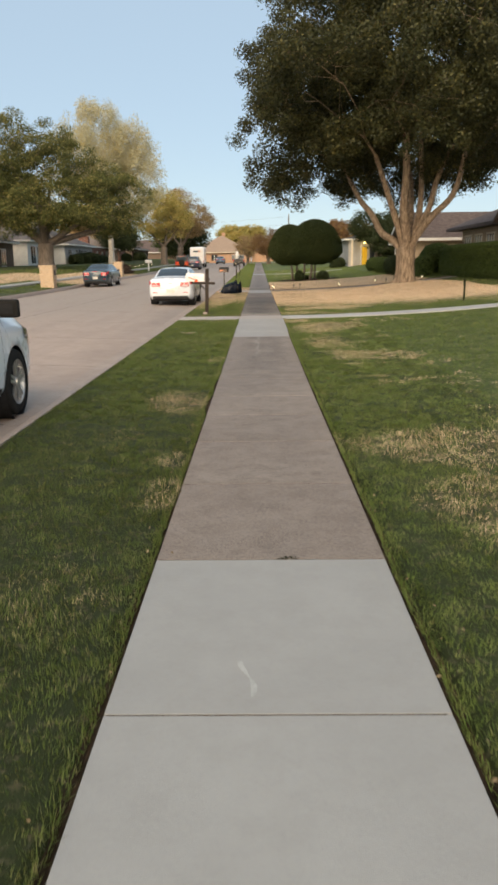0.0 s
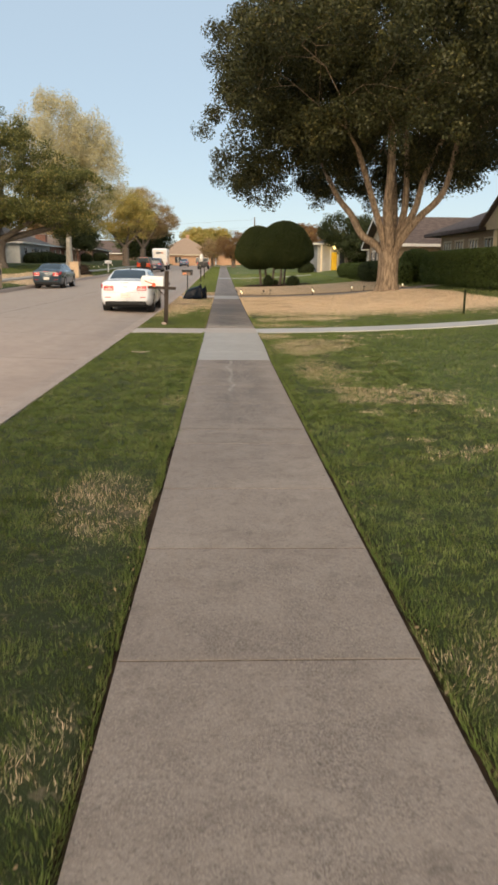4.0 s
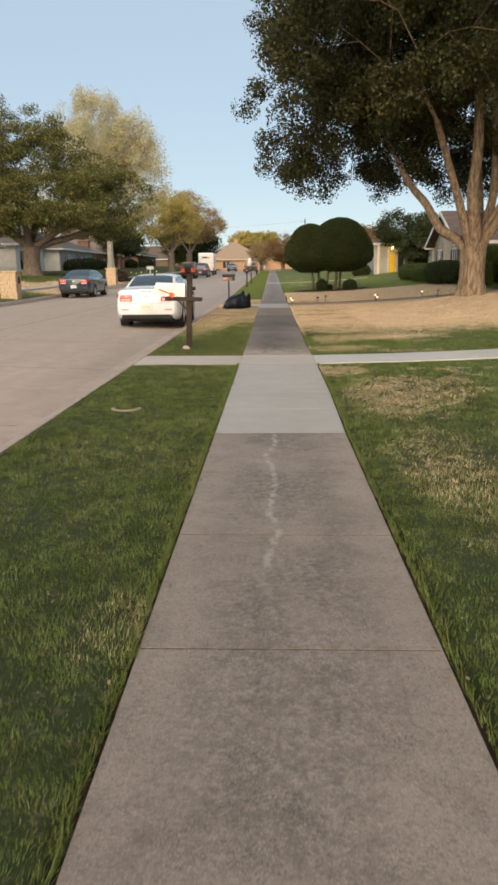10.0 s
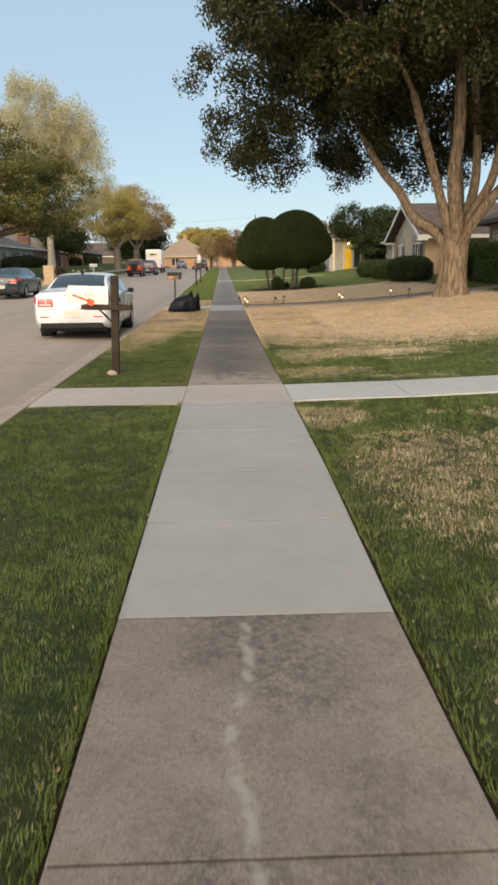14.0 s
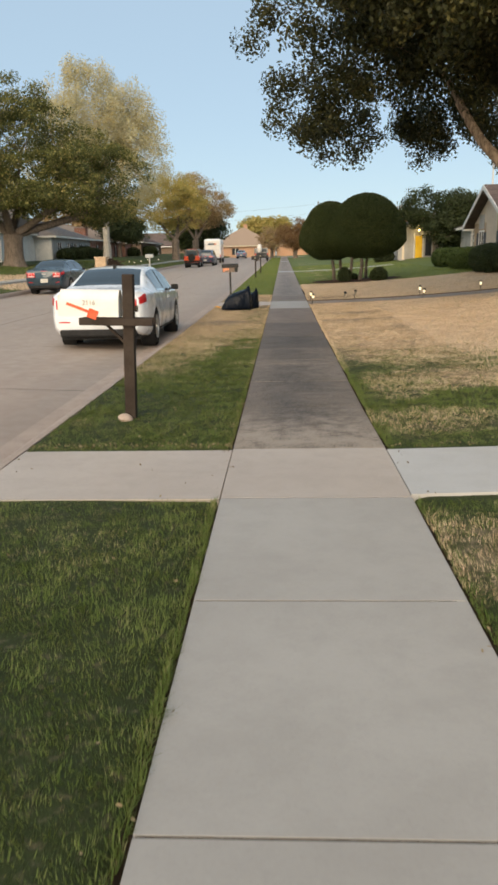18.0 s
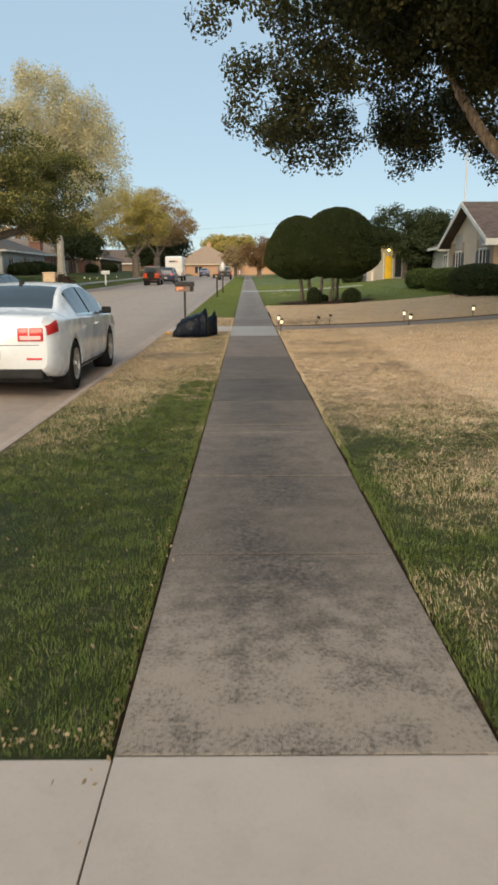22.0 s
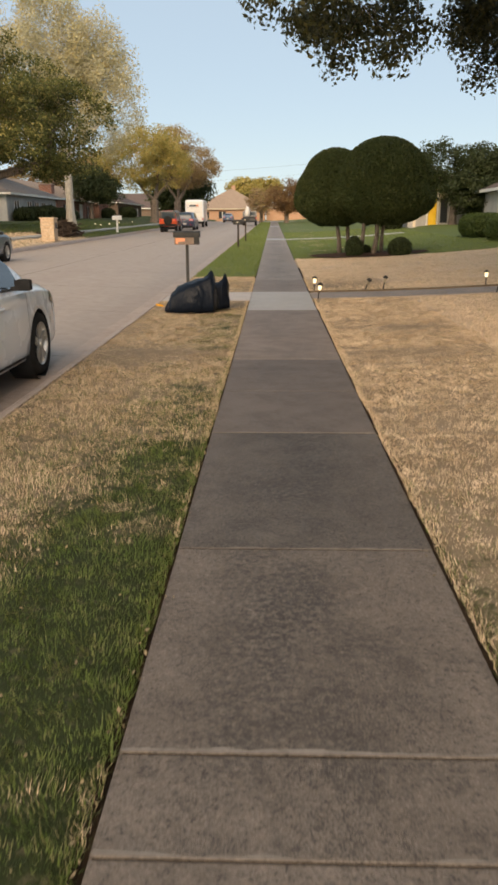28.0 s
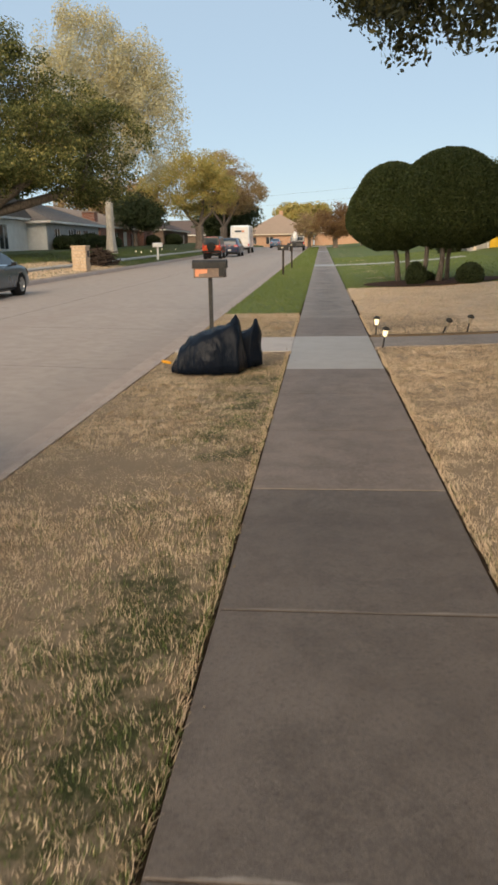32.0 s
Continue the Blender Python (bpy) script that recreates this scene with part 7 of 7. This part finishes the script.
for lx, ly, ln, on in ((0.80, 42.56, 3, True), (0.80, 41.1, 12, True), (1.88, 42.55, 30, False), (2.26, 42.5, 14, False), (4.45, 42.55, 0, True), (4.3, 41.2, 16, True),
                       (6.45, 42.55, 0, True), (6.8, 41.1, 5, False), (8.4, 42.55, 3, False), (8.7, 41.1, 3, True)):
    garden_lamp(lx, ly, ln, on)
for lx, ly in ((-14.5, 80), (-15.2, 84), (-14.6, 91.5), (-15.4, 93), (-14.8, 96), (-15.5, 104), (-14.9, 108)):
    garden_lamp(lx, ly, 0, True, 0.42)

stake = thing("garden_stake", pose(*gz(6.75, 25.2)), "thin green marker stake in the lawn", "stake")
part("rod", rod([(0, 0, -0.1), (0, 0, 0.62)], [0.03, 0.03], 6), M_CORE, stake)
part("cap", rod([(0, 0, 0.62), (0, 0, 0.66)], [0.035, 0.02], 6), M_CORE, stake)

# ---- turf blades, thickest beside the pavement ----
rng = np.random.default_rng(77)


def lattice(x, y, scale, seed):
    """Smooth noise from 0 to 1 over arrays of places."""
    x, y = x * scale, y * scale
    i, j = np.floor(x).astype(np.int64), np.floor(y).astype(np.int64)
    u, v = x - i, y - j
    u, v = u * u * (3 - 2 * u), v * v * (3 - 2 * v)

    def at(a, b):
        h = (a * 374761393 + b * 668265263 + seed * 974711) & 0x7FFFFFFF
        h = ((h ^ (h >> 13)) * 1274126177) & 0x7FFFFFFF
        return ((h ^ (h >> 16)) & 0xFFFF) / 65535.0
    return (at(i, j) * (1 - u) + at(i + 1, j) * u) * (1 - v) + (at(i, j + 1) * (1 - u) + at(i + 1, j + 1) * u) * v


def blades(x0, x1, y0, y1, per_m2, height, width, lean=1.35):
    n = int((x1 - x0) * (y1 - y0) * per_m2)
    x, y = rng.uniform(x0, x1, n), rng.uniform(y0, y1, n)
    # tufts: thicker, taller and swept one way together
    tuft = 0.6 * lattice(x, y, 9.0, 1) + 0.4 * lattice(x, y, 23.0, 2)
    keep = tuft + rng.normal(0, 0.16, n) > 0.33
    keep &= ~(((y > 21.22) & (y < 22.56)) | ((y > np.where(x < 0, 40.72, 41.16)) & (y < 42.46)))
    x, y, tuft = x[keep], y[keep], tuft[keep]
    n = len(x)
    z = np.array([ground_z(a, b) for a, b in zip(x, y)])
    h = height * rng.uniform(0.4, 1.3, n) * (0.35 + 1.25 * tuft)
    a = 4 * math.pi * lattice(x, y, 5.5, 3) + rng.normal(0, 1.0, n)
    l = lean * (0.35 + np.abs(rng.normal(0, 0.9, n)))
    tip = np.stack([x + h * l / np.sqrt(1 + l * l) * np.cos(a), y + h * l / np.sqrt(1 + l * l) * np.sin(a), z + h / np.sqrt(1 + l * l)], 1)
    b = a + math.pi / 2 + rng.normal(0, 0.5, n)
    w = width * rng.uniform(0.6, 1.4, n) / 2
    side = np.stack([w * np.cos(b), w * np.sin(b), np.zeros(n)], 1)
    root = np.stack([x, y, z - 0.012], 1)
    return np.stack([root - side, root + side, tip], 1).reshape(-1, 3)


def fringe(y0, y1, west, per_m, height, width):
    """Blades of the turf's cut edge, some of them hanging over the slab."""
    n = int((y1 - y0) * per_m)
    y = rng.uniform(y0, y1, n)
    y = y[~(((y > 21.2) & (y < 22.58)) | ((y > 40.7) & (y < 42.45)))]
    n = len(y)
    gap = np.array([bare(v, west) for v in y])
    edge = WALK_L if west else np.array([walk_right(v) for v in y])
    bush = lattice(y, y * 0, 3.0, 5 + west) * 0.6 + lattice(y, y * 0, 9.0, 8 + west) * 0.4
    way = -1 if west else 1
    x = edge + way * (gap + np.abs(rng.normal(0, 0.02, n)))
    z = np.array([rise(v) for v in y]) + 0.004
    h = height * rng.uniform(0.4, 1.3, n) * (0.3 + 1.5 * bush)
    a = (0.0 if west else math.pi) + rng.normal(0, 1.4, n)
    l = 0.5 + np.abs(rng.normal(0, 1.2, n))
    tip = np.stack([x + h * l / np.sqrt(1 + l * l) * np.cos(a), y + h * l / np.sqrt(1 + l * l) * np.sin(a), z + 0.012 + h / np.sqrt(1 + l * l)], 1)
    side = np.stack([width / 2 * np.sin(a), width / 2 * np.cos(a), np.zeros(n)], 1)
    root = np.stack([x, y, z - 0.01], 1)
    return np.stack([root - side, root + side, tip], 1).reshape(-1, 3)


near_turf = np.concatenate([
    blades(-2.24, -0.575, 0.6, 14, 8800, 0.024, 0.0034, 0.85), blades(-2.24, -0.575, 14, 34, 8800, 0.024, 0.0034, 0.85), blades(-2.24, -0.575, 34, 47, 8000, 0.022, 0.0036, 2.2),
    blades(0.72, 1.7, 0.6, 26, 8400, 0.025, 0.0035, 0.9), blades(1.7, 2.6, 0.6, 26, 4600, 0.032, 0.005), blades(0.72, 2.6, 26, 42, 7000, 0.022, 0.0038, 2.2),
    fringe(0.6, 46, True, 380, 0.034, 0.0042), fringe(0.6, 46, False, 380, 0.034, 0.0042), fringe(9.9, 21.2, True, 240, 0.048, 0.0045)])
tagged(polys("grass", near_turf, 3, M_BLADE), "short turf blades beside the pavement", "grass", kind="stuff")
far_turf = np.concatenate([
    blades(2.6, 8.5, 7, 41, 950, 0.034, 0.010, 1.4), blades(0.73, 11, 42.4, 55.5, 1300, 0.026, 0.009, 1.6), blades(0.73, 11, 55.5, 62, 320, 0.04, 0.016, 0.9), blades(-2.24, -0.55, 47, 80, 520, 0.045, 0.014, 0.9), blades(0.73, 9, 62, 92, 160, 0.045, 0.022, 0.9),
    blades(-21, -12.15, 38, 112, 70, 0.08, 0.05, 0.9), blades(-2.24, -0.55, 80, 165, 160, 0.05, 0.03, 0.9), blades(8.5, 12, 20, 60, 160, 0.05, 0.025, 0.9)])
tagged(polys("grass", far_turf, 3, M_BLADE), "lawn turf blades farther off", "grass", kind="stuff")

# dead leaves strewn over the verge and along the pavement's edge
n = 1480
lx = np.concatenate([rng.uniform(-2.2, -0.5, 190), rng.normal(-0.56, 0.05, 180), rng.normal(-0.558, 0.016, 220), rng.normal(0.75, 0.06, 220), rng.uniform(0.8, 3.0, 100), rng.uniform(-2.2, -0.55, 200), rng.uniform(0.72, 4.5, 160), rng.uniform(-2.2, -0.55, 160), rng.uniform(0.72, 2.5, 50)])
ly = np.concatenate([rng.uniform(12, 33, 190), rng.uniform(1, 42, 180), rng.uniform(22.7, 36, 220), rng.uniform(1, 42, 220), rng.uniform(1, 32, 100), 22.56 + np.abs(rng.normal(0, 0.07, 200)), 22.54 + np.abs(rng.normal(0, 0.05, 160)), rng.uniform(22.6, 30.5, 160), rng.uniform(22.6, 29, 50)])
lz = np.array([ground_z(a, b) for a, b in zip(lx, ly)]) + rng.uniform(0.015, 0.035, n)
tagged(polys("dead_leaves", leaf_quads(np.stack([lx, ly, lz], 1), 0.006, 1, 0.020, 0.011, rng), 4, M_STRAWLEAF), "dry pale leaves strewn on the turf", "leaves", kind="stuff")

# a weed in the first joint
weed = thing("weed", pose(0.15, 3.655, 0.012), "small dark weed tuft in a pavement joint", "weed")
polys("leaf_tuft", leaf_quads([(-0.04, 0, 0.004), (-0.015, 0, 0.006), (0.02, 0, 0.007), (0.045, 0, 0.004)], 0.009, 12, 0.013, 0.006, rng, 0.2), 4, M_CORE, weed)
